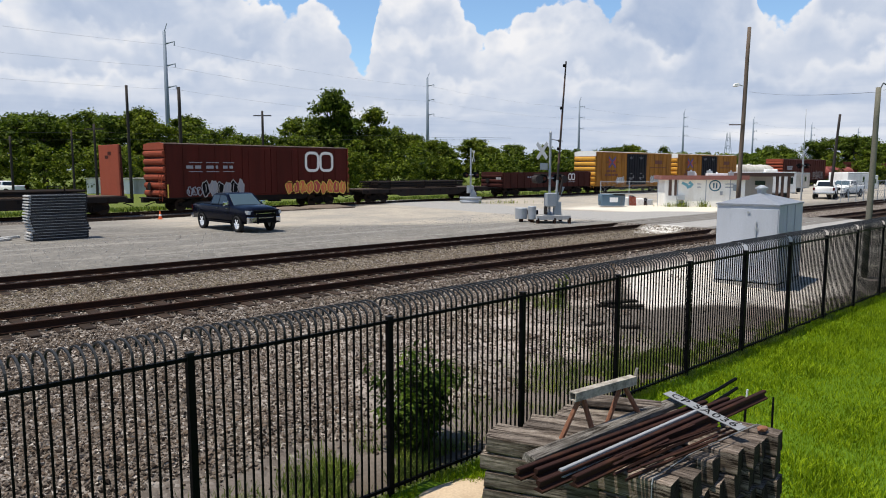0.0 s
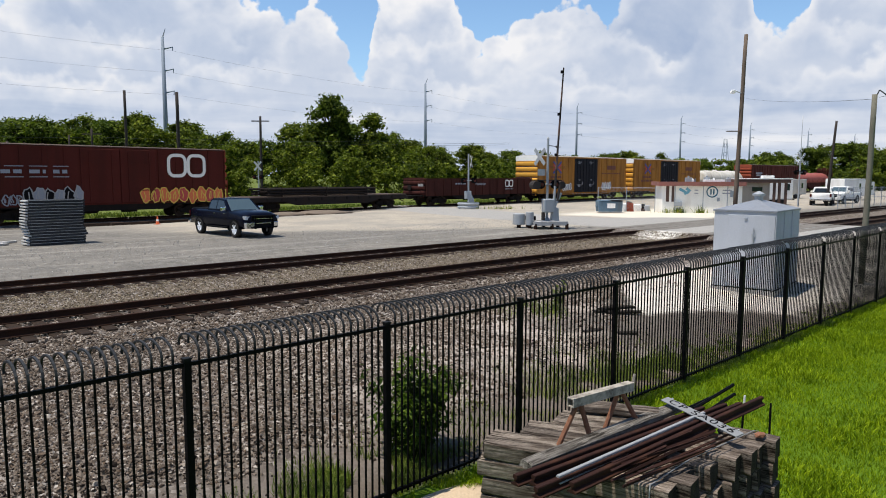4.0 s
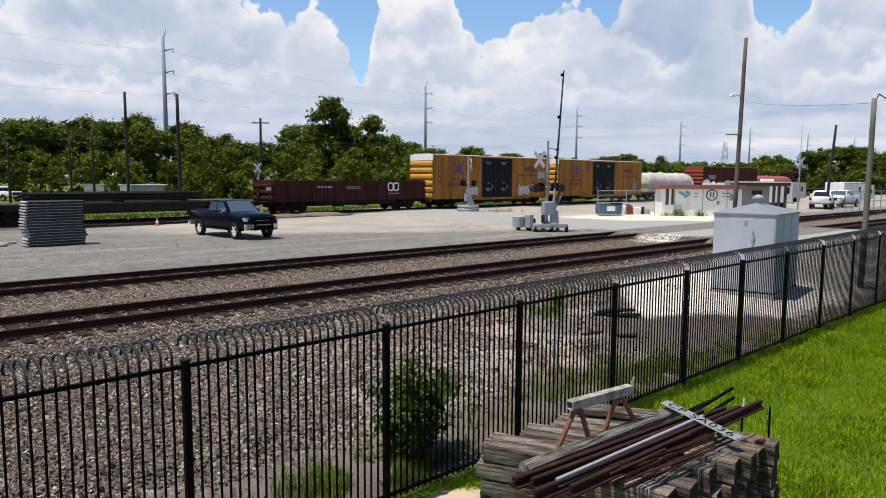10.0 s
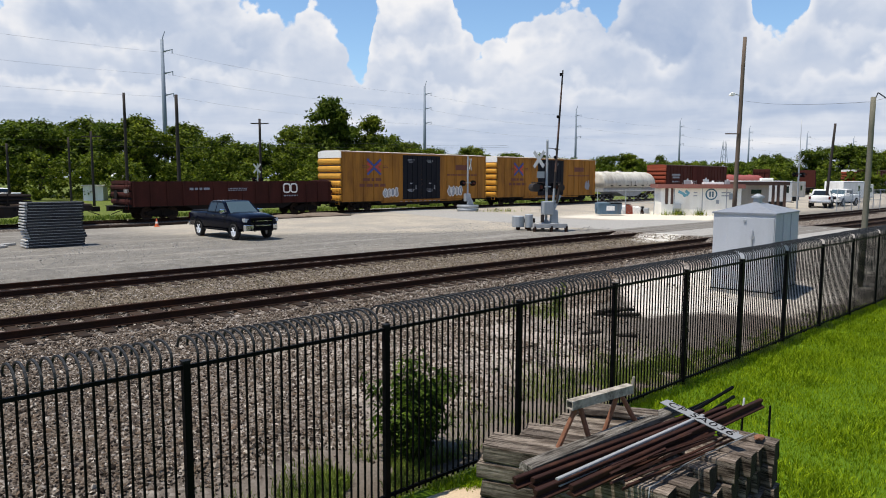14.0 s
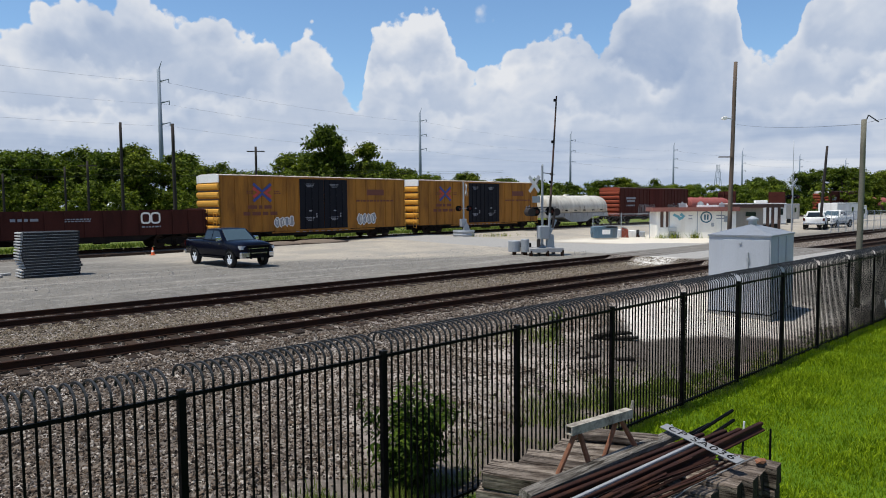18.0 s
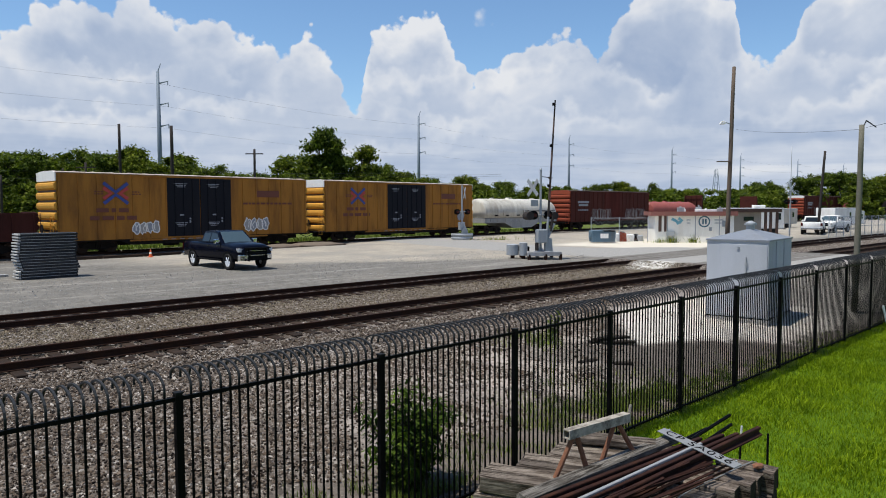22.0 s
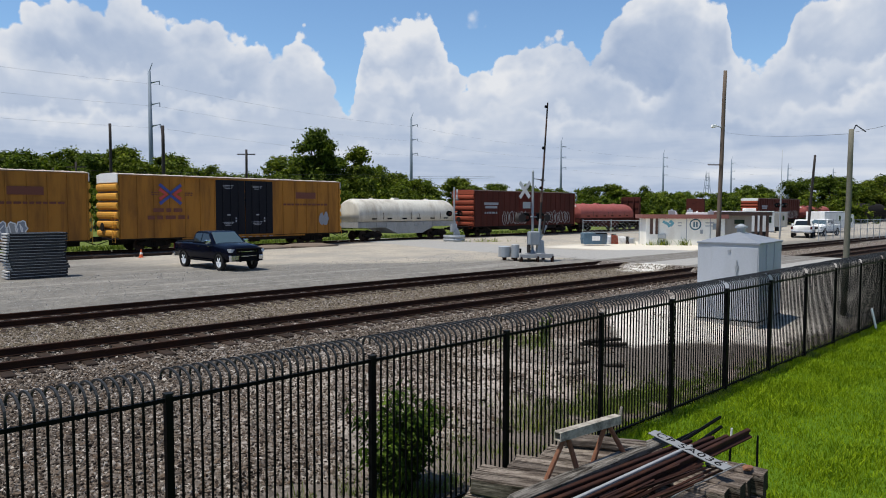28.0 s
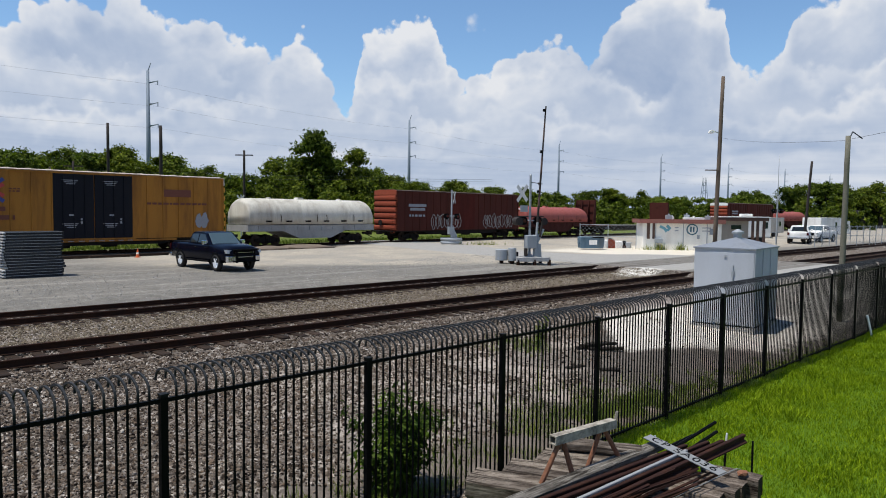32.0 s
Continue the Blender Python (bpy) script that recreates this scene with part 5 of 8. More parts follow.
def flat_car(front, length, label, load, bulkheads=(), bulk_mat="brownbox", foot=0.75):
    half, z1 = 1.5, 1.22
    e = car("flat_car", front, label, length, 2.2)
    bm = bmesh.new()
    box(bm, 0, length, -half, half, z1 - 0.08, z1)
    part("deck", bm, "deck", e)
    for sgn in (-1, 1):
        bm = bmesh.new()
        prism(bm, [(0, z1 - 0.09), (length, z1 - 0.09), (length, z1 - 0.4), (length - 3.4, z1 - 0.4), (length - 4.6, z1 - 0.7), (4.6, z1 - 0.7), (3.4, z1 - 0.4), (0, z1 - 0.4)], sgn * half - 0.05, sgn * half + 0.05)
        s = part("side_sill", bm, "load", e, "grimy dark side sill")
        bm = bmesh.new()
        for k in range(int(length / 1.3)):
            x = 0.5 + k * 1.3
            y = sgn * (half + 0.08)
            box(bm, x, x + 0.14, min(y, y - sgn * 0.06), max(y, y - sgn * 0.06), z1 - 0.32, z1 - 0.1)
        part("stake_pocket", bm, "under", s)
    underframe(e, length, half, z1 - 0.1, 0.3, belly=False)
    rng = random.Random(int(length * 10) + len(bulkheads))
    if load:
        a, b, top = load
        rows = max(1, int((top - z1) / 0.2))
        for r in range(rows):
            for k in range(9):
                bm = bmesh.new()
                y = -1.3 + k * 0.325
                z = z1 + 0.08 + r * 0.2
                tube(bm, (a + rng.uniform(-0.3, 0.1), y, z + 0.09), (b + rng.uniform(-0.1, 0.4), y, z + 0.09), 0.085, 0.085, 6)
                part("load_bar", bm, "load", e, "dark steel bar of the load")
        for x in (a + 1.0, (a + b) / 2, b - 1.0):
            bm = bmesh.new()
            box(bm, x - 0.08, x + 0.08, -1.4, 1.4, z1, z1 + 0.08)
            tube(bm, (x, -1.45, z1), (x, -1.42, top + 0.12), 0.04, 0.04, 6)
            tube(bm, (x, 1.45, z1), (x, 1.42, top + 0.12), 0.04, 0.04, 6)
            tube(bm, (x, -1.42, top + 0.1), (x, 1.42, top + 0.1), 0.02, 0.02, 6)
            part("bunk", bm, "under", e, "timber bunk with stakes and strap")
    for x, sgn in bulkheads:
        bm = bmesh.new()
        box(bm, x - 0.06, x + 0.06, -half, half, z1, 4.55)
        bk = part("bulkhead", bm, bulk_mat, e, "tall oxide red end bulkhead", bevel=0.02)
        bm = bmesh.new()
        for y in (-half + 0.05, -0.5, 0.5, half - 0.05):
            prism(bm, [(x + sgn * 0.06, 4.5), (x + sgn * 0.16, 4.5), (x + sgn * foot, z1), (x + sgn * 0.06, z1)], y - 0.05, y + 0.05)
        for z in (2.0, 3.0, 4.0):
            box(bm, min(x, x + sgn * 0.14), max(x, x + sgn * 0.14), -half, half, z - 0.05, z + 0.05)
        part("brace", bm, "gondola", bk)
        bm = bmesh.new()
        for y, z in ((-0.2, 4.0), (0.25, 3.75)):
            box(bm, x - sgn * 0.075 - 0.005, x - sgn * 0.075 + 0.005, y - 0.25, y + 0.25, z - 0.1, z + 0.1)
        part("marking", bm, "gondola", bk, "small dark placards")
    return e


def coil_car(front, length, hood_mat, frame_mat, label, top=3.76):
    half = 1.5
    e = car("coil_car", front, label, length, 2.1)
    bm = bmesh.new()
    prism(bm, [(0, 1.65), (0.0, 1.15), (3.3, 1.15), (4.9, 0.55), (length - 4.9, 0.55), (length - 3.3, 1.15), (length, 1.15), (length, 1.65)], -half, half)
    fr = part("frame", bm, frame_mat, e, "deep bellied side frame")
    bm = bmesh.new()
    for k in range(10):
        x = 1.0 + k * (length - 2) / 9
        box(bm, x - 0.05, x + 0.05, -half - 0.05, -half, 1.2, 1.62)
    for z in (1.2, 1.62):
        box(bm, 0, length, -half - 0.04, -half, z - 0.03, z + 0.03)
    part("frame_rib", bm, frame_mat, fr)
    rise, r0 = top - 2.35, half + 0.02
    ring = [(-r0, 1.7), (r0, 1.7)] + [(r0 * math.cos(math.pi * k / 18), 2.35 + rise * math.sin(math.pi * k / 18)) for k in range(19)]
    bm = bmesh.new()
    rings = []
    for x, k in ((0.12, 0.84), (0.18, 0.92), (0.32, 0.97), (0.6, 1.0), (length - 0.6, 1.0), (length - 0.32, 0.97), (length - 0.18, 0.92), (length - 0.12, 0.84)):
        rings.append([bm.verts.new((x, y * (0.96 + 0.04 * k), 1.7 + (z - 1.7) * k)) for y, z in ring])
    n = len(ring)
    for a, b in zip(rings, rings[1:]):
        for i in range(n):
            bm.faces.new((a[i], a[(i + 1) % n], b[(i + 1) % n], b[i]))
    bm.faces.new(rings[0][::-1])
    bm.faces.new(rings[-1])
    hood = part("hood", bm, hood_mat, e, "rounded removable hood", smooth=True)
    bm = bmesh.new()
    for k in range(9):
        x = 1.2 + k * (length - 2.4) / 8
        prev = None
        for y, z in [(-half - 0.025, 1.75)] + [(-(half + 0.025) * math.cos(a), 2.35 + (rise + 0.01) * math.sin(a)) for a in (0.0, 0.35, 0.7, 1.05, 1.4)]:
            if prev:
                tube(bm, (x, *prev), (x, y, z), 0.012, 0.012, 5)
            prev = (y, z)
    part("hood_rib", bm, hood_mat, hood)
    for x, w, hh in ((length * 0.42 + 0.4, 0.4, 0.14), (length * 0.22, 0.08, 0.1), (length * 0.78, 0.08, 0.1)):
        bm = bmesh.new()
        prism(bm, [(x - w, top - 0.03), (x + w, top - 0.03), (x + w * 0.6, top + hh), (x - w * 0.6, top + hh)], -0.25, 0.25)
        part("lifting_bracket", bm, hood_mat, hood)
    ink = "black" if hood_mat == "coilwhite" else "gondola"
    for x in (3.0, 6.6, 7.6, 10.6):
        mark(hood, [(x, 2.5), (x + 0.05, 2.2), (x + 0.02, 1.9)], 0.07, -half - 0.045, "deck", "rusty run down the hood")
    for k in range(6):
        mark(hood, [(1.6 + k * 1.9, 1.95), (2.2 + k * 1.9, 1.95)], 0.12, -half - 0.045, ink, "dark stencilled patch")
    bm = bmesh.new()
    box(bm, 0.13, 0.16, -0.8, 0.2, 3.05, 3.35)
    part("placard", bm, "white", hood, "pale end placard")
    return e


def build_train():
    flat_car(-77.1, 20.0, "bulkhead flat car loaded with dark steel bars", (1.0, 17.2, 1.75), ((0.4, -1), (19.6, 1)), "redend", 0.22)
    white_worm_boxcar(-54.45)
    flat_car(-36.9, 16.7, "rusty flat car loaded with dark steel bars", (2.3, 13.0, 1.85))
    gondola_car(-17.65)
    hicube(0.0, 50, True)
    hicube(20.65, 60, False)
    coil_car(41.5, 13.0, "coilwhite", "coilgrey", "covered coil car with cream rounded hood and grey frame")
    striped_boxcar(57.4)
    coil_car(77.6, 13.3, "coilred", "gondola", "covered coil car with faded red rounded hood", 3.52)
    flat_car(92.4, 20.5, "empty rusty bulkhead flat car with tall end frames", None, ((0.4, -1), (20.1, 1)))
    e = striped_boxcar(133.0, "white")
    e["label"] = "brown-red ribbed boxcar far down the train"
    coil_car(154.5, 13.3, "coilred", "gondola", "covered coil car with faded red rounded hood", 3.52)
    coil_car(183.0, 18.0, "under", "under", "covered coil car with black rounded hood", 4.2)


build_train()


# ---- pile of old ties, rails and the sign ----
TIE_DIR = Vector((0.92, -0.39, 0)).normalized()
TIE_YAW = math.degrees(math.atan2(TIE_DIR.y, TIE_DIR.x))
PILE_TOP = 0.10


def rough_tie_mesh(length, w, h, seed):
    """A squared timber with split, uneven ends and worn arrises."""
    rng = random.Random(seed)
    bm = bmesh.new()
    n = 7
    rings = []
    for i in range(n):
        x = length * i / (n - 1)
        dy, dz = rng.uniform(-0.006, 0.006), rng.uniform(-0.006, 0.006)
        c = 0.018
        rings.append([bm.verts.new((x + (rng.uniform(-0.02, 0.02) if i in (0, n - 1) else 0), y + dy, z + dz)) for y, z in
                      ((-w / 2 + c, 0), (w / 2 - c, 0), (w / 2, c), (w / 2, h - c), (w / 2 - c, h), (-w / 2 + c, h), (-w / 2, h - c), (-w / 2, c))])
    for a, b in zip(rings, rings[1:]):
        for k in range(8):
            bm.faces.new((a[k], a[(k + 1) % 8], b[(k + 1) % 8], b[k]))
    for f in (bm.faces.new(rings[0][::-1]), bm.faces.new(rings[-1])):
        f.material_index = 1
    bmesh.ops.recalc_face_normals(bm, faces=bm.faces[:])
    me = bpy.data.meshes.new("railroad_tie")
    bm.to_mesh(me)
    bm.free()
    return me


def build_pile():
    rng = random.Random(12)
    long_me = [rough_tie_mesh(1.5, 0.225, 0.190, k) for k in range(6)]
    short_me = [rough_tie_mesh(q, 0.245, 0.245, 20 + k) for k, q in enumerate((0.56, 0.60, 0.62, 0.66, 0.70, 0.74))]
    lab = "weathered grey timber railroad tie in a stack on the lawn"
    across = Vector((-TIE_DIR.y, TIE_DIR.x, 0))
    for layer in range(6):
        z = PILE_TOP - 0.2 * (layer + 1)
        for k in range(8):
            if layer == 0 and k == 7:
                continue
            lift = 0.0 if layer else (0.0, -0.012, 0.004, -0.016, 0.0, -0.01, 0.03)[k]
            p = Vector((0.46, 7.38, 0)) + across * (0.238 * k) + TIE_DIR * (0.1386 * (2 * (k // 2) + 0.5) + rng.uniform(-0.05, 0.03) - 0.03 * (layer % 2))
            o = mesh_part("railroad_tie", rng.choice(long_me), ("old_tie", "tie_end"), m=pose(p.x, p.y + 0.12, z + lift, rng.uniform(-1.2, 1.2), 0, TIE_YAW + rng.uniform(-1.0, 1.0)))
            tagged(o, lab, "railroad tie", "stacked ties")
    # short blocks whose sawn ends, painted dark as in shade, face the lawn, in uneven columns
    lab = "short timber block with shade-blackened ends in a tied bundle"
    run, ends = Vector((0.81, -0.586, 0)), Vector((0.586, 0.81, 0))
    yaw = math.degrees(math.atan2(run.y, run.x))
    forward = (0.0, 0.02, -0.16, -0.10, 0.03, 0.05, -0.02, 0.04)
    sink = (0.02, 0.0, 0.05, 0.02, -0.01, -0.02, 0.01, -0.01)
    for layer in range(5):
        z = PILE_TOP - 0.04 - 0.25 * (layer + 1)
        for k in range(8):
            me = rng.choice(short_me)
            length = max(v.co.x for v in me.vertices)
            end = Vector((2.20, 6.22, 0)) + ends * (0.265 * (k + 0.5)) + run * (0.076 * k + forward[k] * (1 if layer == 0 else 0.3) + rng.uniform(-0.05, 0.03))
            p = end - run * length
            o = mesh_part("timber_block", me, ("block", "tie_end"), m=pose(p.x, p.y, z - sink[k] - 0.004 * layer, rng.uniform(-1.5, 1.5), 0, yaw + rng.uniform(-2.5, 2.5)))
            tagged(o, lab, "timber block", "bundled blocks")
    # white string round the bundle
    bm = bmesh.new()
    pipe(bm, [(1.98, 6.30, -0.55), (1.985, 6.31, 0.03), (2.0, 6.345, 0.072), (2.5, 6.86, 0.068), (2.62, 6.97, 0.075), (3.05, 7.28, 0.092), (3.62, 7.74, 0.085), (3.70, 7.80, 0.05)], 0.006, 5)
    tagged(part("binding_cord", bm, "sign_face"), "dirty white cord round the timber blocks", "cord")
    # a loose tie on top behind the sawhorse
    o = mesh_part("railroad_tie", rough_tie_mesh(0.95, 0.22, 0.10, 91), ("old_tie", "tie_end"), m=pose(1.72, 8.42, PILE_TOP + 0.004, 0, 0, TIE_YAW + 4))
    tagged(o, "split timber railroad tie lying on the stack", "railroad tie", "stacked ties")


build_pile()


def rail_piece(name, a, b, mat_key, label, group="loose rails", k=1.0):
    a, b = Vector(a), Vector(b)
    d = b - a
    bm = bmesh.new()
    prism(bm, [(u * 0.72 * k, v * k) for u, v in rail_profile(0.105)], 0, d.length, "x")
    yaw = math.degrees(math.atan2(d.y, d.x))
    pitch = -math.degrees(math.asin(d.z / d.length))
    o = part(name, bm, mat_key, m=pose(a.x, a.y, a.z, 0, pitch, yaw))
    return tagged(o, label, "rail", group)


def build_rails():
    z = PILE_TOP + 0.01
    lab = "brown rusted rail length lying across the ties"
    for a, b in (((0.70, 6.25, z), (3.20, 8.20, z)), ((0.87, 6.24, z), (3.52, 8.32, z)), ((0.86, 5.99, z), (3.72, 8.36, z)), ((1.20, 6.09, z), (4.05, 8.50, z + 0.03))):
        rail_piece("loose_rail", a, b, "rust", lab)
    rail_piece("loose_rail", (1.09, 6.19, z + 0.05), (3.10, 7.92, z + 0.06), "bright_rail", "bare bright steel rail lying across the ties", k=0.72)
    # grey timber beam
    a, b = Vector((0.86, 6.61, z)), Vector((2.98, 8.40, z))
    d = b - a
    o = mesh_part("timber_beam", rough_tie_mesh(d.length, 0.17, 0.085, 77), "beam", m=pose(*a, 0, 0, math.degrees(math.atan2(d.y, d.x))))
    tagged(o, "long grey timber beam beside the loose rails", "beam")
    # thin strips of scrap
    rng = random.Random(5)
    for k in range(14):
        off = rng.uniform(-0.10, 0.14)
        a = Vector((1.75 + rng.uniform(-0.2, 0.5) + off, 6.42 - off, z + 0.02 + 0.010 * k))
        a.y += (a.x - 1.75 - off) * 0.76
        b = a + Vector((0.80, 0.60, 0)) * rng.uniform(0.9, 1.7)
        bm = bmesh.new()
        box(bm, 0, (b - a).length, -0.012, 0.012, -0.006, 0.006)
        o = part("scrap_strip", bm, "rust", m=pose(*a, rng.uniform(0, 90), 0, 36.9 + rng.uniform(-4, 4)))
        tagged(o, "thin rusty steel strip on the timber blocks", "steel strip", "scrap strips")
    # dark bars that stick up behind the pile
    for a, b in (((3.15, 8.38, 0.12), (3.87, 8.93, 0.26)), ((3.3, 8.30, 0.12), (3.80, 8.72, 0.2)), ((3.1, 8.45, 0.1), (3.5, 8.75, 0.14))):
        bm = bmesh.new()
        tube(bm, a, b, 0.022, 0.022, 6)
        tagged(part("steel_bar", bm, "fence"), "black steel bar poking out behind the pile", "steel bar", "steel bars")
    # two marker stakes in the grass
    for x, y, top, key in ((3.81, 8.54, 0.24, True), (4.13, 8.42, 0.18, False)):
        e = empty("marker_stake", pose(x, y, -1.0, 0, 2 if key else 0, 0), "thin black stake standing in the grass behind the pile", "stake", "marker stakes")
        bm = bmesh.new()
        tube(bm, (0, 0, -0.1), (0, 0, 1.0 + top - 0.17), 0.014, 0.014, 7)
        part("shaft", bm, "black", e)
        bm = bmesh.new()
        tube(bm, (0, 0, 1.0 + top - 0.17), (0, 0, 1.0 + top), 0.015, 0.012, 7)
        part("tip", bm, "logo_white" if key else "black", e, "white painted tip" if key else "")
    # a brick-red stone on the blocks
    bm = bmesh.new()
    bmesh.ops.create_icosphere(bm, subdivisions=1, radius=0.06)
    for v in bm.verts:
        v.co.x *= 1.4
        v.co.z *= 0.6
    tagged(part("stone", bm, "leg", m=pose(3.60, 7.55, PILE_TOP + 0.005, 0, 0, 30)), "small orange-brown stone on the timber blocks", "stone")


build_rails()


def build_sign():
    a, b = Vector((2.77, 8.30, 0)), Vector((3.22, 7.20, 0))
    d = b - a
    length, w = d.length, 0.115
    m = pose(a.x, a.y, PILE_TOP + 0.17, 0, 0, math.degrees(math.atan2(d.y, d.x))) @ pose(0, 0, 0, 12, 1.8, 0)
    e = empty("track_sign", m, "long white plate with black lettering lying on the rails", "sign")
    bm = bmesh.new()
    box(bm, -0.02, length, -w / 2, w / 2, -0.006, 0.006)
    part("plate", bm, "sign_face", e, bevel=0.002)
    cu = bpy.data.curves.new("lettering", "FONT")
    cu.body, cu.size, cu.align_x, cu.align_y, cu.extrude = "CP SA036", 0.115, "CENTER", "CENTER", 0.001
    cu.space_character = 1.15
    tmp = new("lettering", cu)
    dg = bpy.context.evaluated_depsgraph_get()
    me = bpy.data.meshes.new_from_object(tmp.evaluated_get(dg))
    bpy.data.objects.remove(tmp)
    wide = max(v.co.x for v in me.vertices) - min(v.co.x for v in me.vertices)
    me.transform(Matrix.Diagonal((length * 0.86 / wide, 1.0, 1, 1)))
    me.materials.clear()
    mesh_part("lettering", me, "black", e, "black letters", m=pose(length / 2, 0, 0.009))
    for x in (0.06, length - 0.08):
        bm = bmesh.new()
        tube(bm, (x, 0.06, 0.006), (x, 0.06, 0.014), 0.012, 0.012, 8)
        part("bolt", bm, "galv", e)


build_sign()


def build_sawhorse():
    e = empty("sawhorse", pose(0, 0, PILE_TOP), "weathered sawhorse with pale steel tube beam and brown timber legs", "sawhorse")
    a, b = Vector((1.40, 7.27, 0.47)), Vector((2.22, 7.88, 0.47))
    d = (b - a).normalized()
    side = Vector((-d.y, d.x, 0))
    bm = bmesh.new()
    w = 0.049
    L = (b - a).length
    m = pose(a.x, a.y, a.z, 0, 0, math.degrees(math.atan2(d.y, d.x)))
    for y0, y1, z0, z1 in ((-w, w, -w, -w + 0.012), (-w, w, w - 0.012, w), (-w, -w + 0.012, -w + 0.012, w - 0.012), (w - 0.012, w, -w + 0.012, w - 0.012)):
        box(bm, 0, L, y0, y1, z0, z1, m)
    part("beam", bm, "trestle", e, "pale scuffed square steel tube")
    for t, fx, fy in ((0.14, 1.28, 7.25), (0.14, 1.66, 7.38), (0.80, 1.89, 7.72), (0.80, 2.33, 7.87)):
        top = a + d * (t * L)
        foot = Vector((fx, fy, 0.0))
        top += (foot - top) * 0.12
        top.z = a.z - 0.05
        bm = bmesh.new()
        tube(bm, foot, top, 0.030, 0.027, 8)
        part("leg", bm, "leg", e, "brown timber leg")
    bm = bmesh.new()
    tube(bm, b + Vector((0.02, 0, 0.03)), b + Vector((0.04, 0, 0.14)), 0.02, 0.015, 6)
    part("stub", bm, "trestle", e)


build_sawhorse()


# ---- sheet metal hut ----
def build_hut():
    fl, fr = Vector((8.63, 21.86, 0)), Vector((10.02, 20.67, 0))
    ax = (fr - fl).normalized()
    yaw = math.degrees(math.atan2(ax.y, ax.x))
    w, dp, z0, z1 = 1.83, 2.64, -0.52, 1.92
    e = empty("equipment_hut", pose(fl.x, fl.y, z0, 0, 0, yaw), "grey sheet aluminium signal hut with hipped roof and vent", "hut")
    h = z1 - z0
    bm = bmesh.new()
    box(bm, -0.025, w + 0.025, -0.025, dp + 0.025, -0.02, 0.09)
    part("base_skid", bm, "black", e, "dark base skid", bevel=0.01)
    bm = bmesh.new()
    box(bm, -0.04, w + 0.04, -0.04, dp + 0.04, -0.35, 0.06)
    part("base", bm, "concrete", e)
    t = 0.04
    for nm, q in (("front_wall", (0, w, 0, t)), ("back_wall", (0, w, dp - t, dp)), ("side_wall", (0, t, t, dp - t)), ("side_wall", (w - t, w, t, dp - t))):
        bm = bmesh.new()
        box(bm, *q, 0.06, h)
        part(nm, bm, "bung", e)
    for k in range(1, 3):
        for x, s in ((w, 1), (0, -1)):
            bm = bmesh.new()
            y = dp * k / 3
            box(bm, min(x, x + s * 0.03), max(x, x + s * 0.03), y - 0.09, y + 0.09, 0.06, h - 0.02)
            part("seam_rib", bm, "bung", e)
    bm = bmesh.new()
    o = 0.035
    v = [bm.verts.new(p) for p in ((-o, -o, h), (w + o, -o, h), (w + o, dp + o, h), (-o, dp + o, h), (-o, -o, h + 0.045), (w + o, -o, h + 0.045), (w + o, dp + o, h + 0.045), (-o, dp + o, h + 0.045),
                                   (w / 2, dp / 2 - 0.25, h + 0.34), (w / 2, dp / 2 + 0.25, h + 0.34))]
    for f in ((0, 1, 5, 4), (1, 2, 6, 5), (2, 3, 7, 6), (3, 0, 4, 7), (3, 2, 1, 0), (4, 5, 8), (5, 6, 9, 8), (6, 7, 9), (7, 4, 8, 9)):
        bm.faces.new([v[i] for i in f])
    rf = part("roof", bm, "hut_roof", e, "hipped roof in a grey toned down against the sun")
    bm = bmesh.new()
    tube(bm, (w / 2, dp / 2, h + 0.30), (w / 2, dp / 2, h + 0.46), 0.13, 0.13, 12)
    tube(bm, (w / 2, dp / 2, h + 0.46), (w / 2, dp / 2, h + 0.52), 0.19, 0.19, 14)
    tube(bm, (w / 2, dp / 2, h + 0.52), (w / 2, dp / 2, h + 0.60), 0.17, 0.04, 12)
    part("vent", bm, "galv", rf, "round metal roof vent")
    bm = bmesh.new()
    box(bm, 0.42, w - 0.03, -0.022, 0.0, 0.12, h - 0.10)
    dr = part("door", bm, "bung", e, bevel=0.006)
    bm = bmesh.new()
    tube(bm, (1.20, -0.05, 1.15), (1.20, -0.05, 1.95), 0.018, 0.018, 7)
    box(bm, 1.15, 1.25, -0.06, -0.02, 1.68, 1.78)
    part("handle", bm, "galv", dr)
    bm = bmesh.new()
    box(bm, 0.92, 1.00, -0.05, -0.022, h - 0.24, h - 0.18)
    part("lamp_box", bm, "galv", e)


build_hut()


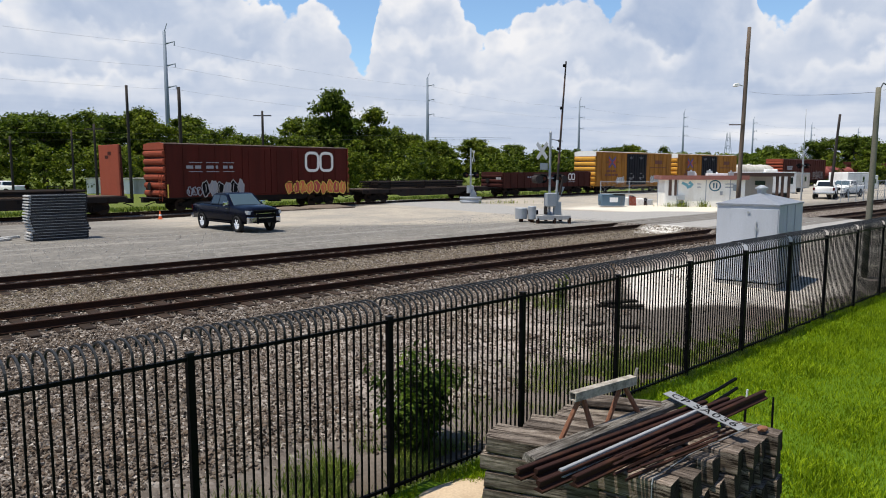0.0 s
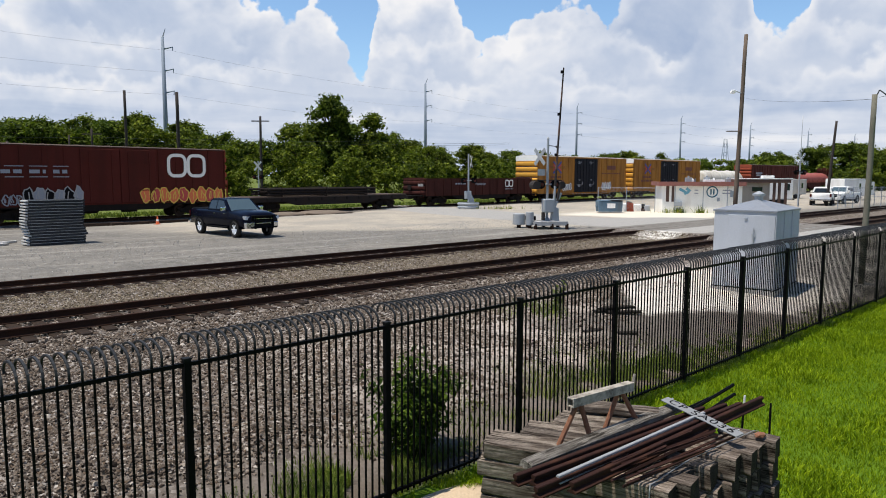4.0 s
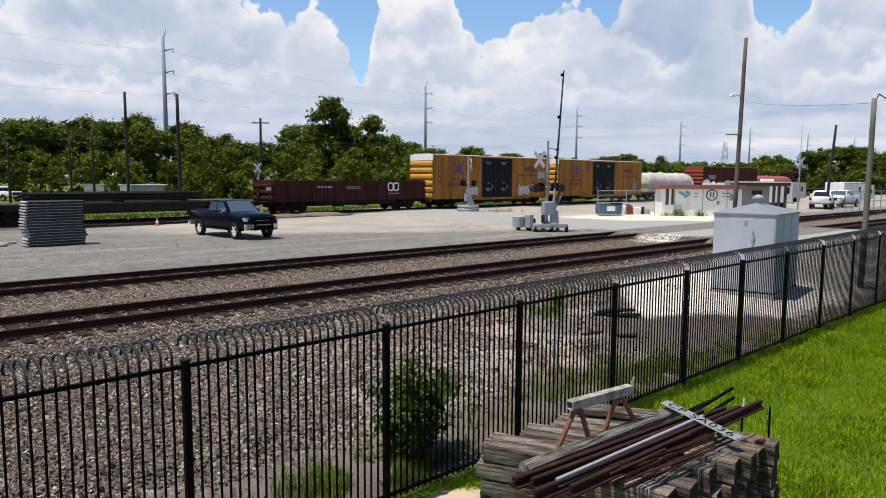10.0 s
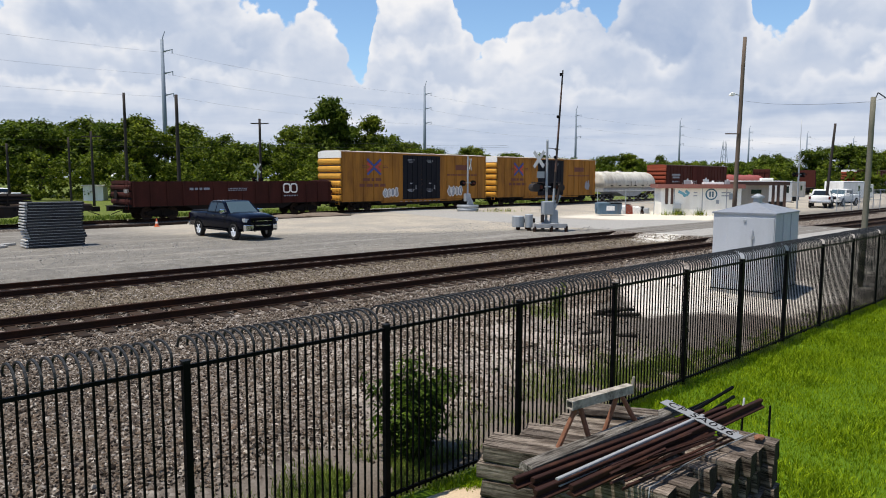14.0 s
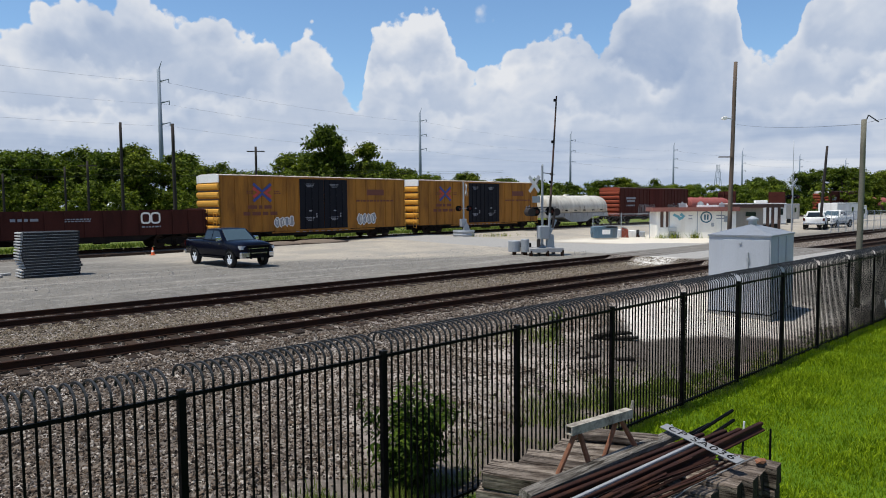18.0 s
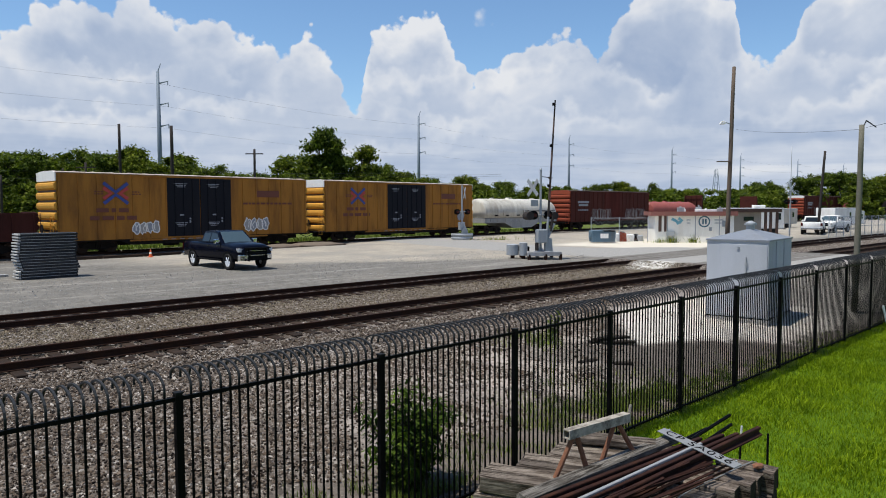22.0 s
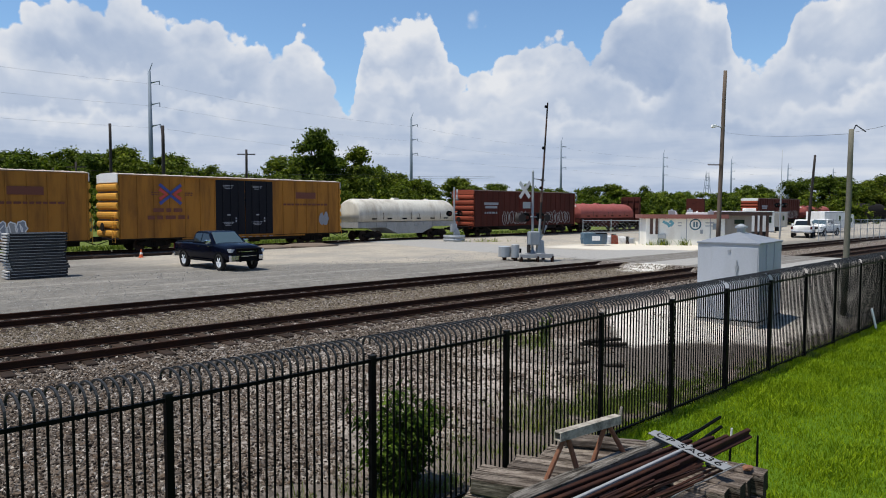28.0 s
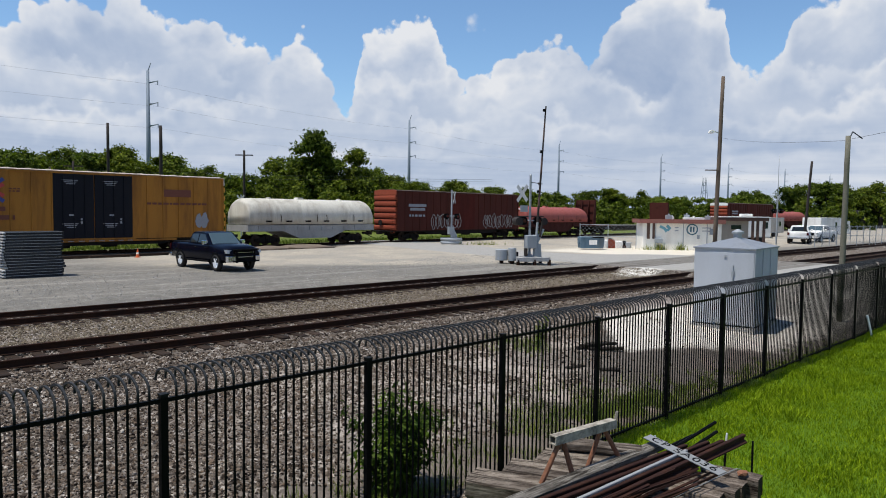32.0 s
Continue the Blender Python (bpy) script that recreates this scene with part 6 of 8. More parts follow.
# ---- navy pickup ----
def build_pickup(name, m, paint_key, label, dark=True):
    """x forwards, origin on the ground under the middle of the wheelbase."""
    e = empty(name, m, label, "pickup truck", "parked vehicles")
    W = 0.99

    def loft(profiles, mat_key, nm, lab="", parent=e, bevel=0.0):
        bm = bmesh.new()
        rings = [[bm.verts.new((x, y, z)) for x, z in pts] for y, pts in profiles]
        n = len(rings[0])
        for a, b in zip(rings, rings[1:]):
            for i in range(n):
                bm.faces.new((a[i], a[(i + 1) % n], b[(i + 1) % n], b[i]))
        bm.faces.new(rings[0][::-1])
        bm.faces.new(rings[-1])
        return part(nm, bm, mat_key, parent, lab, smooth=False, bevel=bevel)

    # lower body: rounded sections from the tailgate to the nose
    bm = bmesh.new()
    rings = []
    for x, w, zb, zs, zt in ((-2.92, 0.92, 0.64, 1.22, 1.25), (-2.86, 0.97, 0.55, 1.27, 1.31), (-1.9, 0.99, 0.50, 1.29, 1.32), (-0.9, 0.99, 0.47, 1.29, 1.32), (1.15, 0.99, 0.47, 1.27, 1.33),
                             (1.7, 0.99, 0.48, 1.23, 1.33), (2.3, 0.98, 0.50, 1.18, 1.29), (2.66, 0.96, 0.52, 1.12, 1.23), (2.82, 0.91, 0.54, 1.06, 1.16), (2.88, 0.84, 0.60, 1.0, 1.08)):
        half = [(w * 0.95, zb), (w, zb + 0.08), (w + 0.015, 0.88), (w * 0.99, zs - 0.10), (w * 0.96, zs - 0.03), (w * 0.90, zs), (w * 0.62, zt - 0.01), (w * 0.3, zt)]
        rings.append([bm.verts.new((x, y, z)) for y, z in half] + [bm.verts.new((x, -y, z)) for y, z in half[::-1]])
    n = len(rings[0])
    for a, b in zip(rings, rings[1:]):
        for i in range(n):
            bm.faces.new((a[i], a[(i + 1) % n], b[(i + 1) % n], b[i]))
    bm.faces.new(rings[0][::-1])
    bm.faces.new(rings[-1])
    part("body", bm, paint_key, e, smooth=True)
    for x in (-1.83, 1.83):
        for s in (-1, 1):
            bm = bmesh.new()
            outline = [(x + 0.50 * math.cos(a), 0.42 + 0.50 * math.sin(a)) for a in [math.pi * k / 12 for k in range(13)]]
            prism(bm, outline, min(s * 0.70, s * (W + 0.017)), max(s * 0.70, s * (W + 0.017)))
            part("wheel_arch", bm, "black", e, "black wheel arch")
    cab = [(-0.98, 1.24), (1.28, 1.24), (0.52, 1.82), (0.30, 1.88), (-0.62, 1.88), (-0.86, 1.80)]
    mid = [(-0.98, 1.24), (1.25, 1.24), (0.55, 1.80), (0.30, 1.86), (-0.62, 1.86), (-0.88, 1.78)]
    loft([(-W + 0.05, [(-0.98, 1.24), (1.22, 1.24), (1.10, 1.30), (0.8, 1.30), (-0.6, 1.30), (-0.97, 1.30)]), (-W + 0.22, mid), (-0.4, cab), (0.4, cab), (W - 0.22, mid), (W - 0.05, [(-0.98, 1.24), (1.22, 1.24), (1.10, 1.30), (0.8, 1.30), (-0.6, 1.30), (-0.97, 1.30)])], paint_key, "cab")

    def pane(pts, nm, mat_key="glass", parent=e):
        bm = bmesh.new()
        a = [bm.verts.new(p) for p in pts]
        bm.faces.new(a)
        r = bmesh.ops.extrude_face_region(bm, geom=bm.faces[:])
        nrm = (Vector(pts[1]) - Vector(pts[0])).cross(Vector(pts[2]) - Vector(pts[0])).normalized()
        for g in r["geom"]:
            if isinstance(g, bmesh.types.BMVert):
                g.co += nrm * 0.012
        return part(nm, bm, mat_key, parent)

    for s in (-1, 1):
        def side(x, z):
            k = (z - 1.30) / 0.50
            return (x, s * (W - 0.05 - 0.17 * k + 0.008), z)
        for q in (((-0.02, 1.34), (0.98, 1.34), (0.52, 1.74), (-0.02, 1.77)), ((-0.82, 1.34), (-0.10, 1.34), (-0.10, 1.77), (-0.76, 1.75))):
            pts = [side(*p) for p in q]
            pane(pts if s < 0 else pts[::-1], "side_window")
        bm = bmesh.new()
        box(bm, 0.82, 1.02, min(s * W, s * (W + 0.22)), max(s * W, s * (W + 0.22)), 1.27, 1.47)
        part("mirror", bm, "chrome" if dark else "white", e, bevel=0.03)
        for x0 in (-0.05, 0.95):
            bm = bmesh.new()
            box(bm, x0 - 0.22, x0 - 0.04, min(s * W, s * (W + 0.02)), max(s * W, s * (W + 0.02)), 1.12, 1.15)
            part("door_handle", bm, "chrome", e)
        for x0 in (-0.95, -0.06, 1.12):
            bm = bmesh.new()
            box(bm, x0 - 0.006, x0 + 0.006, min(s * (W - 0.01), s * (W + 0.003)), max(s * (W - 0.01), s * (W + 0.003)), 0.60, 1.24)
            part("door_seam", bm, "black", e)
        bm = bmesh.new()
        box(bm, -1.15, 1.2, min(s * (W - 0.04), s * (W + 0.10)), max(s * (W - 0.04), s * (W + 0.10)), 0.42, 0.50)
        part("side_step", bm, "black", e, bevel=0.01)
        bm = bmesh.new()
        prism(bm, [(2.60, 0.90), (2.88, 0.90), (2.86, 1.06), (2.60, 1.08)], min(s * 0.70, s * (W - 0.03)), max(s * 0.70, s * (W - 0.03)))
        part("headlight", bm, "headlamp", e, "clear headlight")
        bm = bmesh.new()
        box(bm, -2.97, -2.90, min(s * 0.80, s * (W + 0.004)), max(s * 0.80, s * (W + 0.004)), 0.90, 1.20)
        part("tail_light", bm, "redlamp", e, "red tail light")
        for x in (-1.83, 1.83):
            bm = bmesh.new()
            prof = [(0.25, -0.10), (0.36, -0.13), (0.395, -0.10), (0.40, 0.0), (0.395, 0.10), (0.36, 0.13), (0.25, 0.10)]
            n = 24
            rings = [[bm.verts.new((r * math.cos(a), y, r * math.sin(a))) for a in (2 * math.pi * i / n for i in range(n))] for r, y in prof]
            for a, b in zip(rings, rings[1:] + rings[:1]):
                for i in range(n):
                    bm.faces.new((a[i], a[(i + 1) % n], b[(i + 1) % n], b[i]))
            ty = part("tyre", bm, "tyre", e, "black tyre", smooth=True, m=pose(x, s * (W - 0.075), 0.40))
            bm = bmesh.new()
            tube(bm, (0, s * 0.05, 0), (0, s * 0.09, 0), 0.26, 0.25, 20)
            tube(bm, (0, s * 0.09, 0), (0, s * 0.115, 0), 0.07, 0.06, 10)
            for k in range(6):
                a = k * math.pi / 3
                box(bm, 0.05, 0.24, -0.03, 0.03, 0.085, 0.11, Matrix.Rotation(-a, 4, "Y") @ Matrix.Rotation(radians(-90 if s > 0 else 90), 4, "X"))
            part("rim", bm, "lamp" if dark else "galv", ty, "bright alloy rim")
    pane([(1.24, -0.80, 1.27), (1.24, 0.80, 1.27), (0.55, 0.66, 1.815), (0.55, -0.66, 1.815)], "windscreen", "windscreen")
    pane([(-0.99, 0.75, 1.32), (-0.99, -0.75, 1.32), (-0.885, -0.62, 1.75), (-0.885, 0.62, 1.75)], "rear_window")
    bm = bmesh.new()
    box(bm, -2.84, -1.02, -W + 0.14, W - 0.14, 1.20, 1.335)
    part("bed_cover", bm, "black", e, bevel=0.01)
    bm = bmesh.new()
    box(bm, 2.80, 2.91, -0.64, 0.64, 0.78, 1.10)
    gr = part("grille", bm, "black", e, bevel=0.01)
    for z in (0.86, 0.94, 1.02):
        bm = bmesh.new()
        box(bm, 2.90, 2.922, -0.60, 0.60, z - 0.015, z + 0.015)
        part("grille_bar", bm, "chrome" if z == 0.94 else "black", gr)
    bm = bmesh.new()
    prism(bm, [(2.75, -0.98), (2.90, -0.90), (3.00, -0.5), (3.00, 0.5), (2.90, 0.90), (2.75, 0.98)], 0.48, 0.76, "z")
    part("front_bumper", bm, "chrome" if dark else "white", e, "bright front bumper", bevel=0.015)
    bm = bmesh.new()
    box(bm, -3.08, -2.92, -0.95, 0.95, 0.52, 0.70)
    part("rear_bumper", bm, "chrome", e, bevel=0.015)
    if dark:
        bm = bmesh.new()
        for y in (-0.5, 0.5):
            tube(bm, (3.04, y, 0.45), (3.05, y, 1.10), 0.045, 0.045, 7)
        for z in (0.52, 0.82, 1.08):
            tube(bm, (3.05, -0.72, z), (3.05, 0.72, z), 0.04, 0.04, 7)
        box(bm, 3.0, 3.03, -0.5, 0.5, 0.50, 0.70)
        part("brush_guard", bm, "black", e, "black tubular brush guard")
    bm = bmesh.new()
    box(bm, 3.0, 3.012, -0.16, 0.16, 0.55, 0.66)
    part("plate_bar", bm, "logo_white", e, "pale plate")
    return e


_p = build_pickup("pickup_truck", pose(-10.53, 35.36, ground_z(-10.5, 35.4), 0, 0, -44), "truck_blue", "dark navy crew-cab pickup with brush guard parked on gravel")
_p.scale = (0.95, 0.95, 0.99)


# ---- pile of panels ----
def build_slabs():
    rng = random.Random(8)
    a, ax = Vector((-17.29, 29.11, 0)), Vector((0.72, 0.69, 0)).normalized()
    yaw = math.degrees(math.atan2(ax.y, ax.x))
    n, h = 16, 0.121
    for k in range(n):
        off = 0.03 * math.sin(k * 0.55 + 0.4) + rng.uniform(-0.05, 0.04)
        e = empty("panel", pose(a.x + ax.x * off, a.y + ax.y * off, ground_z(a.x, a.y) + 0.02 + k * h, 0, 0, yaw + rng.uniform(-1.0, 1.0)), "flat grey panel with pale end lying in a tall pile", "panel", "piled panels")
        bm = bmesh.new()
        prism(bm, [(0.08, 0), (2.26, 0), (2.28, 0.03), (2.27, h - 0.03), (2.26, h - 0.015), (0.08, h - 0.015)], 0, 0.96)
        part("slab", bm, "slab", e, "dark slab", bevel=0.008)
        # paler strip that paints the sun onto the panel's left end
        bm = bmesh.new()
        prism(bm, [(-0.03, 0.03), (0.07, 0.01), (0.07, h - 0.02), (-0.03, h - 0.035)], 0.02, 0.94)
        part("end_strip", bm, "slab_light", e, "end strip in a pale sunlit tone", bevel=0.006)
        bm = bmesh.new()
        box(bm, 0.09, 2.2, -0.012, 0.0, h - 0.042, h - 0.02)
        part("edge_lip", bm, "coilgrey", e, "pale lip along the edge")
    for x, y, L, r in ((-19.5, 29.6, 1.6, 20), (-20.3, 30.1, 2.0, 5), (-19.2, 30.3, 1.2, 40), (-21.0, 29.4, 1.5, -15), (-18.7, 29.3, 0.9, 70)):
        bm = bmesh.new()
        box(bm, -L / 2, L / 2, -0.09, 0.09, 0, 0.1)
        o = part("scrap_board", bm, rng.choice(("slab_light", "slab", "black")), m=pose(x, y, ground_z(x, y), 0, -2, r), bevel=0.01)
        tagged(o, "scrap board on the gravel beside the pile of panels", "board", "scrap boards")


build_slabs()


# ---- level crossing signals ----
def crossbuck(e, y, z, size=1.2, key="white"):
    for r in (45, -45):
        bm = bmesh.new()
        box(bm, -size / 2, size / 2, -0.012, 0.012, -0.11, 0.11, Matrix.Translation((0, y - 0.015 * (r > 0), z)) @ Matrix.Rotation(radians(r), 4, "Y"))
        b = part("crossbuck_blade", bm, key, e, "crossbuck blade")
        if key != "white":
            continue
        bm = bmesh.new()
        for k in range(6):
            x = -0.48 * size + k * 0.17 * size
            if 2 <= k <= 2:
                continue
            box(bm, x, x + 0.10 * size, -0.003, 0.0, -0.05, 0.05, Matrix.Translation((0, y - 0.014 - 0.015 * (r > 0), z)) @ Matrix.Rotation(radians(r), 4, "Y"))
        part("marking", bm, "black", b, "black lettering bars")


def flashers(e, y, z, gap=0.38):
    bm = bmesh.new()
    tube(bm, (-gap - 0.1, y, z), (gap + 0.1, y, z), 0.035, 0.035, 8)
    part("light_arm", bm, "galv", e)
    for s in (-1, 1):
        for d in (-1, 1):
            bm = bmesh.new()
            tube(bm, (s * gap, y + d * 0.10, z - 0.02), (s * gap, y + d * 0.13, z - 0.02), 0.25, 0.25, 18)
            k = part("backing", bm, "black", e, "round black backing")
            bm = bmesh.new()
            tube(bm, (s * gap, y + d * 0.13, z - 0.02), (s * gap, y + d * 0.30, z - 0.02), 0.12, 0.11, 12)
            part("lens", bm, "redlamp", k, "dark red lens")
            bm = bmesh.new()
            pts = [(s * gap + 0.15 * math.cos(a), z - 0.02 + 0.15 * math.sin(a)) for a in (k2 * math.pi / 8 for k2 in range(9))]
            for (xa, za), (xb, zb) in zip(pts, pts[1:]):
                f = [bm.verts.new(v) for v in ((xa, y + d * 0.13, za), (xb, y + d * 0.13, zb), (xb, y + d * 0.34, zb), (xa, y + d * 0.34, za))]
                bm.faces.new(f)
            part("hood", bm, "black", k)


def build_gate_signal():
    p = Vector((6.17, 40.3, 0))
    e = empty("crossing_gate", pose(p.x, p.y, ground_z(p.x, p.y), 0, 0, 12), "galvanised level crossing signal with raised barrier arm", "crossing gate")
    bm = bmesh.new()
    box(bm, -0.9, 0.95, -0.6, 0.7, 0.30, 0.40)
    box(bm, -1.0, 1.05, -0.68, -0.56, 0.20, 0.44)
    box(bm, -1.0, 1.05, 0.66, 0.78, 0.20, 0.44)
    part("platform", bm, "concrete", e, "steel platform", bevel=0.01)
    for x in (-0.9, 0.1, 1.0):
        for y in (-0.6, 0.8):
            bm = bmesh.new()
            tube(bm, (x, y, -0.1), (x, y, 0.30), 0.10, 0.10, 10)
            part("foot", bm, "steel_rust", e, "rusty foot")
    bm = bmesh.new()
    tube(bm, (0, 0, 0.42), (0, 0, 5.15), 0.075, 0.065, 12)
    tube(bm, (0, 0, 5.15), (0, 0, 5.25), 0.085, 0.03, 12)
    part("mast", bm, "galv", e, "pale round mast")
    bm = bmesh.new()
    tube(bm, (0, 0, 0.42), (0, 0, 0.62), 0.25, 0.12, 10)
    part("mast_base", bm, "galv", e)
    bm = bmesh.new()
    box(bm, -0.38, 0.22, -0.62, -0.10, 0.95, 1.72)
    part("mechanism_box", bm, "galv", e, "pale gate mechanism box", bevel=0.04)
    bm = bmesh.new()
    prism(bm, [(0.15, 1.2), (0.35, 1.2), (0.75, 2.05), (0.55, 2.1)], -0.45, -0.33)
    prism(bm, [(0.10, 0.5), (0.55, 0.45), (0.50, 1.2), (0.15, 1.3)], -0.55, -0.25)
    part("counterweight", bm, "galv", e, "counterweight arms", bevel=0.01)
    bm = bmesh.new()
    tube(bm, (-0.33, -0.3, 0.5), (-0.33, -0.3, 0.95), 0.11, 0.11, 9)
    part("gate_foot", bm, "pole_dark", e)
    bm = bmesh.new()
    tube(bm, (0.45, -0.4, 1.6), (0.62, -0.4, 2.5), 0.09, 0.07, 9)
    part("arm_support", bm, "pole_dark", e)
    a, b = Vector((0.26, -0.4, 1.5)), Vector((0.70, -0.4, 9.1))
    for k in range(8):
        q0, q1 = a.lerp(b, k / 8), a.lerp(b, (k + 1) / 8)
        bm = bmesh.new()
        r = 0.075 - 0.004 * k
        tube(bm, q0, q1, r, r - 0.004, 7)
        part("barrier_arm", bm, "galv" if k == 0 else ("pole_dark" if k % 2 else "trim_brown"), e, "dirty striped barrier arm")
    for t in (0.36, 0.66, 0.97):
        q = a.lerp(b, t)
        bm = bmesh.new()
        box(bm, q.x - 0.16, q.x - 0.04, q.y - 0.08, q.y + 0.06, q.z - 0.09, q.z + 0.07)
        part("arm_lamp", bm, "black", e, "small arm lamp", bevel=0.02)
    crossbuck(e, -0.02, 4.12, 1.25, "galv")
    for ob in list(e.children):
        if ob.name.startswith("crossbuck"):
            ob.matrix_basis = pose(0, 0, 0) @ Matrix.Translation((-0.45, 0.05, 0)) @ Matrix.Rotation(radians(-70), 4, "Z")
    bm = bmesh.new()
    box(bm, -0.62, -0.16, -0.06, -0.04, 3.05, 3.42)
    part("track_count_plate", bm, "galv", e, "small grey plate")
    flashers(e, -0.05, 2.55, 0.45)
    bm = bmesh.new()
    tube(bm, (-0.9, 0.1, 2.78), (0.9, 0.1, 2.78), 0.03, 0.03, 7)
    tube(bm, (-0.75, -0.35, 2.5), (-0.75, 0.35, 2.5), 0.24, 0.24, 14)
    tube(bm, (0.80, -0.25, 2.5), (0.80, 0.35, 2.5), 0.22, 0.22, 14)
    part("side_lights", bm, "pole_dark", e, "lights that face along the road")
    bm = bmesh.new()
    tube(bm, (-0.05, 0, 4.78), (0.75, 0, 4.68), 0.02, 0.02, 6)
    tube(bm, (0.55, -0.1, 4.70), (0.55, 0.1, 4.70), 0.07, 0.07, 8)
    part("bell_bracket", bm, "pole_dark", e)
    # steel drums and barrier beam beside it
    for x, y, r, h in ((4.55, 40.3, 0.36, 0.62), (5.15, 40.1, 0.24, 0.75)):
        d = empty("bollard", pose(x, y, ground_z(x, y)), "short pale steel bollard beside the crossing signal", "bollard", "bollards")
        bm = bmesh.new()
        tube(bm, (0, 0, 0.18), (0, 0, 0.18 + h), r, r, 16)
        part("drum", bm, "galv", d, bevel=0.015)
        bm = bmesh.new()
        tube(bm, (0, 0, -0.1), (0, 0, 0.2), 0.12, 0.12, 8)
        part("stem", bm, "steel_rust", d)
    bm = bmesh.new()
    box(bm, 0, 0.8, -0.1, 0.1, 0, 0.25)
    tagged(part("crossing_box", bm, "black", m=pose(4.75, 40.5, 0.42), bevel=0.02), "black steel box bolted between the bollards", "box")


build_gate_signal()


def build_far_signal():
    x, y = 2.5, 62.6
    e = empty("crossing_signal", pose(x, y, ground_z(x, y), 0, 0, 20), "white crossbuck signal with flashing lamps in a steel ring", "crossing signal")
    bm = bmesh.new()
    tube(bm, (0, 0, 0), (0, 0, 4.9), 0.08, 0.07, 10)
    part("mast", bm, "galv", e)
    crossbuck(e, -0.1, 4.2, 1.35, "galv")
    for ob in list(e.children):
        if ob.name.startswith("crossbuck"):
            ob.matrix_basis = Matrix.Translation((0.15, 0.0, 0)) @ Matrix.Rotation(radians(58), 4, "Z")
    flashers(e, -0.05, 2.55, 0.5)
    bm = bmesh.new()
    box(bm, -0.3, 0.2, -0.25, 0.25, 0.9, 1.6)
    prism(bm, [(-0.2, 0.6), (0.5, 0.4), (0.4, 0.9), (0.1, 1.4)], -0.35, -0.25)
    part("mechanism_box", bm, "galv", e, bevel=0.03)
    g = empty("guard_ring", pose(x, y, ground_z(x, y)), "low round ring of steel guard rail round the far signal", "guard rail")
    for z in (0.06, 0.36):
        bm = bmesh.new()
        n = 22
        for i in range(n):
            a0, a1 = 2 * math.pi * i / n, 2 * math.pi * (i + 1) / n
            f = []
            for a, r in ((a0, 1.0), (a1, 1.0)):
                f.append([(0.95 * r * math.cos(a), 0.95 * r * math.sin(a), z), (1.0 * r * math.cos(a), 1.0 * r * math.sin(a), z + 0.12), (0.95 * r * math.cos(a), 0.95 * r * math.sin(a), z + 0.24)])
            for j in range(2):
                bm.faces.new([bm.verts.new(v) for v in (f[0][j], f[1][j], f[1][j + 1], f[0][j + 1])])
        part("guard_band", bm, "galv", g)


build_far_signal()


def star_signal(x, y, lab, top=4.6, yaw=20):
    e = empty("crossing_signal", pose(x, y, ground_z(x, y), 0, 0, yaw), lab, "crossing signal")
    bm = bmesh.new()
    tube(bm, (0, 0, 0), (0, 0, top), 0.09, 0.08, 9)
    part("mast", bm, "galv", e)
    crossbuck(e, -0.1, top - 0.6, 1.5, "galv" if x < 0 else "white")
    flashers(e, -0.05, top - 1.9, 0.5)


star_signal(-22.0, 84.6, "distant grey crossbuck signal before the trees", 5.0, -25)
star_signal(36.0, 70.0, "white crossbuck signal beside the white trailer", 5.3, 25)


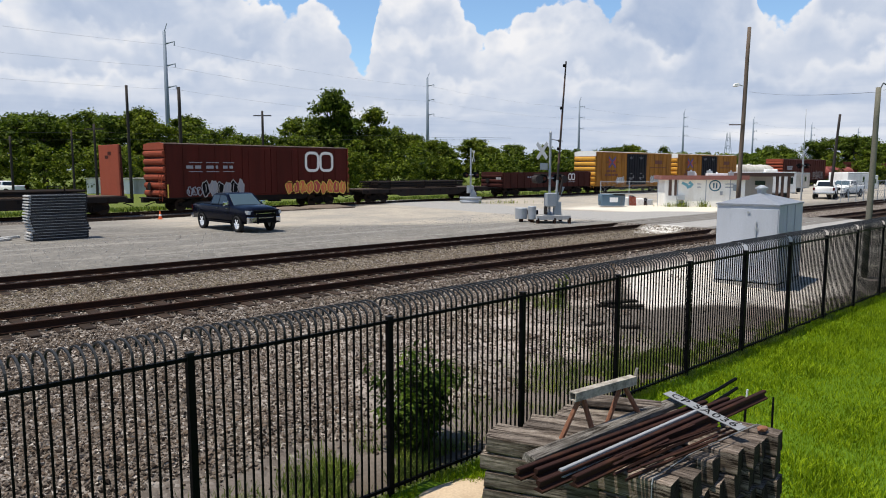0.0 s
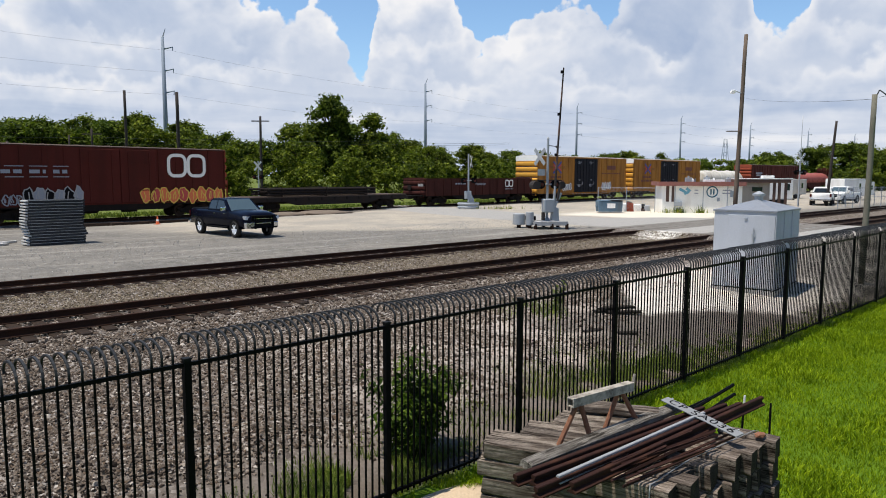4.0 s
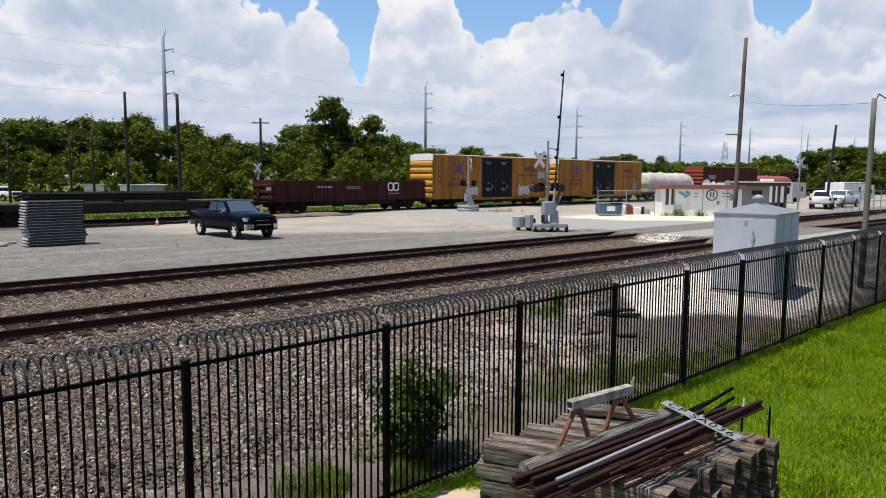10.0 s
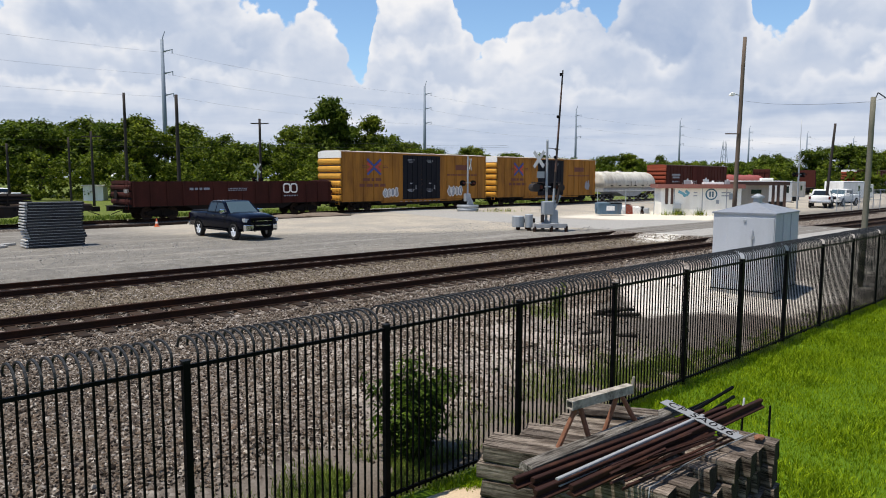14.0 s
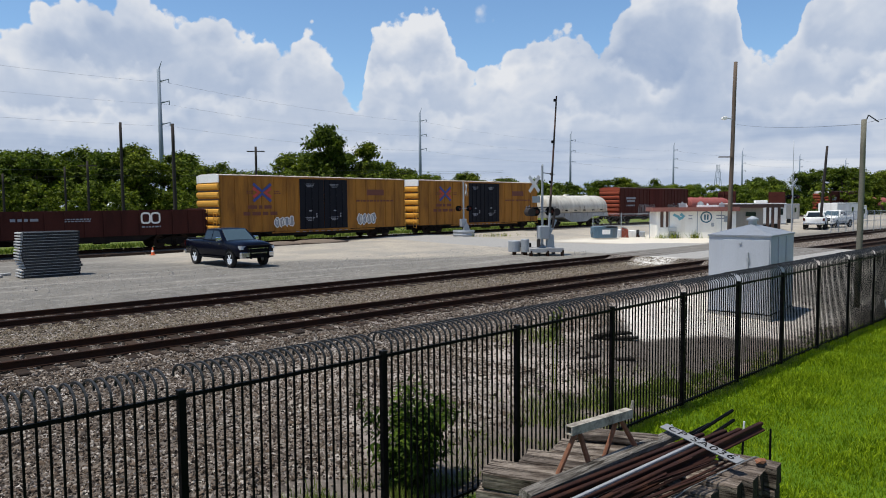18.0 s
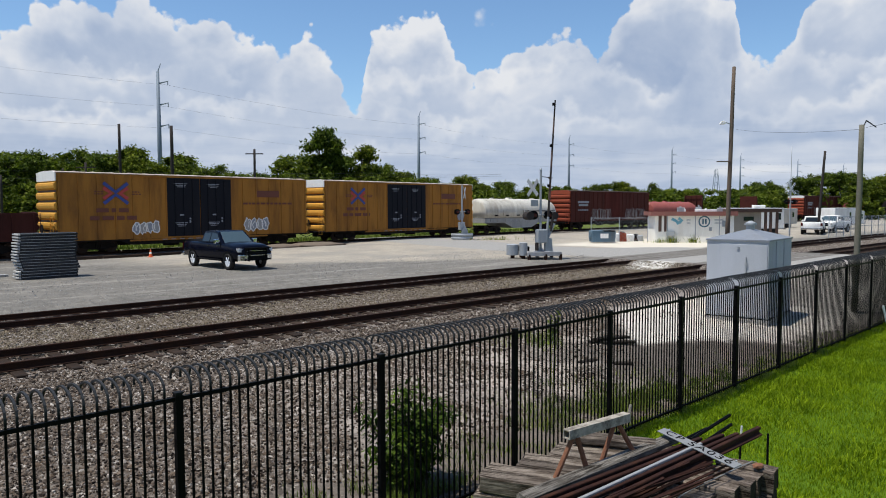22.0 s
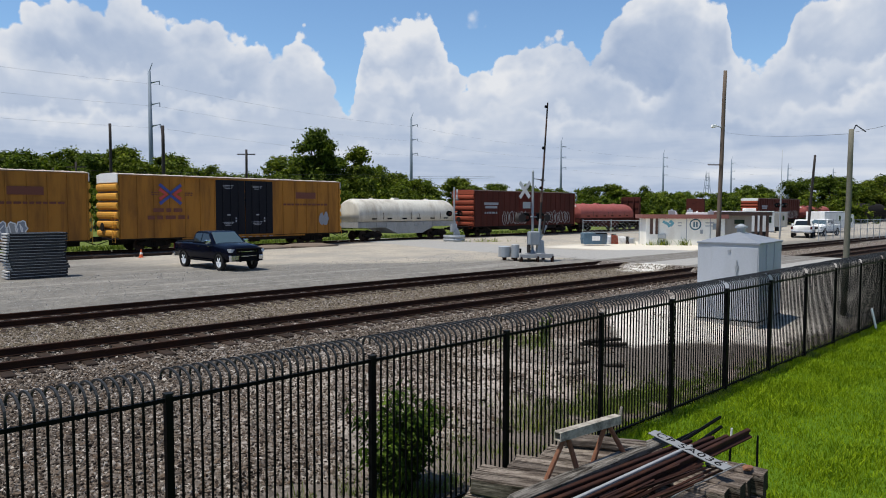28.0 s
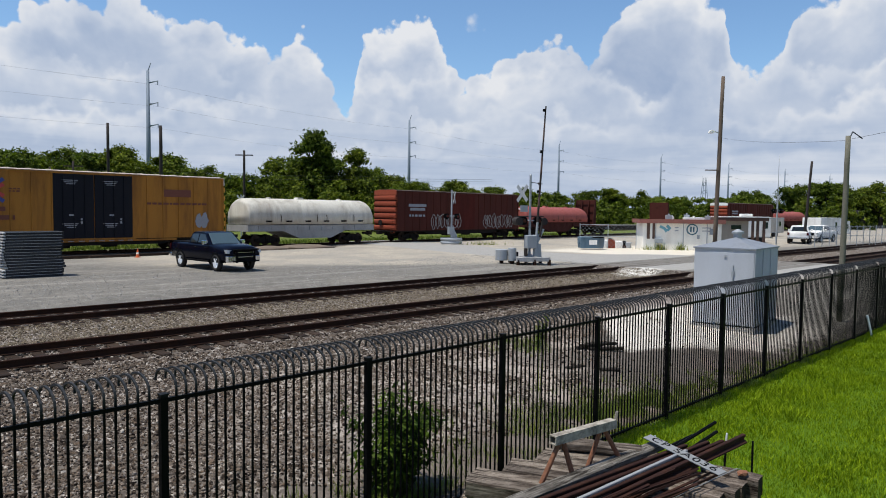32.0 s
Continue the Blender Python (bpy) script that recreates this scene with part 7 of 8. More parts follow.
# ---- yard office, dumpster, fence and vehicles ----
def build_office():
    x0, x1, y0, y1 = 18.0, 24.3, 57.2, 61.5
    e = empty("yard_office", pose(x0 + 0.2, y0, 0, 0, 0, -7), "low white yard office with red-brown roof edge", "building")
    L, D, h = x1 - x0, 3.0, 2.32
    t = 0.12
    for nm, q in (("front_wall", (0, L, 0, t)), ("back_wall", (0, L, D - t, D)), ("side_wall", (0, t, t, D - t)), ("side_wall", (L - t, L, t, D - t))):
        bm = bmesh.new()
        box(bm, *q, -0.2, h)
        part(nm, bm, "wall_white", e)
    bm = bmesh.new()
    box(bm, -0.3, L + 0.2, -0.25, D + 0.2, h, h + 0.10)
    r = part("roof", bm, "roof_red", e, "faded red flat roof")
    bm = bmesh.new()
    box(bm, -0.32, L + 0.22, -0.29, -0.25, h - 0.12, h + 0.22)
    box(bm, -0.34, -0.30, -0.25, D + 0.2, h - 0.12, h + 0.22)
    part("fascia", bm, "roof_red", r, "red-brown fascia board")
    for a, b in ((0.30, 0.55), (0.75, 0.95)):
        bm = bmesh.new()
        box(bm, a, b, -0.03, 0.0, 0.9, h - 0.12)
        part("shutter", bm, "trim_brown", e, "brown shutter strip")
    for x in (1.02, 3.25, 5.15):
        bm = bmesh.new()
        box(bm, x - 0.03, x + 0.03, -0.025, 0.0, 0, h - 0.1)
        part("batten", bm, "galv", e)
    for cx, key, rr in ((1.85, "logo_blue", 0.42), (3.95, "logo_blue", 0.42)):
        bm = bmesh.new()
        n = 20
        ring = [(cx + rr * math.cos(2 * math.pi * i / n), 1.72 + rr * math.sin(2 * math.pi * i / n)) for i in range(n)]
        if cx > 3:
            stroke(bm, ring, 0.10, 0.0, 0.012, True)
            stroke(bm, [(cx - 0.1, 1.5), (cx - 0.1, 1.94)], 0.12, 0.0, 0.012)
            stroke(bm, [(cx + 0.12, 1.5), (cx + 0.12, 1.94)], 0.12, 0.0, 0.012)
        else:
            stroke(bm, [(cx - 0.5, 1.95), (cx - 0.1, 1.75), (cx + 0.05, 1.5)], 0.22, 0.0, 0.012)
            stroke(bm, [(cx + 0.05, 2.0), (cx + 0.30, 1.8), (cx + 0.10, 1.62)], 0.26, 0.0, 0.014)
        part("emblem", bm, "emblem_deep" if cx > 3 else "emblem_teal", e, "faded teal emblem")
    for x, w in ((2.55, 0.3), (4.75, 0.7)):
        bm = bmesh.new()
        for k in range(2):
            stroke(bm, [(x, 1.85 - k * 0.25), (x + w, 1.85 - k * 0.25)], 0.07, 0.0, 0.010)
        part("marking", bm, "spray_grey", e, "faint grey lettering bars")
    bm = bmesh.new()
    box(bm, 0.95, 1.55, -0.30, 0.0, 0.55, 0.95)
    part("air_conditioner", bm, "galv", e, "window air conditioner", bevel=0.02)
    bm = bmesh.new()
    box(bm, 4.35, 4.55, -0.08, 0.0, 0.95, 1.25)
    part("meter_box", bm, "galv", e, bevel=0.01)
    bm = bmesh.new()
    box(bm, 5.35, 5.6, -0.1, 0.0, 1.3, 1.8)
    part("notice_box", bm, "galv", e, bevel=0.01)
    for x, y, w, d, hh, key in ((2.1, 1.2, 0.5, 0.4, 0.45, "galv"), (2.6, 1.6, 0.25, 0.25, 0.3, "white"), (3.6, 1.0, 1.6, 0.8, 0.28, "white"), (5.4, 1.3, 0.35, 0.35, 0.4, "galv"), (3.7, 1.5, 0.4, 0.4, 0.5, "galv")):
        bm = bmesh.new()
        box(bm, x, x + w, y, y + d, h + 0.10, h + 0.10 + hh)
        tube(bm, (x + w / 2, y + d / 2, h + 0.1 + hh), (x + w / 2, y + d / 2, h + 0.22 + hh), 0.08, 0.08, 8)
        part("roof_unit", bm, key, r, "small rooftop unit", bevel=0.02)
    # tan shed behind
    e = empty("tan_shed", pose(24.7, 57.6, 0, 0, 0, -7), "tan shed with dark posts and brown flat roof", "shed")
    bm = bmesh.new()
    box(bm, 0, 2.4, 0.0, 3.2, -0.2, 2.45)
    part("wall", bm, "tan", e)
    bm = bmesh.new()
    box(bm, -0.2, 3.9, -0.4, 3.4, 2.45, 2.75)
    part("roof", bm, "trim_brown", e, "brown flat roof")
    bm = bmesh.new()
    box(bm, -0.2, 3.9, -0.44, 3.44, 2.75, 2.82)
    part("roof_sheet", bm, "white", e, "pale roof sheet")
    for x in (2.7, 3.1, 3.6):
        bm = bmesh.new()
        box(bm, x - 0.09, x + 0.09, -0.25, -0.07, -0.2, 2.45)
        part("post", bm, "trim_brown", e, "dark brown post")
    bm = bmesh.new()
    box(bm, 1.0, 1.8, -0.06, 0.0, 1.75, 2.1)
    part("window", bm, "glass", e, "small dark window")
    bm = bmesh.new()
    box(bm, 2.0, 2.9, 0.5, 1.2, 2.82, 3.05)
    part("roof_unit", bm, "white", e, "white rooftop unit", bevel=0.04)


build_office()


def build_dumpster():
    e = empty("dumpster", pose(12.85, 56.3, 0, 0, 0, 0), "blue-grey steel dumpster with white notice", "dumpster")
    bm = bmesh.new()
    prism(bm, [(0.0, 0.1), (1.85, 0.1), (1.92, 0.95), (-0.06, 0.95)], 0, 1.2)
    part("bin", bm, "dumpster", e, bevel=0.02)
    for k in range(2):
        bm = bmesh.new()
        box(bm, 0.0 + k * 0.95, 0.92 + k * 0.95, -0.05, 1.25, 0.95, 1.02)
        part("lid", bm, "black" if k else "dumpster", e, bevel=0.01)
    bm = bmesh.new()
    box(bm, 0.65, 1.3, -0.03, 0.0, 0.40, 0.78)
    part("notice", bm, "white", e, "white notice")
    for x in (-0.12, 1.85):
        bm = bmesh.new()
        box(bm, x, x + 0.12, 0.3, 0.9, 0.45, 0.6)
        part("lifting_pocket", bm, "dumpster", e)
    for x in (0.3, 1.55):
        bm = bmesh.new()
        box(bm, x - 0.04, x + 0.04, -0.04, 0.0, 0.12, 0.92)
        part("rib", bm, "dumpster", e)


build_dumpster()


def chain_fence(x0, y0, x1, y1, n, h, lab, z=0.0):
    d = Vector((x1 - x0, y1 - y0, 0))
    yaw = math.degrees(math.atan2(d.y, d.x))
    L = d.length
    e = empty("chain_link_fence", pose(x0, y0, z, 0, 0, yaw), lab, "fence", "yard fences")
    for k in range(n + 1):
        bm = bmesh.new()
        tube(bm, (L * k / n, 0, -0.1), (L * k / n, 0, h + 0.08), 0.035, 0.035, 7)
        part("post", bm, "galv", e)
    for zz in (h, h * 0.5):
        bm = bmesh.new()
        tube(bm, (0, 0, zz), (L, 0, zz), 0.022, 0.022, 6)
        part("rail", bm, "galv", e)
    bm = bmesh.new()
    s = 0.35
    k = -h
    while k < L:
        a, b = max(0, k), min(L, k + h)
        for flip in (0, 1):
            za, zb = (a - k, b - k)
            if flip:
                za, zb = h - za, h - zb
            tube(bm, (a, 0.0, za), (b, 0.0, zb), 0.006, 0.006, 4, False)
        k += s
    o = part("wire_mesh", bm, "galv", e, "thin wire mesh")
    o["kind"] = "stuff"


chain_fence(13.3, 58.8, 18.0, 58.4, 2, 2.0, "galvanised chain-link fence beside the yard office")
chain_fence(38.0, 66.5, 52.0, 75.5, 12, 1.9, "galvanised chain-link fence before the parked vehicles")


def build_clutter():
    rng = random.Random(23)
    for k in range(16):
        x, y = rng.uniform(14.8, 17.8), rng.uniform(58.9, 60.5)
        bm = bmesh.new()
        w, d, h = rng.uniform(0.25, 0.7), rng.uniform(0.25, 0.6), rng.uniform(0.25, 0.8)
        prism(bm, [(-w / 2, 0), (w / 2, 0), (w / 2 * 0.9, h), (-w / 2 * 0.8, h * 0.9)], -d / 2, d / 2)
        o = part("yard_clutter", bm, rng.choice(("galv", "white", "rust", "black", "concrete", "redend")), m=pose(x, y, 0, 0, 0, rng.uniform(0, 180)), bevel=0.015)
        tagged(o, "piece of stored equipment heaped behind the wire fence", "equipment", "stored equipment")


build_clutter()


def box_trailer(x, y, yaw, L, w, h, lab, key="white"):
    e = empty("trailer", pose(x, y, ground_z(x, y), 0, 0, yaw), lab, "trailer", "parked vehicles")
    bm = bmesh.new()
    box(bm, 0, L, 0, w, 0.55, h)
    b = part("body", bm, key, e, bevel=0.04)
    bm = bmesh.new()
    box(bm, 0.05, L - 0.05, -0.02, 0.0, h - 0.16, h - 0.06)
    box(bm, 0.05, L - 0.05, -0.02, 0.0, 0.58, 0.66)
    part("trim_strip", bm, "galv", b)
    bm = bmesh.new()
    box(bm, L * 0.7, L * 0.7 + 0.45, -0.012, 0.0, h * 0.55, h * 0.8)
    part("window", bm, "glass", b)
    for px in (L * 0.42, L * 0.58):
        for py in (0.12, w - 0.12):
            bm = bmesh.new()
            tube(bm, (px, py - 0.11, 0.33), (px, py + 0.11, 0.33), 0.33, 0.33, 16)
            part("wheel", bm, "tyre", e, "black wheel")
    bm = bmesh.new()
    tube(bm, (L, w / 2, 0.55), (L + 1.0, w / 2, 0.5), 0.05, 0.05, 7)
    part("tow_bar", bm, "black", e)


box_trailer(34.2, 72.5, 8, 2.7, 2.2, 2.75, "white box trailer beside the yard office")
box_trailer(49.0, 84.5, 35, 5.4, 2.3, 2.7, "long white box trailer in the far yard")
box_trailer(54.6, 90.0, 35, 3.2, 2.2, 2.3, "small white trailer in the far yard")
box_trailer(46.0, 92.0, 35, 4.5, 2.3, 2.6, "pale box trailer behind the parked trucks", "coilwhite")
build_pickup("service_truck", pose(40.4, 73.6, 0, 0, 0, 58), "white", "white service pickup parked behind the wire fence", False)
build_pickup("service_truck", pose(44.6, 77.4, 0, 0, 0, -140), "white", "white service pickup parked farther along the fence", False)


def build_cone():
    x, y = -17.35, 42.65
    e = empty("traffic_cone", pose(x, y, ground_z(x, y)), "orange traffic cone with white band beside the far rails", "traffic cone")
    e.scale = (0.8, 0.8, 0.8)
    bm = bmesh.new()
    box(bm, -0.18, 0.18, -0.18, 0.18, 0, 0.03)
    part("base", bm, "cone", e)
    for a, b, key, nm in ((0.03, 0.25, "cone", "body"), (0.25, 0.40, "white", "band"), (0.40, 0.62, "cone", "tip")):
        bm = bmesh.new()
        tube(bm, (0, 0, a), (0, 0, b), 0.15 - 0.19 * a, 0.15 - 0.19 * b, 14)
        part(nm, bm, key, e)
    rng = random.Random(2)
    for k, (s, l) in enumerate(((13.6, 45.6), (16.0, 45.4), (18.6, 45.2), (12.0, 46.0), (20.5, 45.0))):
        p = at(s, l)
        o = mesh_part("spare_tie", rough_tie_mesh(2.5, 0.23, 0.19, 60 + k), "tie", m=pose(p.x, p.y, ground_z(p.x, p.y) + 0.0, 0, 0, YAW_C + rng.uniform(-3, 3)))
        tagged(o, "dark spare tie lying along the far track", "railroad tie", "spare ties")
    for s, l, w in ((30.0, 47.3, 2.6), (26.5, 46.8, 1.6)):
        p = at(s, l)
        bm = bmesh.new()
        bmesh.ops.create_icosphere(bm, subdivisions=3, radius=1.0)
        for v in bm.verts:
            v.co = Vector((v.co.x * w, v.co.y * w * 0.5, v.co.z * 0.28)) * (1 + 0.25 * noise.noise(v.co * 2.5))
        tagged(part("gravel_heap", bm, "stones", m=pose(p.x, p.y, -0.03, 0, 0, YAW_C), smooth=True), "low heap of dark gravel beside the far track", "gravel heap", "gravel heaps")


build_cone()


# ---- poles, pylons and wires ----
def wire_run(name, pts_list, r, lab, sag=0.03):
    """Wires from end to end with their sag, as one thing with a part for each wire."""
    e = empty(name, pose(0, 0, 0), lab, "wire", "overhead wires")
    for a, b in pts_list:
        a, b = Vector(a), Vector(b)
        bm = bmesh.new()
        n = 12
        pipe(bm, [a.lerp(b, i / n) - Vector((0, 0, 4 * sag * (b - a).length * (i / n) * (1 - i / n))) for i in range(n + 1)], r, 4)
        part("wire", bm, "wire", e)


def pole(name, x, y, z0, z1, r, lab, lean=(0, 0), key="pole"):
    e = empty(name, pose(x, y, z0), lab, "pole", "poles")
    bm = bmesh.new()
    n, h = 6, z1 - z0
    rng = random.Random(int(x * 10) + int(y))
    pipe(bm, [(lean[0] * i / n + rng.uniform(-0.01, 0.01), lean[1] * i / n, h * i / n - (0.3 if i == 0 else 0)) for i in range(n + 1)], [r * (1.12 - 0.24 * i / n) for i in range(n + 1)], 10)
    part("shaft", bm, key, e, smooth=True)
    return e


def build_poles():
    e = pole("lamp_pole", 22.15, 52.3, 0, 13.4, 0.15, "tall weathered timber pole with street lamp", (0.38, 0.3))
    bm = bmesh.new()
    tube(bm, (0.27, 0.2, 9.1), (-0.35, 0.0, 9.25), 0.04, 0.035, 7)
    part("lamp_arm", bm, "galv", e)
    bm = bmesh.new()
    prism(bm, [(-0.75, 9.10), (-0.40, 9.08), (-0.25, 9.22), (-0.40, 9.34), (-0.65, 9.32)], -0.13, 0.13)
    part("lamp_head", bm, "white", e, "pale lamp head", bevel=0.03)
    bm = bmesh.new()
    box(bm, -0.9, 0.25, -0.04, 0.04, 6.28, 6.36)
    part("cross_arm", bm, "pole", e)
    e = pole("utility_pole", 14.86, 24.25, -0.5, 5.8, 0.095, "stout grey timber pole by the fence", (0.05, 0.0), "pole_moss")
    bm = bmesh.new()
    tube(bm, (0.05, 0, 6.1), (0.2, 0, 6.45), 0.02, 0.02, 6)
    tube(bm, (0.2, 0, 6.45), (0.5, -0.1, 6.2), 0.02, 0.02, 6)
    part("wire_bracket", bm, "wire", e)
    pole("leaning_pole", 39.75, 71.6, 0, 8.6, 0.13, "dark leaning pole behind the wire fence", (0.60, 0.1), "pole_dark")
    # poles behind the train: x, y, top, radius
    for x, y, top, r, ln in ((-35.7, 80, 12.5, 0.17, 0), (-29.8, 80, 12.3, 0.2, 0), (-42.2, 80, 7.5, 0.12, 0), (-39.6, 80, 8.2, 0.14, 0), (-51.7, 84, 7.0, 0.14, 0), (-22.5, 88, 10.3, 0.16, 0)):
        e = pole("utility_pole", x, y, -0.3, top, r, "dark timber pole before the trees", (ln, 0), "pole_dark")
        if x in (-22.5, -39.6):
            bm = bmesh.new()
            box(bm, -1.1, 1.1, -0.06, 0.06, top - 0.35, top - 0.22)
            part("cross_arm", bm, "pole_dark", e)
    for k in range(4):
        wire_run("telegraph_wires", [((-56 + 16 * k, 82, 7.6 - 0.2 * k), (-40 + 16 * k, 82, 7.4 - 0.2 * k)), ((-56 + 16 * k, 82, 6.7), (-40 + 16 * k, 82, 6.6))], 0.012, "thin sagging wires before the trees", 0.01)
    pole("mast", 31.9, 62.0, 0, 8.3, 0.025, "thin pale radio mast behind the trailer", (0, 0), "galv")
    wire_run("service_wires", [((22.7, 52.5, 8.75), (15.0, 24.25, 5.65)), ((15.05, 24.25, 5.7), (22.0, 20.0, 7.4))], 0.008, "thin service wires between the poles", 0.006)


build_poles()


def build_pylons():
    spots = [(-70.9, 182), (-5.9, 272), (70.0, 362), (148.6, 435), (215.5, 489), (285.4, 545), (360, 610), (-140, 98)]
    tops = []
    for i, (x, y) in enumerate(spots):
        z0, z1 = -0.5, 38.0
        if i == 7:
            z1 = 38.0
        e = empty("pylon", pose(x, y, z0, 0, 0, 0), "tall grey steel monopole carrying power lines", "pylon", "pylons")
        bm = bmesh.new()
        tube(bm, (0, 0, 0), (0, 0, z1 - z0), 0.75, 0.38, 10)
        part("shaft", bm, "pylon", e, smooth=True)
        bm = bmesh.new()
        tube(bm, (0, 0, z1 - z0 - 0.2), (0.8, 0, z1 - z0 + 2.0), 0.15, 0.08, 6)
        part("shield_arm", bm, "pylon", e)
        arms = []
        for k, dz in enumerate((2.5, 8.0, 13.5)):
            bm = bmesh.new()
            h = z1 - z0 - dz
            tube(bm, (0, 0, h - 0.6), (2.6, 0, h), 0.22, 0.10, 6)
            tube(bm, (2.5, 0, h), (2.5, 0, h - 1.0), 0.12, 0.12, 6)
            part("arm", bm, "pylon", e, "short arm with insulator")
            v = Vector((2.5, 0, h - 1.0))
            arms.append(Vector((x + v.x, y + v.y, z0 + v.z)))
        tops.append(arms)
    order = [7, 0, 1, 2, 3, 4, 5, 6]
    for a, b in zip(order, order[1:]):
        wire_run("power_lines", [(tops[a][k], tops[b][k]) for k in range(3)], 0.018, "thin power lines between the steel pylons", 0.012)
    # far lattice mast
    e = empty("lattice_tower", pose(205, 505, -0.5), "distant lattice tower above the trees", "tower")
    for dx, dy in ((-3, -3), (3, -3), (3, 3), (-3, 3)):
        bm = bmesh.new()
        tube(bm, (dx, dy, 0), (dx * 0.25, dy * 0.25, 30), 0.2, 0.15, 5)
        part("leg", bm, "pylon", e)
    for k in range(9):
        z = 3 + 3 * k
        w = 3 * (1 - 0.75 * z / 30)
        bm = bmesh.new()
        for p, q in (((-w, -w), (w, -w)), ((w, -w), (w, w)), ((w, w), (-w, w)), ((-w, w), (-w, -w))):
            tube(bm, (*p, z), (*q, z + (1.5 if k % 2 else -1.5)), 0.1, 0.1, 4)
        part("brace", bm, "pylon", e)


build_pylons()


# ---- trees and plants ----
def leaf_clumps(seed, centres, radii, n, size, squash=0.7):
    """Small leaf triangles massed in soft uneven clumps; returns verts, faces."""
    rg = np.random.default_rng(seed)
    centres, radii = np.asarray(centres, float), np.asarray(radii, float)
    pick = rg.choice(len(centres), n, p=radii ** 2 / (radii ** 2).sum())
    d = rg.normal(size=(n, 3))
    d /= np.linalg.norm(d, axis=1)[:, None]
    reach = np.abs(rg.normal(0.6, 0.40, n))[:, None] * radii[pick][:, None]
    p = centres[pick] + d * reach * np.array((1.0, 1.0, squash))
    up = rg.normal(size=(n, 3)) * 0.75 + np.array((0, 0, 0.7)) + d * 0.5
    up /= np.linalg.norm(up, axis=1)[:, None]
    a = np.cross(up, rg.normal(size=(n, 3)))
    a /= np.linalg.norm(a, axis=1)[:, None]
    b = np.cross(up, a)
    s = (size * rg.uniform(0.5, 1.5, n))[:, None]
    v = np.stack((p - a * s * 0.5 + b * s * 0.3, p + a * s * 0.6 + up * s * 0.12, p - b * s * 0.45), 1).reshape(-1, 3)
    return v.tolist(), np.arange(3 * n).reshape(-1, 3).tolist()


def tree_parts(seed, height, lobes, n_clumps, n_leaves, size):
    """Meshes of a tapered forking trunk with limbs, and an uneven crown; lobes: (x, y, z, radius) in shares of the height."""
    rng = random.Random(seed)
    bm = bmesh.new()
    fork = Vector((0.15, 0.05, height * 0.28))
    pipe(bm, [(0, 0, -0.4), (0.05, 0.0, height * 0.12), fork], [0.42, 0.30, 0.26], 8)
    centres, radii = [], []
    for x, y, z, r in lobes:
        c, r = Vector((x, y, z)) * height, r * height
        knee = fork.lerp(c, 0.5) + Vector((rng.uniform(-0.3, 0.3), rng.uniform(-0.3, 0.3), 0.3))
        pipe(bm, [fork, knee, c], [0.17, 0.12, 0.05], 6)
        for k in range(max(3, int(n_clumps * (r / height) ** 2 * 9))):
            d = Vector((rng.gauss(0, 1), rng.gauss(0, 1), rng.gauss(0.25, 0.9))).normalized()
            far = r * rng.uniform(0.45, 1.12)
            p = c + Vector((d.x, d.y, d.z * 0.8)) * far
            if rng.random() < 0.5:
                pipe(bm, [c, c.lerp(p, 0.5) + Vector((0, 0, 0.12)), p], [0.05, 0.035, 0.015], 4)
            centres.append(p)
            radii.append(height * rng.uniform(0.04, 0.095))
    bmesh.ops.recalc_face_normals(bm, faces=bm.faces[:])
    trunk = bpy.data.meshes.new("trunk")
    bm.to_mesh(trunk)
    bm.free()
    return trunk, raw_mesh("crown", *leaf_clumps(seed, centres, radii, n_leaves, size))


def random_lobes(seed):
    rng = random.Random(seed)
    out = [(rng.uniform(-0.05, 0.05), rng.uniform(-0.05, 0.05), rng.uniform(0.78, 0.86), rng.uniform(0.10, 0.15)), (0, 0, 0.55, 0.24)]
    for k in range(13):
        a = k * 0.7 + rng.uniform(-0.3, 0.3)
        z = rng.uniform(0.24, 0.80)
        far = rng.uniform(0.12, 0.38) * (1.0 - abs(z - 0.48))
        out.append((math.cos(a * 2.4) * far, math.sin(a * 2.4) * far, z, rng.uniform(0.10, 0.18)))
    return out


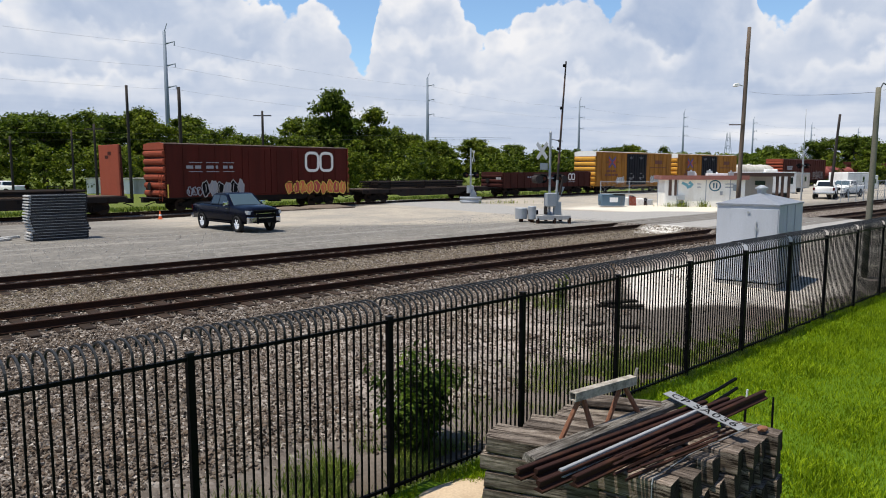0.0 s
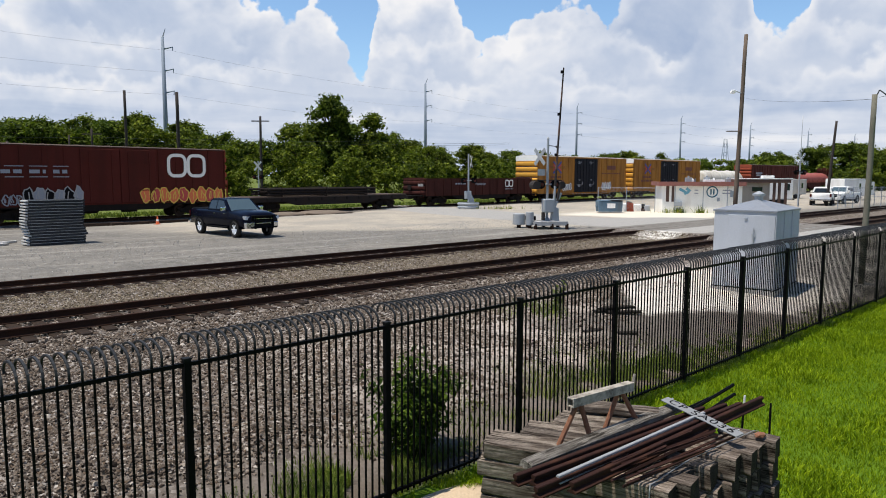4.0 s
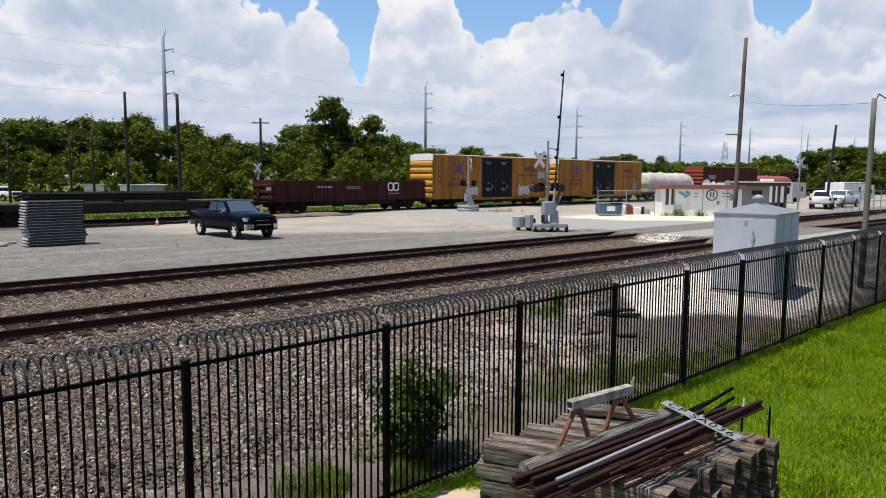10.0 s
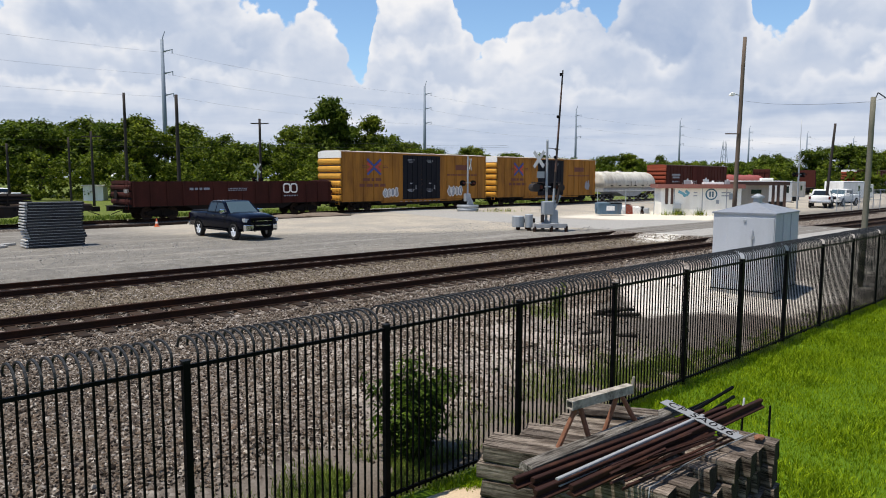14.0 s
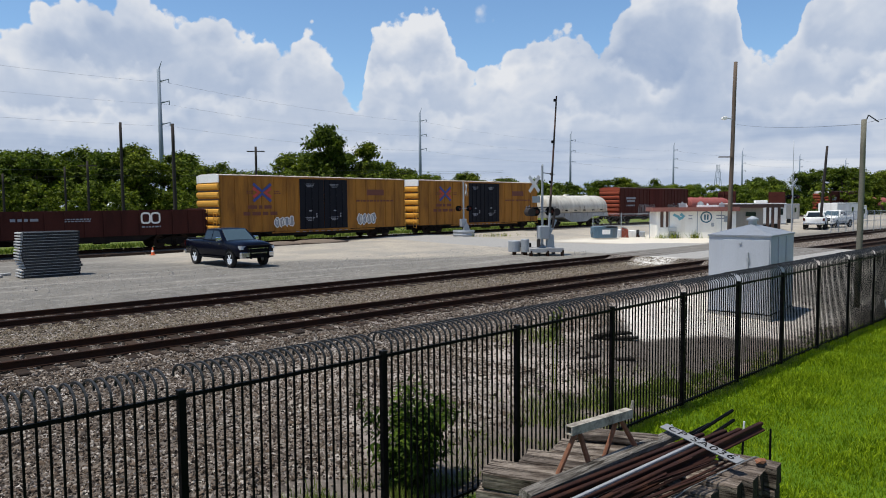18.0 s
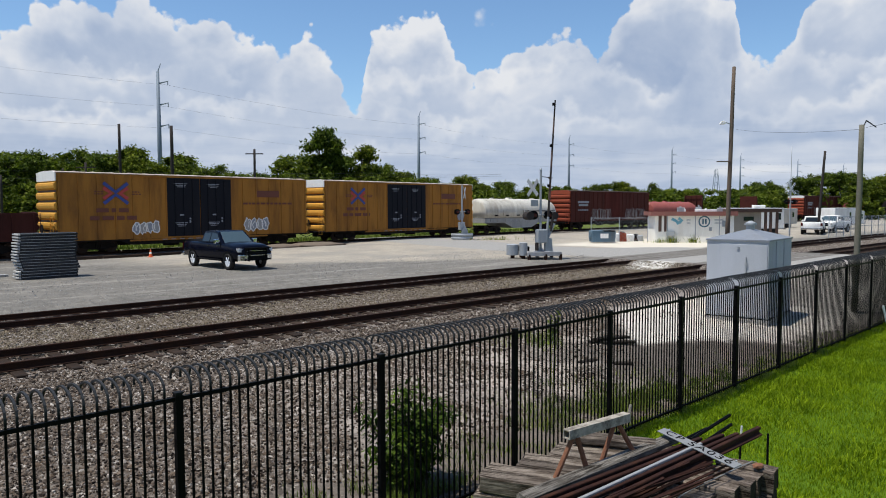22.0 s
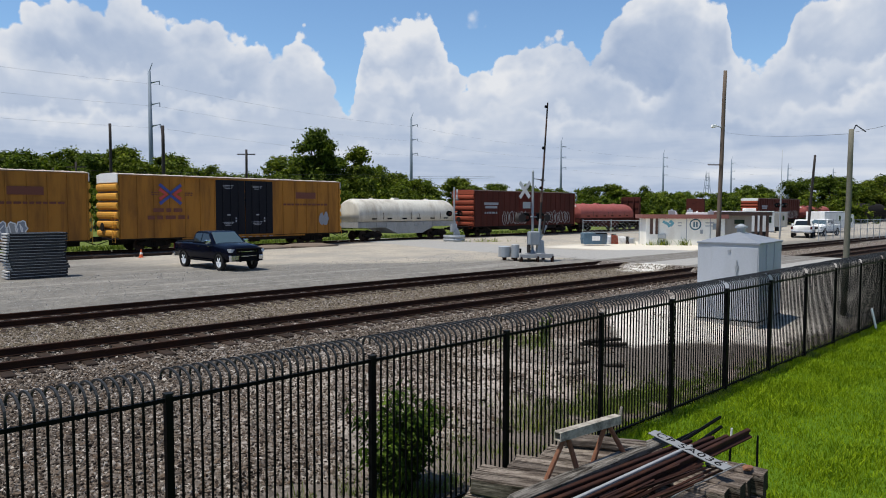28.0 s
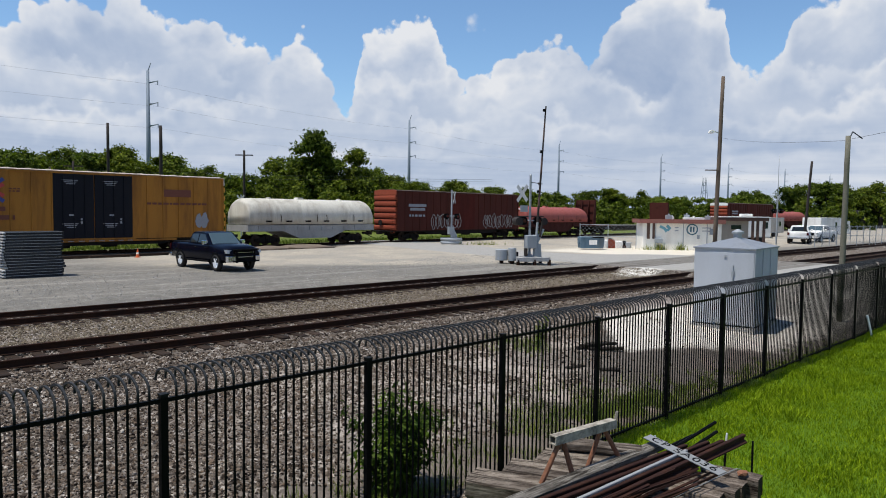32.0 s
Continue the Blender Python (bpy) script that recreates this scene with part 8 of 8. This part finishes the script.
def build_trees():
    rng = random.Random(77)
    kinds = [tree_parts(100 + k, 10.0, random_lobes(200 + k), 60, 21000, 0.29) for k in range(6)]
    tall = tree_parts(140, 10.0, [(0.0, 0.0, 0.89, 0.085), (-0.09, 0.02, 0.80, 0.10), (0.08, 0.0, 0.78, 0.09), (0.0, 0.05, 0.66, 0.15), (-0.15, 0.0, 0.62, 0.09), (0.14, -0.03, 0.58, 0.11), (-0.06, 0.0, 0.45, 0.17), (0.10, 0.05, 0.40, 0.16), (-0.14, 0.0, 0.33, 0.14)], 90, 26000, 0.30)
    limb = tree_parts(141, 10.0, [(0.02, 0.0, 0.88, 0.08), (-0.05, 0.0, 0.80, 0.07), (0.05, 0.0, 0.77, 0.08), (-0.02, 0.0, 0.66, 0.11), (-0.10, 0.0, 0.55, 0.15), (0.10, 0.0, 0.50, 0.15), (-0.08, 0.0, 0.40, 0.17), (0.12, 0.0, 0.36, 0.17)], 90, 16000, 0.30)
    lab = "leafy green tree in the wood behind the railway"

    def plant(kind, x, y, h, wide=1.0, key="leaf_far", label=lab, turn=None):
        e = empty("tree", pose(x, y, -0.5, 0, 0, rng.uniform(0, 360) if turn is None else turn), label, "tree", "trees behind the railway")
        k = h / 9.0
        e.scale = (k * wide * 1.22, k * wide * 1.22, k)
        mesh_part("trunk", kind[0], "bark", e)
        if key == "leaf_far":
            mesh_part("crown", kind[1], key, e)
        else:
            me = kind[1].copy()
            me.materials.clear()
            mesh_part("crown", me, key, e)

    # wood on the near side of the far street: x at 125 m, height
    for x, y, h, w in ((-88, 128, 11.5, 1.1), (-80, 118, 12.2, 0.9), (-73, 122, 12.6, 1.0), (-66, 116, 12.8, 0.9), (-61, 122, 14.2, 0.9), (-55, 118, 13.0, 0.9), (-49.5, 116, 13.4, 0.8), (-44, 122, 12.6, 1.0), (-39, 128, 11.0, 1.0),
                       (-33, 130, 10.4, 1.0), (-27, 132, 10.5, 1.0), (-10, 128, 11.0, 0.9), (-5, 132, 10.0, 1.0), (-14, 122, 9.5, 1.0),
                       (0, 160, 10.4, 1.0), (8, 164, 10.6, 1.1), (17, 170, 9.8, 1.1), (25, 172, 9.4, 1.0), (33, 176, 8.6, 1.0), (-2, 150, 9.6, 1.0),
                       (42, 178, 9.4, 1.0), (52, 190, 10.0, 1.0), (62, 196, 9.8, 0.9), (96, 200, 10.4, 1.0), (91, 196, 9.0, 1.0)):
        plant(rng.choice(kinds), x, y, h, w)
    plant(tall, -18.2, 120, 15.9, 0.80, turn=10, label="tall ragged tree that rises over the wood")
    plant(limb, -11.9, 122, 13.6, 0.80, turn=0, label="tall ragged tree that rises over the wood")
    plant(rng.choice(kinds), -22.5, 122, 12.6, 0.9)
    for x, y, h, w in ((101, 186, 11.6, 1.0), (107, 180, 12.0, 1.1), (113, 184, 11.8, 1.0), (119, 178, 12.2, 1.1), (126, 182, 11.6, 1.1), (134, 186, 11.4, 1.1), (142, 182, 11.2, 1.1)):
        plant(rng.choice(kinds), x, y, h, w, label="broad green tree beyond the far yard")
    for k in range(12):
        plant(rng.choice(kinds), 61 + k * 2.5 + rng.uniform(-1, 1), 176 + rng.uniform(-6, 6), rng.uniform(6.2, 8.2), 0.8, "leaf_pale", "pale yellow-green thicket tree")
    # understorey and far woods
    for nm, x0, x1, y0, y1, hh, n, size, key, lb in (("thicket", -105, 0, 98, 116, 8.8, 130000, 0.38, "leaf_far", "dense dark undergrowth below the trees"),
                                                  ("thicket", -2, 96, 140, 175, 8.0, 52000, 0.6, "leaf_far", "dense dark undergrowth below the farther trees"),
                                                  ("far_wood", 96, 190, 186, 205, 8.0, 26000, 0.7, "leaf_far", "far wood beyond the yard"),
                                                  ("far_wood", -40, 330, 330, 350, 9.5, 20000, 1.5, "leaf_far", "distant wooded horizon")):
        r2 = random.Random(int(x0) + 7)
        centres, radii = [], []
        for k in range(int((x1 - x0) * 1.1)):
            x, y, top = r2.uniform(x0, x1), r2.uniform(y0, y1), hh * (0.5 + 0.5 * r2.random())
            wide = top * r2.uniform(0.22, 0.36)
            for q in range(14):
                a, z = r2.uniform(0, 6.28), r2.uniform(0.05, 0.95)
                far = wide * math.sqrt(max(0.05, 1 - (2 * z - 0.8) ** 2 * 0.6)) * r2.uniform(0.5, 1.0)
                centres.append((x + math.cos(a) * far, y + math.sin(a) * far, top * z - 0.3))
                radii.append(hh * r2.uniform(0.06, 0.13))
        verts, faces = leaf_clumps(int(x0) + 900, centres, radii, n, size)
        tagged(mesh_part(nm, raw_mesh(nm, verts, faces), key), lb, "undergrowth", kind="stuff")


build_trees()


def build_sheds():
    for x, y, w, lab in ((-44.0, 96.0, 5.6, "small grey hut with pale door beside the wood"), (-50.0, 98.0, 2.6, "small white hut beside the wood")):
        e = empty("track_hut", pose(x, y, -0.3, 0, 0, 12), lab, "hut", "track huts")
        bm = bmesh.new()
        box(bm, 1.4 if w > 3 else 0, w, 0, 2.6, 0, 2.05)
        part("wall", bm, "coilgrey" if w > 3 else "white", e)
        if w > 3:
            bm = bmesh.new()
            box(bm, 0, 1.38, 0, 2.6, 0, 2.05)
            p = part("end_wall", bm, "white", e)
            bm = bmesh.new()
            box(bm, 0.3, 1.05, -0.04, 0, 0.1, 1.8)
            part("door", bm, "white", p, "pale door", bevel=0.02)
        bm = bmesh.new()
        box(bm, -0.2, w + 0.2, -0.25, 2.85, 2.05, 2.20)
        part("roof", bm, "coilwhite", e, bevel=0.02)
    for x, y in ((-58.0, 92.0),):
        build_pickup("parked_car", pose(x, y, -0.3, 0, 0, 160), "white", "white vehicle parked before the wood", False)
    bm = bmesh.new()
    bmesh.ops.create_icosphere(bm, subdivisions=2, radius=1.0)
    for v in bm.verts:
        v.co = Vector((v.co.x * 1.15, v.co.y * 0.5, v.co.z * 0.42)) * (1 + 0.5 * noise.noise(v.co * 3))
    o = part("tarpaulin", bm, "white", m=pose(-45.6, 99.6, 3.05, 0, 8, 0))
    tagged(o, "white tarpaulin caught on the hut behind", "tarpaulin")
    e = empty("storage_rack", pose(-45.6, 99.6, -0.3), "steel rack that holds the white tarpaulin", "rack")
    for dx in (-1.2, 1.2):
        bm = bmesh.new()
        tube(bm, (dx, 0, 0), (dx, 0, 2.95), 0.08, 0.08, 6)
        part("post", bm, "pole_dark", e)
    bm = bmesh.new()
    box(bm, -1.5, 1.5, -0.4, 0.4, 2.95, 3.02)
    part("rack", bm, "pole_dark", e)


build_sheds()


def blades(rng, spots, h, w, lean):
    verts, faces = [], []
    for x, y, z, k in spots:
        a = rng.uniform(0, 6.28)
        dx, dy = math.cos(a) * w * k, math.sin(a) * w * k
        lx, ly = rng.gauss(0, lean) * h * k, rng.gauss(0, lean) * h * k
        hh = h * k * rng.uniform(0.6, 1.3)
        n = len(verts)
        verts += [(x - dx, y - dy, z - 0.01), (x + dx, y + dy, z - 0.01), (x + lx * 0.45 + dx * 0.7, y + ly * 0.45 + dy * 0.7, z + hh * 0.6), (x + lx * 0.45 - dx * 0.7, y + ly * 0.45 - dy * 0.7, z + hh * 0.6), (x + lx, y + ly, z + hh)]
        faces += [(n, n + 1, n + 2, n + 3), (n + 3, n + 2, n + 4)]
    return verts, faces


def build_plants():
    rng = random.Random(31)
    # lawn
    spots = []
    while len(spots) < 88000:
        s = 3.5 + 27 * rng.random() ** 1.25
        l = rng.uniform(-4.0, 6.6) + 0.016 * s
        p = at(s, l)
        az = math.degrees(math.atan2(p.x, p.y))
        if not 12 < az < 37:
            continue
        d = math.hypot(p.x, p.y)
        if d < 5.5 or d > 30 or (rng.random() > 1.0 and l > 6.2):
            continue
        patch = 0.75 + 0.6 * noise.noise((p.x * 0.9, p.y * 0.9, 0))
        spots.append((p.x, p.y, ground_z(p.x, p.y), max(0.55, patch) * (1.0 + d * 0.035)))
    for _ in range(9000):
        s, l = rng.uniform(4.4, 8.4), rng.gauss(6.2, 0.35)
        p = at(s, l)
        if l > fence_l(s) + 0.05 or math.hypot((p.x - 0.12) / 0.6, (p.y - 8.15) / 0.42) < 0.85 + 0.5 * noise.noise((p.x * 3, p.y * 3, 2)):
            continue
        spots.append((p.x, p.y, ground_z(p.x, p.y), rng.uniform(0.5, 1.1)))
    v, f = blades(rng, spots, 0.075, 0.006, 0.5)
    tagged(mesh_part("lawn_grass", raw_mesh("lawn_grass", v, f), "blade"), "bright green mown lawn grass", "grass", kind="stuff")
    # weeds in patches on the bank and in a ragged line at the fence foot
    spots = []
    for s0, l0, rs, rl, n, k in ((4.95, 7.1, 0.5, 0.32, 4600, 0.95), (5.6, 6.95, 0.6, 0.25, 3600, 0.8), (3.9, 7.3, 0.6, 0.3, 1300, 0.7), (10.4, 7.7, 1.5, 0.45, 4200, 0.8), (12.6, 7.4, 1.2, 0.32, 4200, 0.85), (15.5, 7.3, 1.3, 0.25, 1800, 0.7),
                                 (13.6, 11.3, 0.5, 0.35, 420, 1.2), (7.6, 7.5, 0.8, 0.4, 240, 1.1), (2.6, 7.2, 1.2, 0.3, 900, 0.7), (19.0, 7.2, 2.5, 0.2, 1500, 0.8)):
        for _ in range(n):
            s, l = rng.gauss(s0, rs), rng.gauss(l0, rl)
            if l < fence_l(s) + 0.05:
                continue
            p = at(s, l)
            if noise.noise((p.x * 1.6, p.y * 1.6, 5)) < -0.12:
                continue
            spots.append((p.x, p.y, ground_z(p.x, p.y), k * rng.uniform(0.6, 1.25)))
    for _ in range(17000):
        s = rng.uniform(4.5, 30)
        l = fence_l(s) + rng.gauss(0.0, 0.09)
        p = at(s, l)
        grow = noise.noise((p.x * 1.3, p.y * 1.3, 8))
        if grow > -0.1:
            spots.append((p.x, p.y, ground_z(p.x, p.y), 0.55 + 0.6 * max(0, grow)))
    v, f = blades(rng, spots, 0.16, 0.007, 0.40)
    tagged(mesh_part("bank_weeds", raw_mesh("bank_weeds", v, f), "weed"), "tufts of green and dry weeds at the fence foot", "weeds", kind="stuff")
    # sunlit grass beyond the train
    spots = []
    for _ in range(16000):
        m = c_pose(rng.uniform(-30, 62), 0, rng.uniform(2.6, 9.0))
        x, y = m.translation.x, m.translation.y
        spots.append((x, y, ground_z(x, y), 1.6 * rng.uniform(0.5, 1.3)))
    v, f = blades(rng, spots, 0.16, 0.03, 0.4)
    tagged(mesh_part("track_grass", raw_mesh("track_grass", v, f), "weed"), "sunlit rough grass beyond the freight track", "grass", kind="stuff")
    # weeds by the office and the far crossing
    spots = []
    for x0, y0, w, n, h in ((19.6, 56.85, 0.25, 110, 3), (21.2, 56.7, 0.2, 80, 3), (18.6, 56.9, 0.4, 60, 2), (5.5, 62.0, 1.0, 160, 2), (23.5, 56.5, 0.8, 60, 1.5)):
        for _ in range(n):
            x, y = x0 + rng.gauss(0, w), y0 + rng.gauss(0, 0.15)
            spots.append((x, y, ground_z(x, y), h * rng.uniform(0.6, 1.3)))
    v, f = blades(rng, spots, 0.16, 0.007, 0.3)
    tagged(mesh_part("yard_weeds", raw_mesh("yard_weeds", v, f), "weed"), "tall weeds against the office wall", "weeds", kind="stuff")
    # the shrub behind the fence
    c = at(6.02, 7.30, -0.95)
    e = empty("shrub", pose(c.x, c.y, c.z), "leafy green shrub growing behind the black fence", "shrub")
    verts, faces = [], []
    for k in range(46):
        bm = bmesh.new()
        a = rng.uniform(0, 6.28)
        rr = rng.uniform(0.1, 0.74)
        tip = Vector((math.cos(a) * rr, math.sin(a) * rr, rng.uniform(0.6, 1.5) * (1.08 - 0.30 * rr)))
        root = Vector((math.cos(a) * 0.08, math.sin(a) * 0.08, 0))
        mid = root.lerp(tip, 0.5) + Vector((0, 0, 0.15))
        pipe(bm, [root, mid, tip], [0.012, 0.009, 0.004], 5)
        part("stem", bm, "bark", e)
        for i in range(120):
            t = 0.03 + 0.97 * rng.random()
            p = root.lerp(mid, t * 2) if t < 0.5 else mid.lerp(tip, t * 2 - 1)
            d = Vector((rng.gauss(0, 1), rng.gauss(0, 1), rng.gauss(-0.55, 0.6))).normalized()
            L = rng.uniform(0.08, 0.17)
            p = p + Vector((rng.gauss(0, 0.05), rng.gauss(0, 0.05), rng.gauss(0, 0.05)))
            side = d.cross(Vector((rng.gauss(0, 0.4), rng.gauss(0, 0.4), 1))).normalized() * L * 0.17
            n = len(verts)
            verts += [tuple(p), tuple(p + d * L * 0.45 + side), tuple(p + d * L - Vector((0, 0, L * 0.15))), tuple(p + d * L * 0.45 - side)]
            faces.append((n, n + 1, n + 2, n + 3))
    mesh_part("foliage", raw_mesh("foliage", verts, faces), "leaf_bush", e, "narrow green leaves")
    # a slender weed that reaches over a fence post
    c = at(8.75, 7.0, -0.95)
    e = empty("tall_weed", pose(c.x, c.y, c.z), "tall yellow-green weed growing up behind a fence post", "weed")
    verts, faces = [], []
    for k in range(4):
        tip = Vector((rng.uniform(-0.16, 0.16), rng.uniform(-0.12, 0.12), rng.uniform(2.05, 2.45)))
        bm = bmesh.new()
        pipe(bm, [(rng.uniform(-0.05, 0.05), 0, 0), tip * 0.5 + Vector((0.03, 0, 0)), tip], [0.006, 0.005, 0.003], 5)
        part("stem", bm, "weed", e)
        for i in range(70):
            p = tip * (1 - 0.16 * rng.random() ** 1.4)
            d = Vector((rng.gauss(0, 1), rng.gauss(0, 1), rng.gauss(0, 0.5))).normalized()
            q = rng.uniform(0.05, 0.11)
            side = d.cross(Vector((0, 0, 1))).normalized() * q * 0.25
            n = len(verts)
            verts += [tuple(p), tuple(p + d * q * 0.5 + side), tuple(p + d * q), tuple(p + d * q * 0.5 - side)]
            faces.append((n, n + 1, n + 2, n + 3))
    mesh_part("foliage", raw_mesh("foliage", verts, faces), "leaf_pale", e, "small yellow-green leaves")
    for k, (s, l, q, turn, up) in enumerate(((14.7, 10.4, 0.7, 8, 0.0), (14.9, 10.2, 0.9, -14, 0.0), (14.8, 10.3, 0.6, 20, 0.07), (15.0, 10.3, 0.8, -4, 0.075), (13.0, 9.5, 0.5, 12, -0.03), (13.5, 8.9, 0.45, -8, -0.03))):
        p = at(s, l)
        o = mesh_part("broken_tie", rough_tie_mesh(q, 0.15, 0.07, 300 + k), "tie_end", m=pose(p.x, p.y, ground_z(p.x, p.y) + up, 0, 0, YAW + turn - 25))
        tagged(o, "blackened broken tie dumped on the bank", "railroad tie", "broken ties")
    # sandy patch and cut straw on the lawn
    for x, y, w, d, key, lab, nm in ((0.12, 8.15, 0.65, 0.36, "sand", "bare sandy soil beside the tie stack", "soil_patch"),):
        bm = bmesh.new()
        bmesh.ops.create_icosphere(bm, subdivisions=3, radius=1.0)
        for q in bm.verts:
            q.co = Vector((q.co.x * w, q.co.y * d, q.co.z * 0.035)) * (1 + 0.3 * noise.noise(q.co * 2))
        tagged(part(nm, bm, key, m=pose(x, y, -1.0, 0, 0, YAW), smooth=True), lab, "soil")


build_plants()


# ---- loose stones ----
def build_stones():
    rng = random.Random(9)
    shapes = []
    for k in range(10):
        v = [Vector((sx * rng.uniform(0.35, 0.65), rng.uniform(-0.2, 0.2), rng.uniform(-0.15, 0.15))) for sx in (-1, 1)]
        v += [Vector((rng.uniform(-0.2, 0.2), sy * rng.uniform(0.3, 0.6), rng.uniform(-0.15, 0.15))) for sy in (-1, 1)]
        v += [Vector((rng.uniform(-0.2, 0.2), rng.uniform(-0.2, 0.2), sz * rng.uniform(0.25, 0.5))) for sz in (-1, 1)]
        turned = []
        for q in range(9):
            m = Euler((rng.uniform(-0.7, 0.7), rng.uniform(-0.7, 0.7), rng.uniform(0, 6.28))).to_matrix()
            turned.append([tuple(m @ w) for w in v])
        shapes += turned
    tris = ((0, 2, 5), (2, 1, 5), (1, 3, 5), (3, 0, 5), (2, 0, 4), (1, 2, 4), (3, 1, 4), (0, 3, 4))

    def scatter(name, n, s0, s1, l0, l1, size, key, lab, bias):
        verts, faces = [], []
        for _ in range(n):
            s = s0 + (s1 - s0) * rng.random() ** bias
            l = rng.uniform(l0, l1)
            if name == "bank_stones":
                if rng.random() < min(0.95, max(0, (s - 15.0 - 1.2 * (l - 9.9)) * 0.8)) and l < 13.2:
                    continue
                if rng.random() < 0.85 * max(0, 1 - (l - 6.9) / (1.1 + 0.12 * max(0, s - 2))):
                    continue
            p = at(s, l)
            if name == "bank_stones" and l - fence_l(s) < 1.45 + 0.5 * noise.noise((p.x * 0.8, p.y * 0.8, 4)) and rng.random() < 0.93:
                continue
            if name == "bank_stones" and l < 11.2 and noise.noise((p.x * 0.45, p.y * 0.45, 9)) + 0.13 * (s - 5.5) - 0.16 * (l - 8.0) > 0.25 and rng.random() < 0.75:
                continue
            z = ground_z(p.x, p.y)
            k = size * rng.uniform(0.55, 1.45) * (1.0 if rng.random() > 0.08 else 1.7)
            b = len(verts)
            zz = z + k * 0.12
            verts += [(p.x + w[0] * k, p.y + w[1] * k, zz + w[2] * k) for w in rng.choice(shapes)]
            faces += [(b + i, b + j, b + h) for i, j, h in tris]
        tagged(mesh_part(name, raw_mesh(name, verts, faces), key), lab, "stones", kind="stuff")

    scatter("bank_stones", 126000, -2.0, 22.0, 6.9, 14.8, 0.044, "stones", "loose brown-grey ballast stones on the bank", 1.6)
    scatter("ballast_stones", 27000, -1.0, 34.0, 14.4, 18.6, 0.046, "stones", "grey ballast stones between the ties", 1.2)
    scatter("ballast_stones", 26000, 0.0, 34.0, 18.0, 21.2, 0.044, "stones_brown", "brown ballast stones between the tracks", 1.2)
    scatter("yard_stones", 8000, 2.0, 36.0, 23.8, 33.0, 0.034, "stones_yard", "scattered small stones on the gravel yard", 1.0)


build_stones()


def build_leaning_board():
    bm = bmesh.new()
    box(bm, -0.045, 0.045, -0.02, 0.02, -0.03, 0.80)
    tagged(part("broken_fence_rail", bm, "white", m=pose(14.73, 22.2, -1.0, -8, -16, 40), bevel=0.006), "pale broken board leaning on the black fence", "board")


build_leaning_board()


# ---- what moves ----
def train_place(t):
    for (a, va), (b, vb) in zip(TRAIN, TRAIN[1:]):
        if t <= b:
            return va + (vb - va) * (t - a) / (b - a)
    return TRAIN[-1][1]


def motions():
    for thing, front in TRAIN_CARS:
        rows = []
        for t, s in TRAIN:
            mid = s + front + thing["length"] / 2
            rows.append((t, c_pose(mid, 0.10) @ pose(-thing["length"] / 2, 0, 0)))
        walk(thing, rows)
    for wheels, x in WHEELSETS:
        rows = []
        for i in range(161):
            t = i * 0.2
            turn = (train_place(t) - train_place(0)) / WHEEL_R
            rows.append((t, pose(x, 0, WHEEL_R, 0, math.degrees(turn), 0)))
        walk(wheels, rows)


motions()
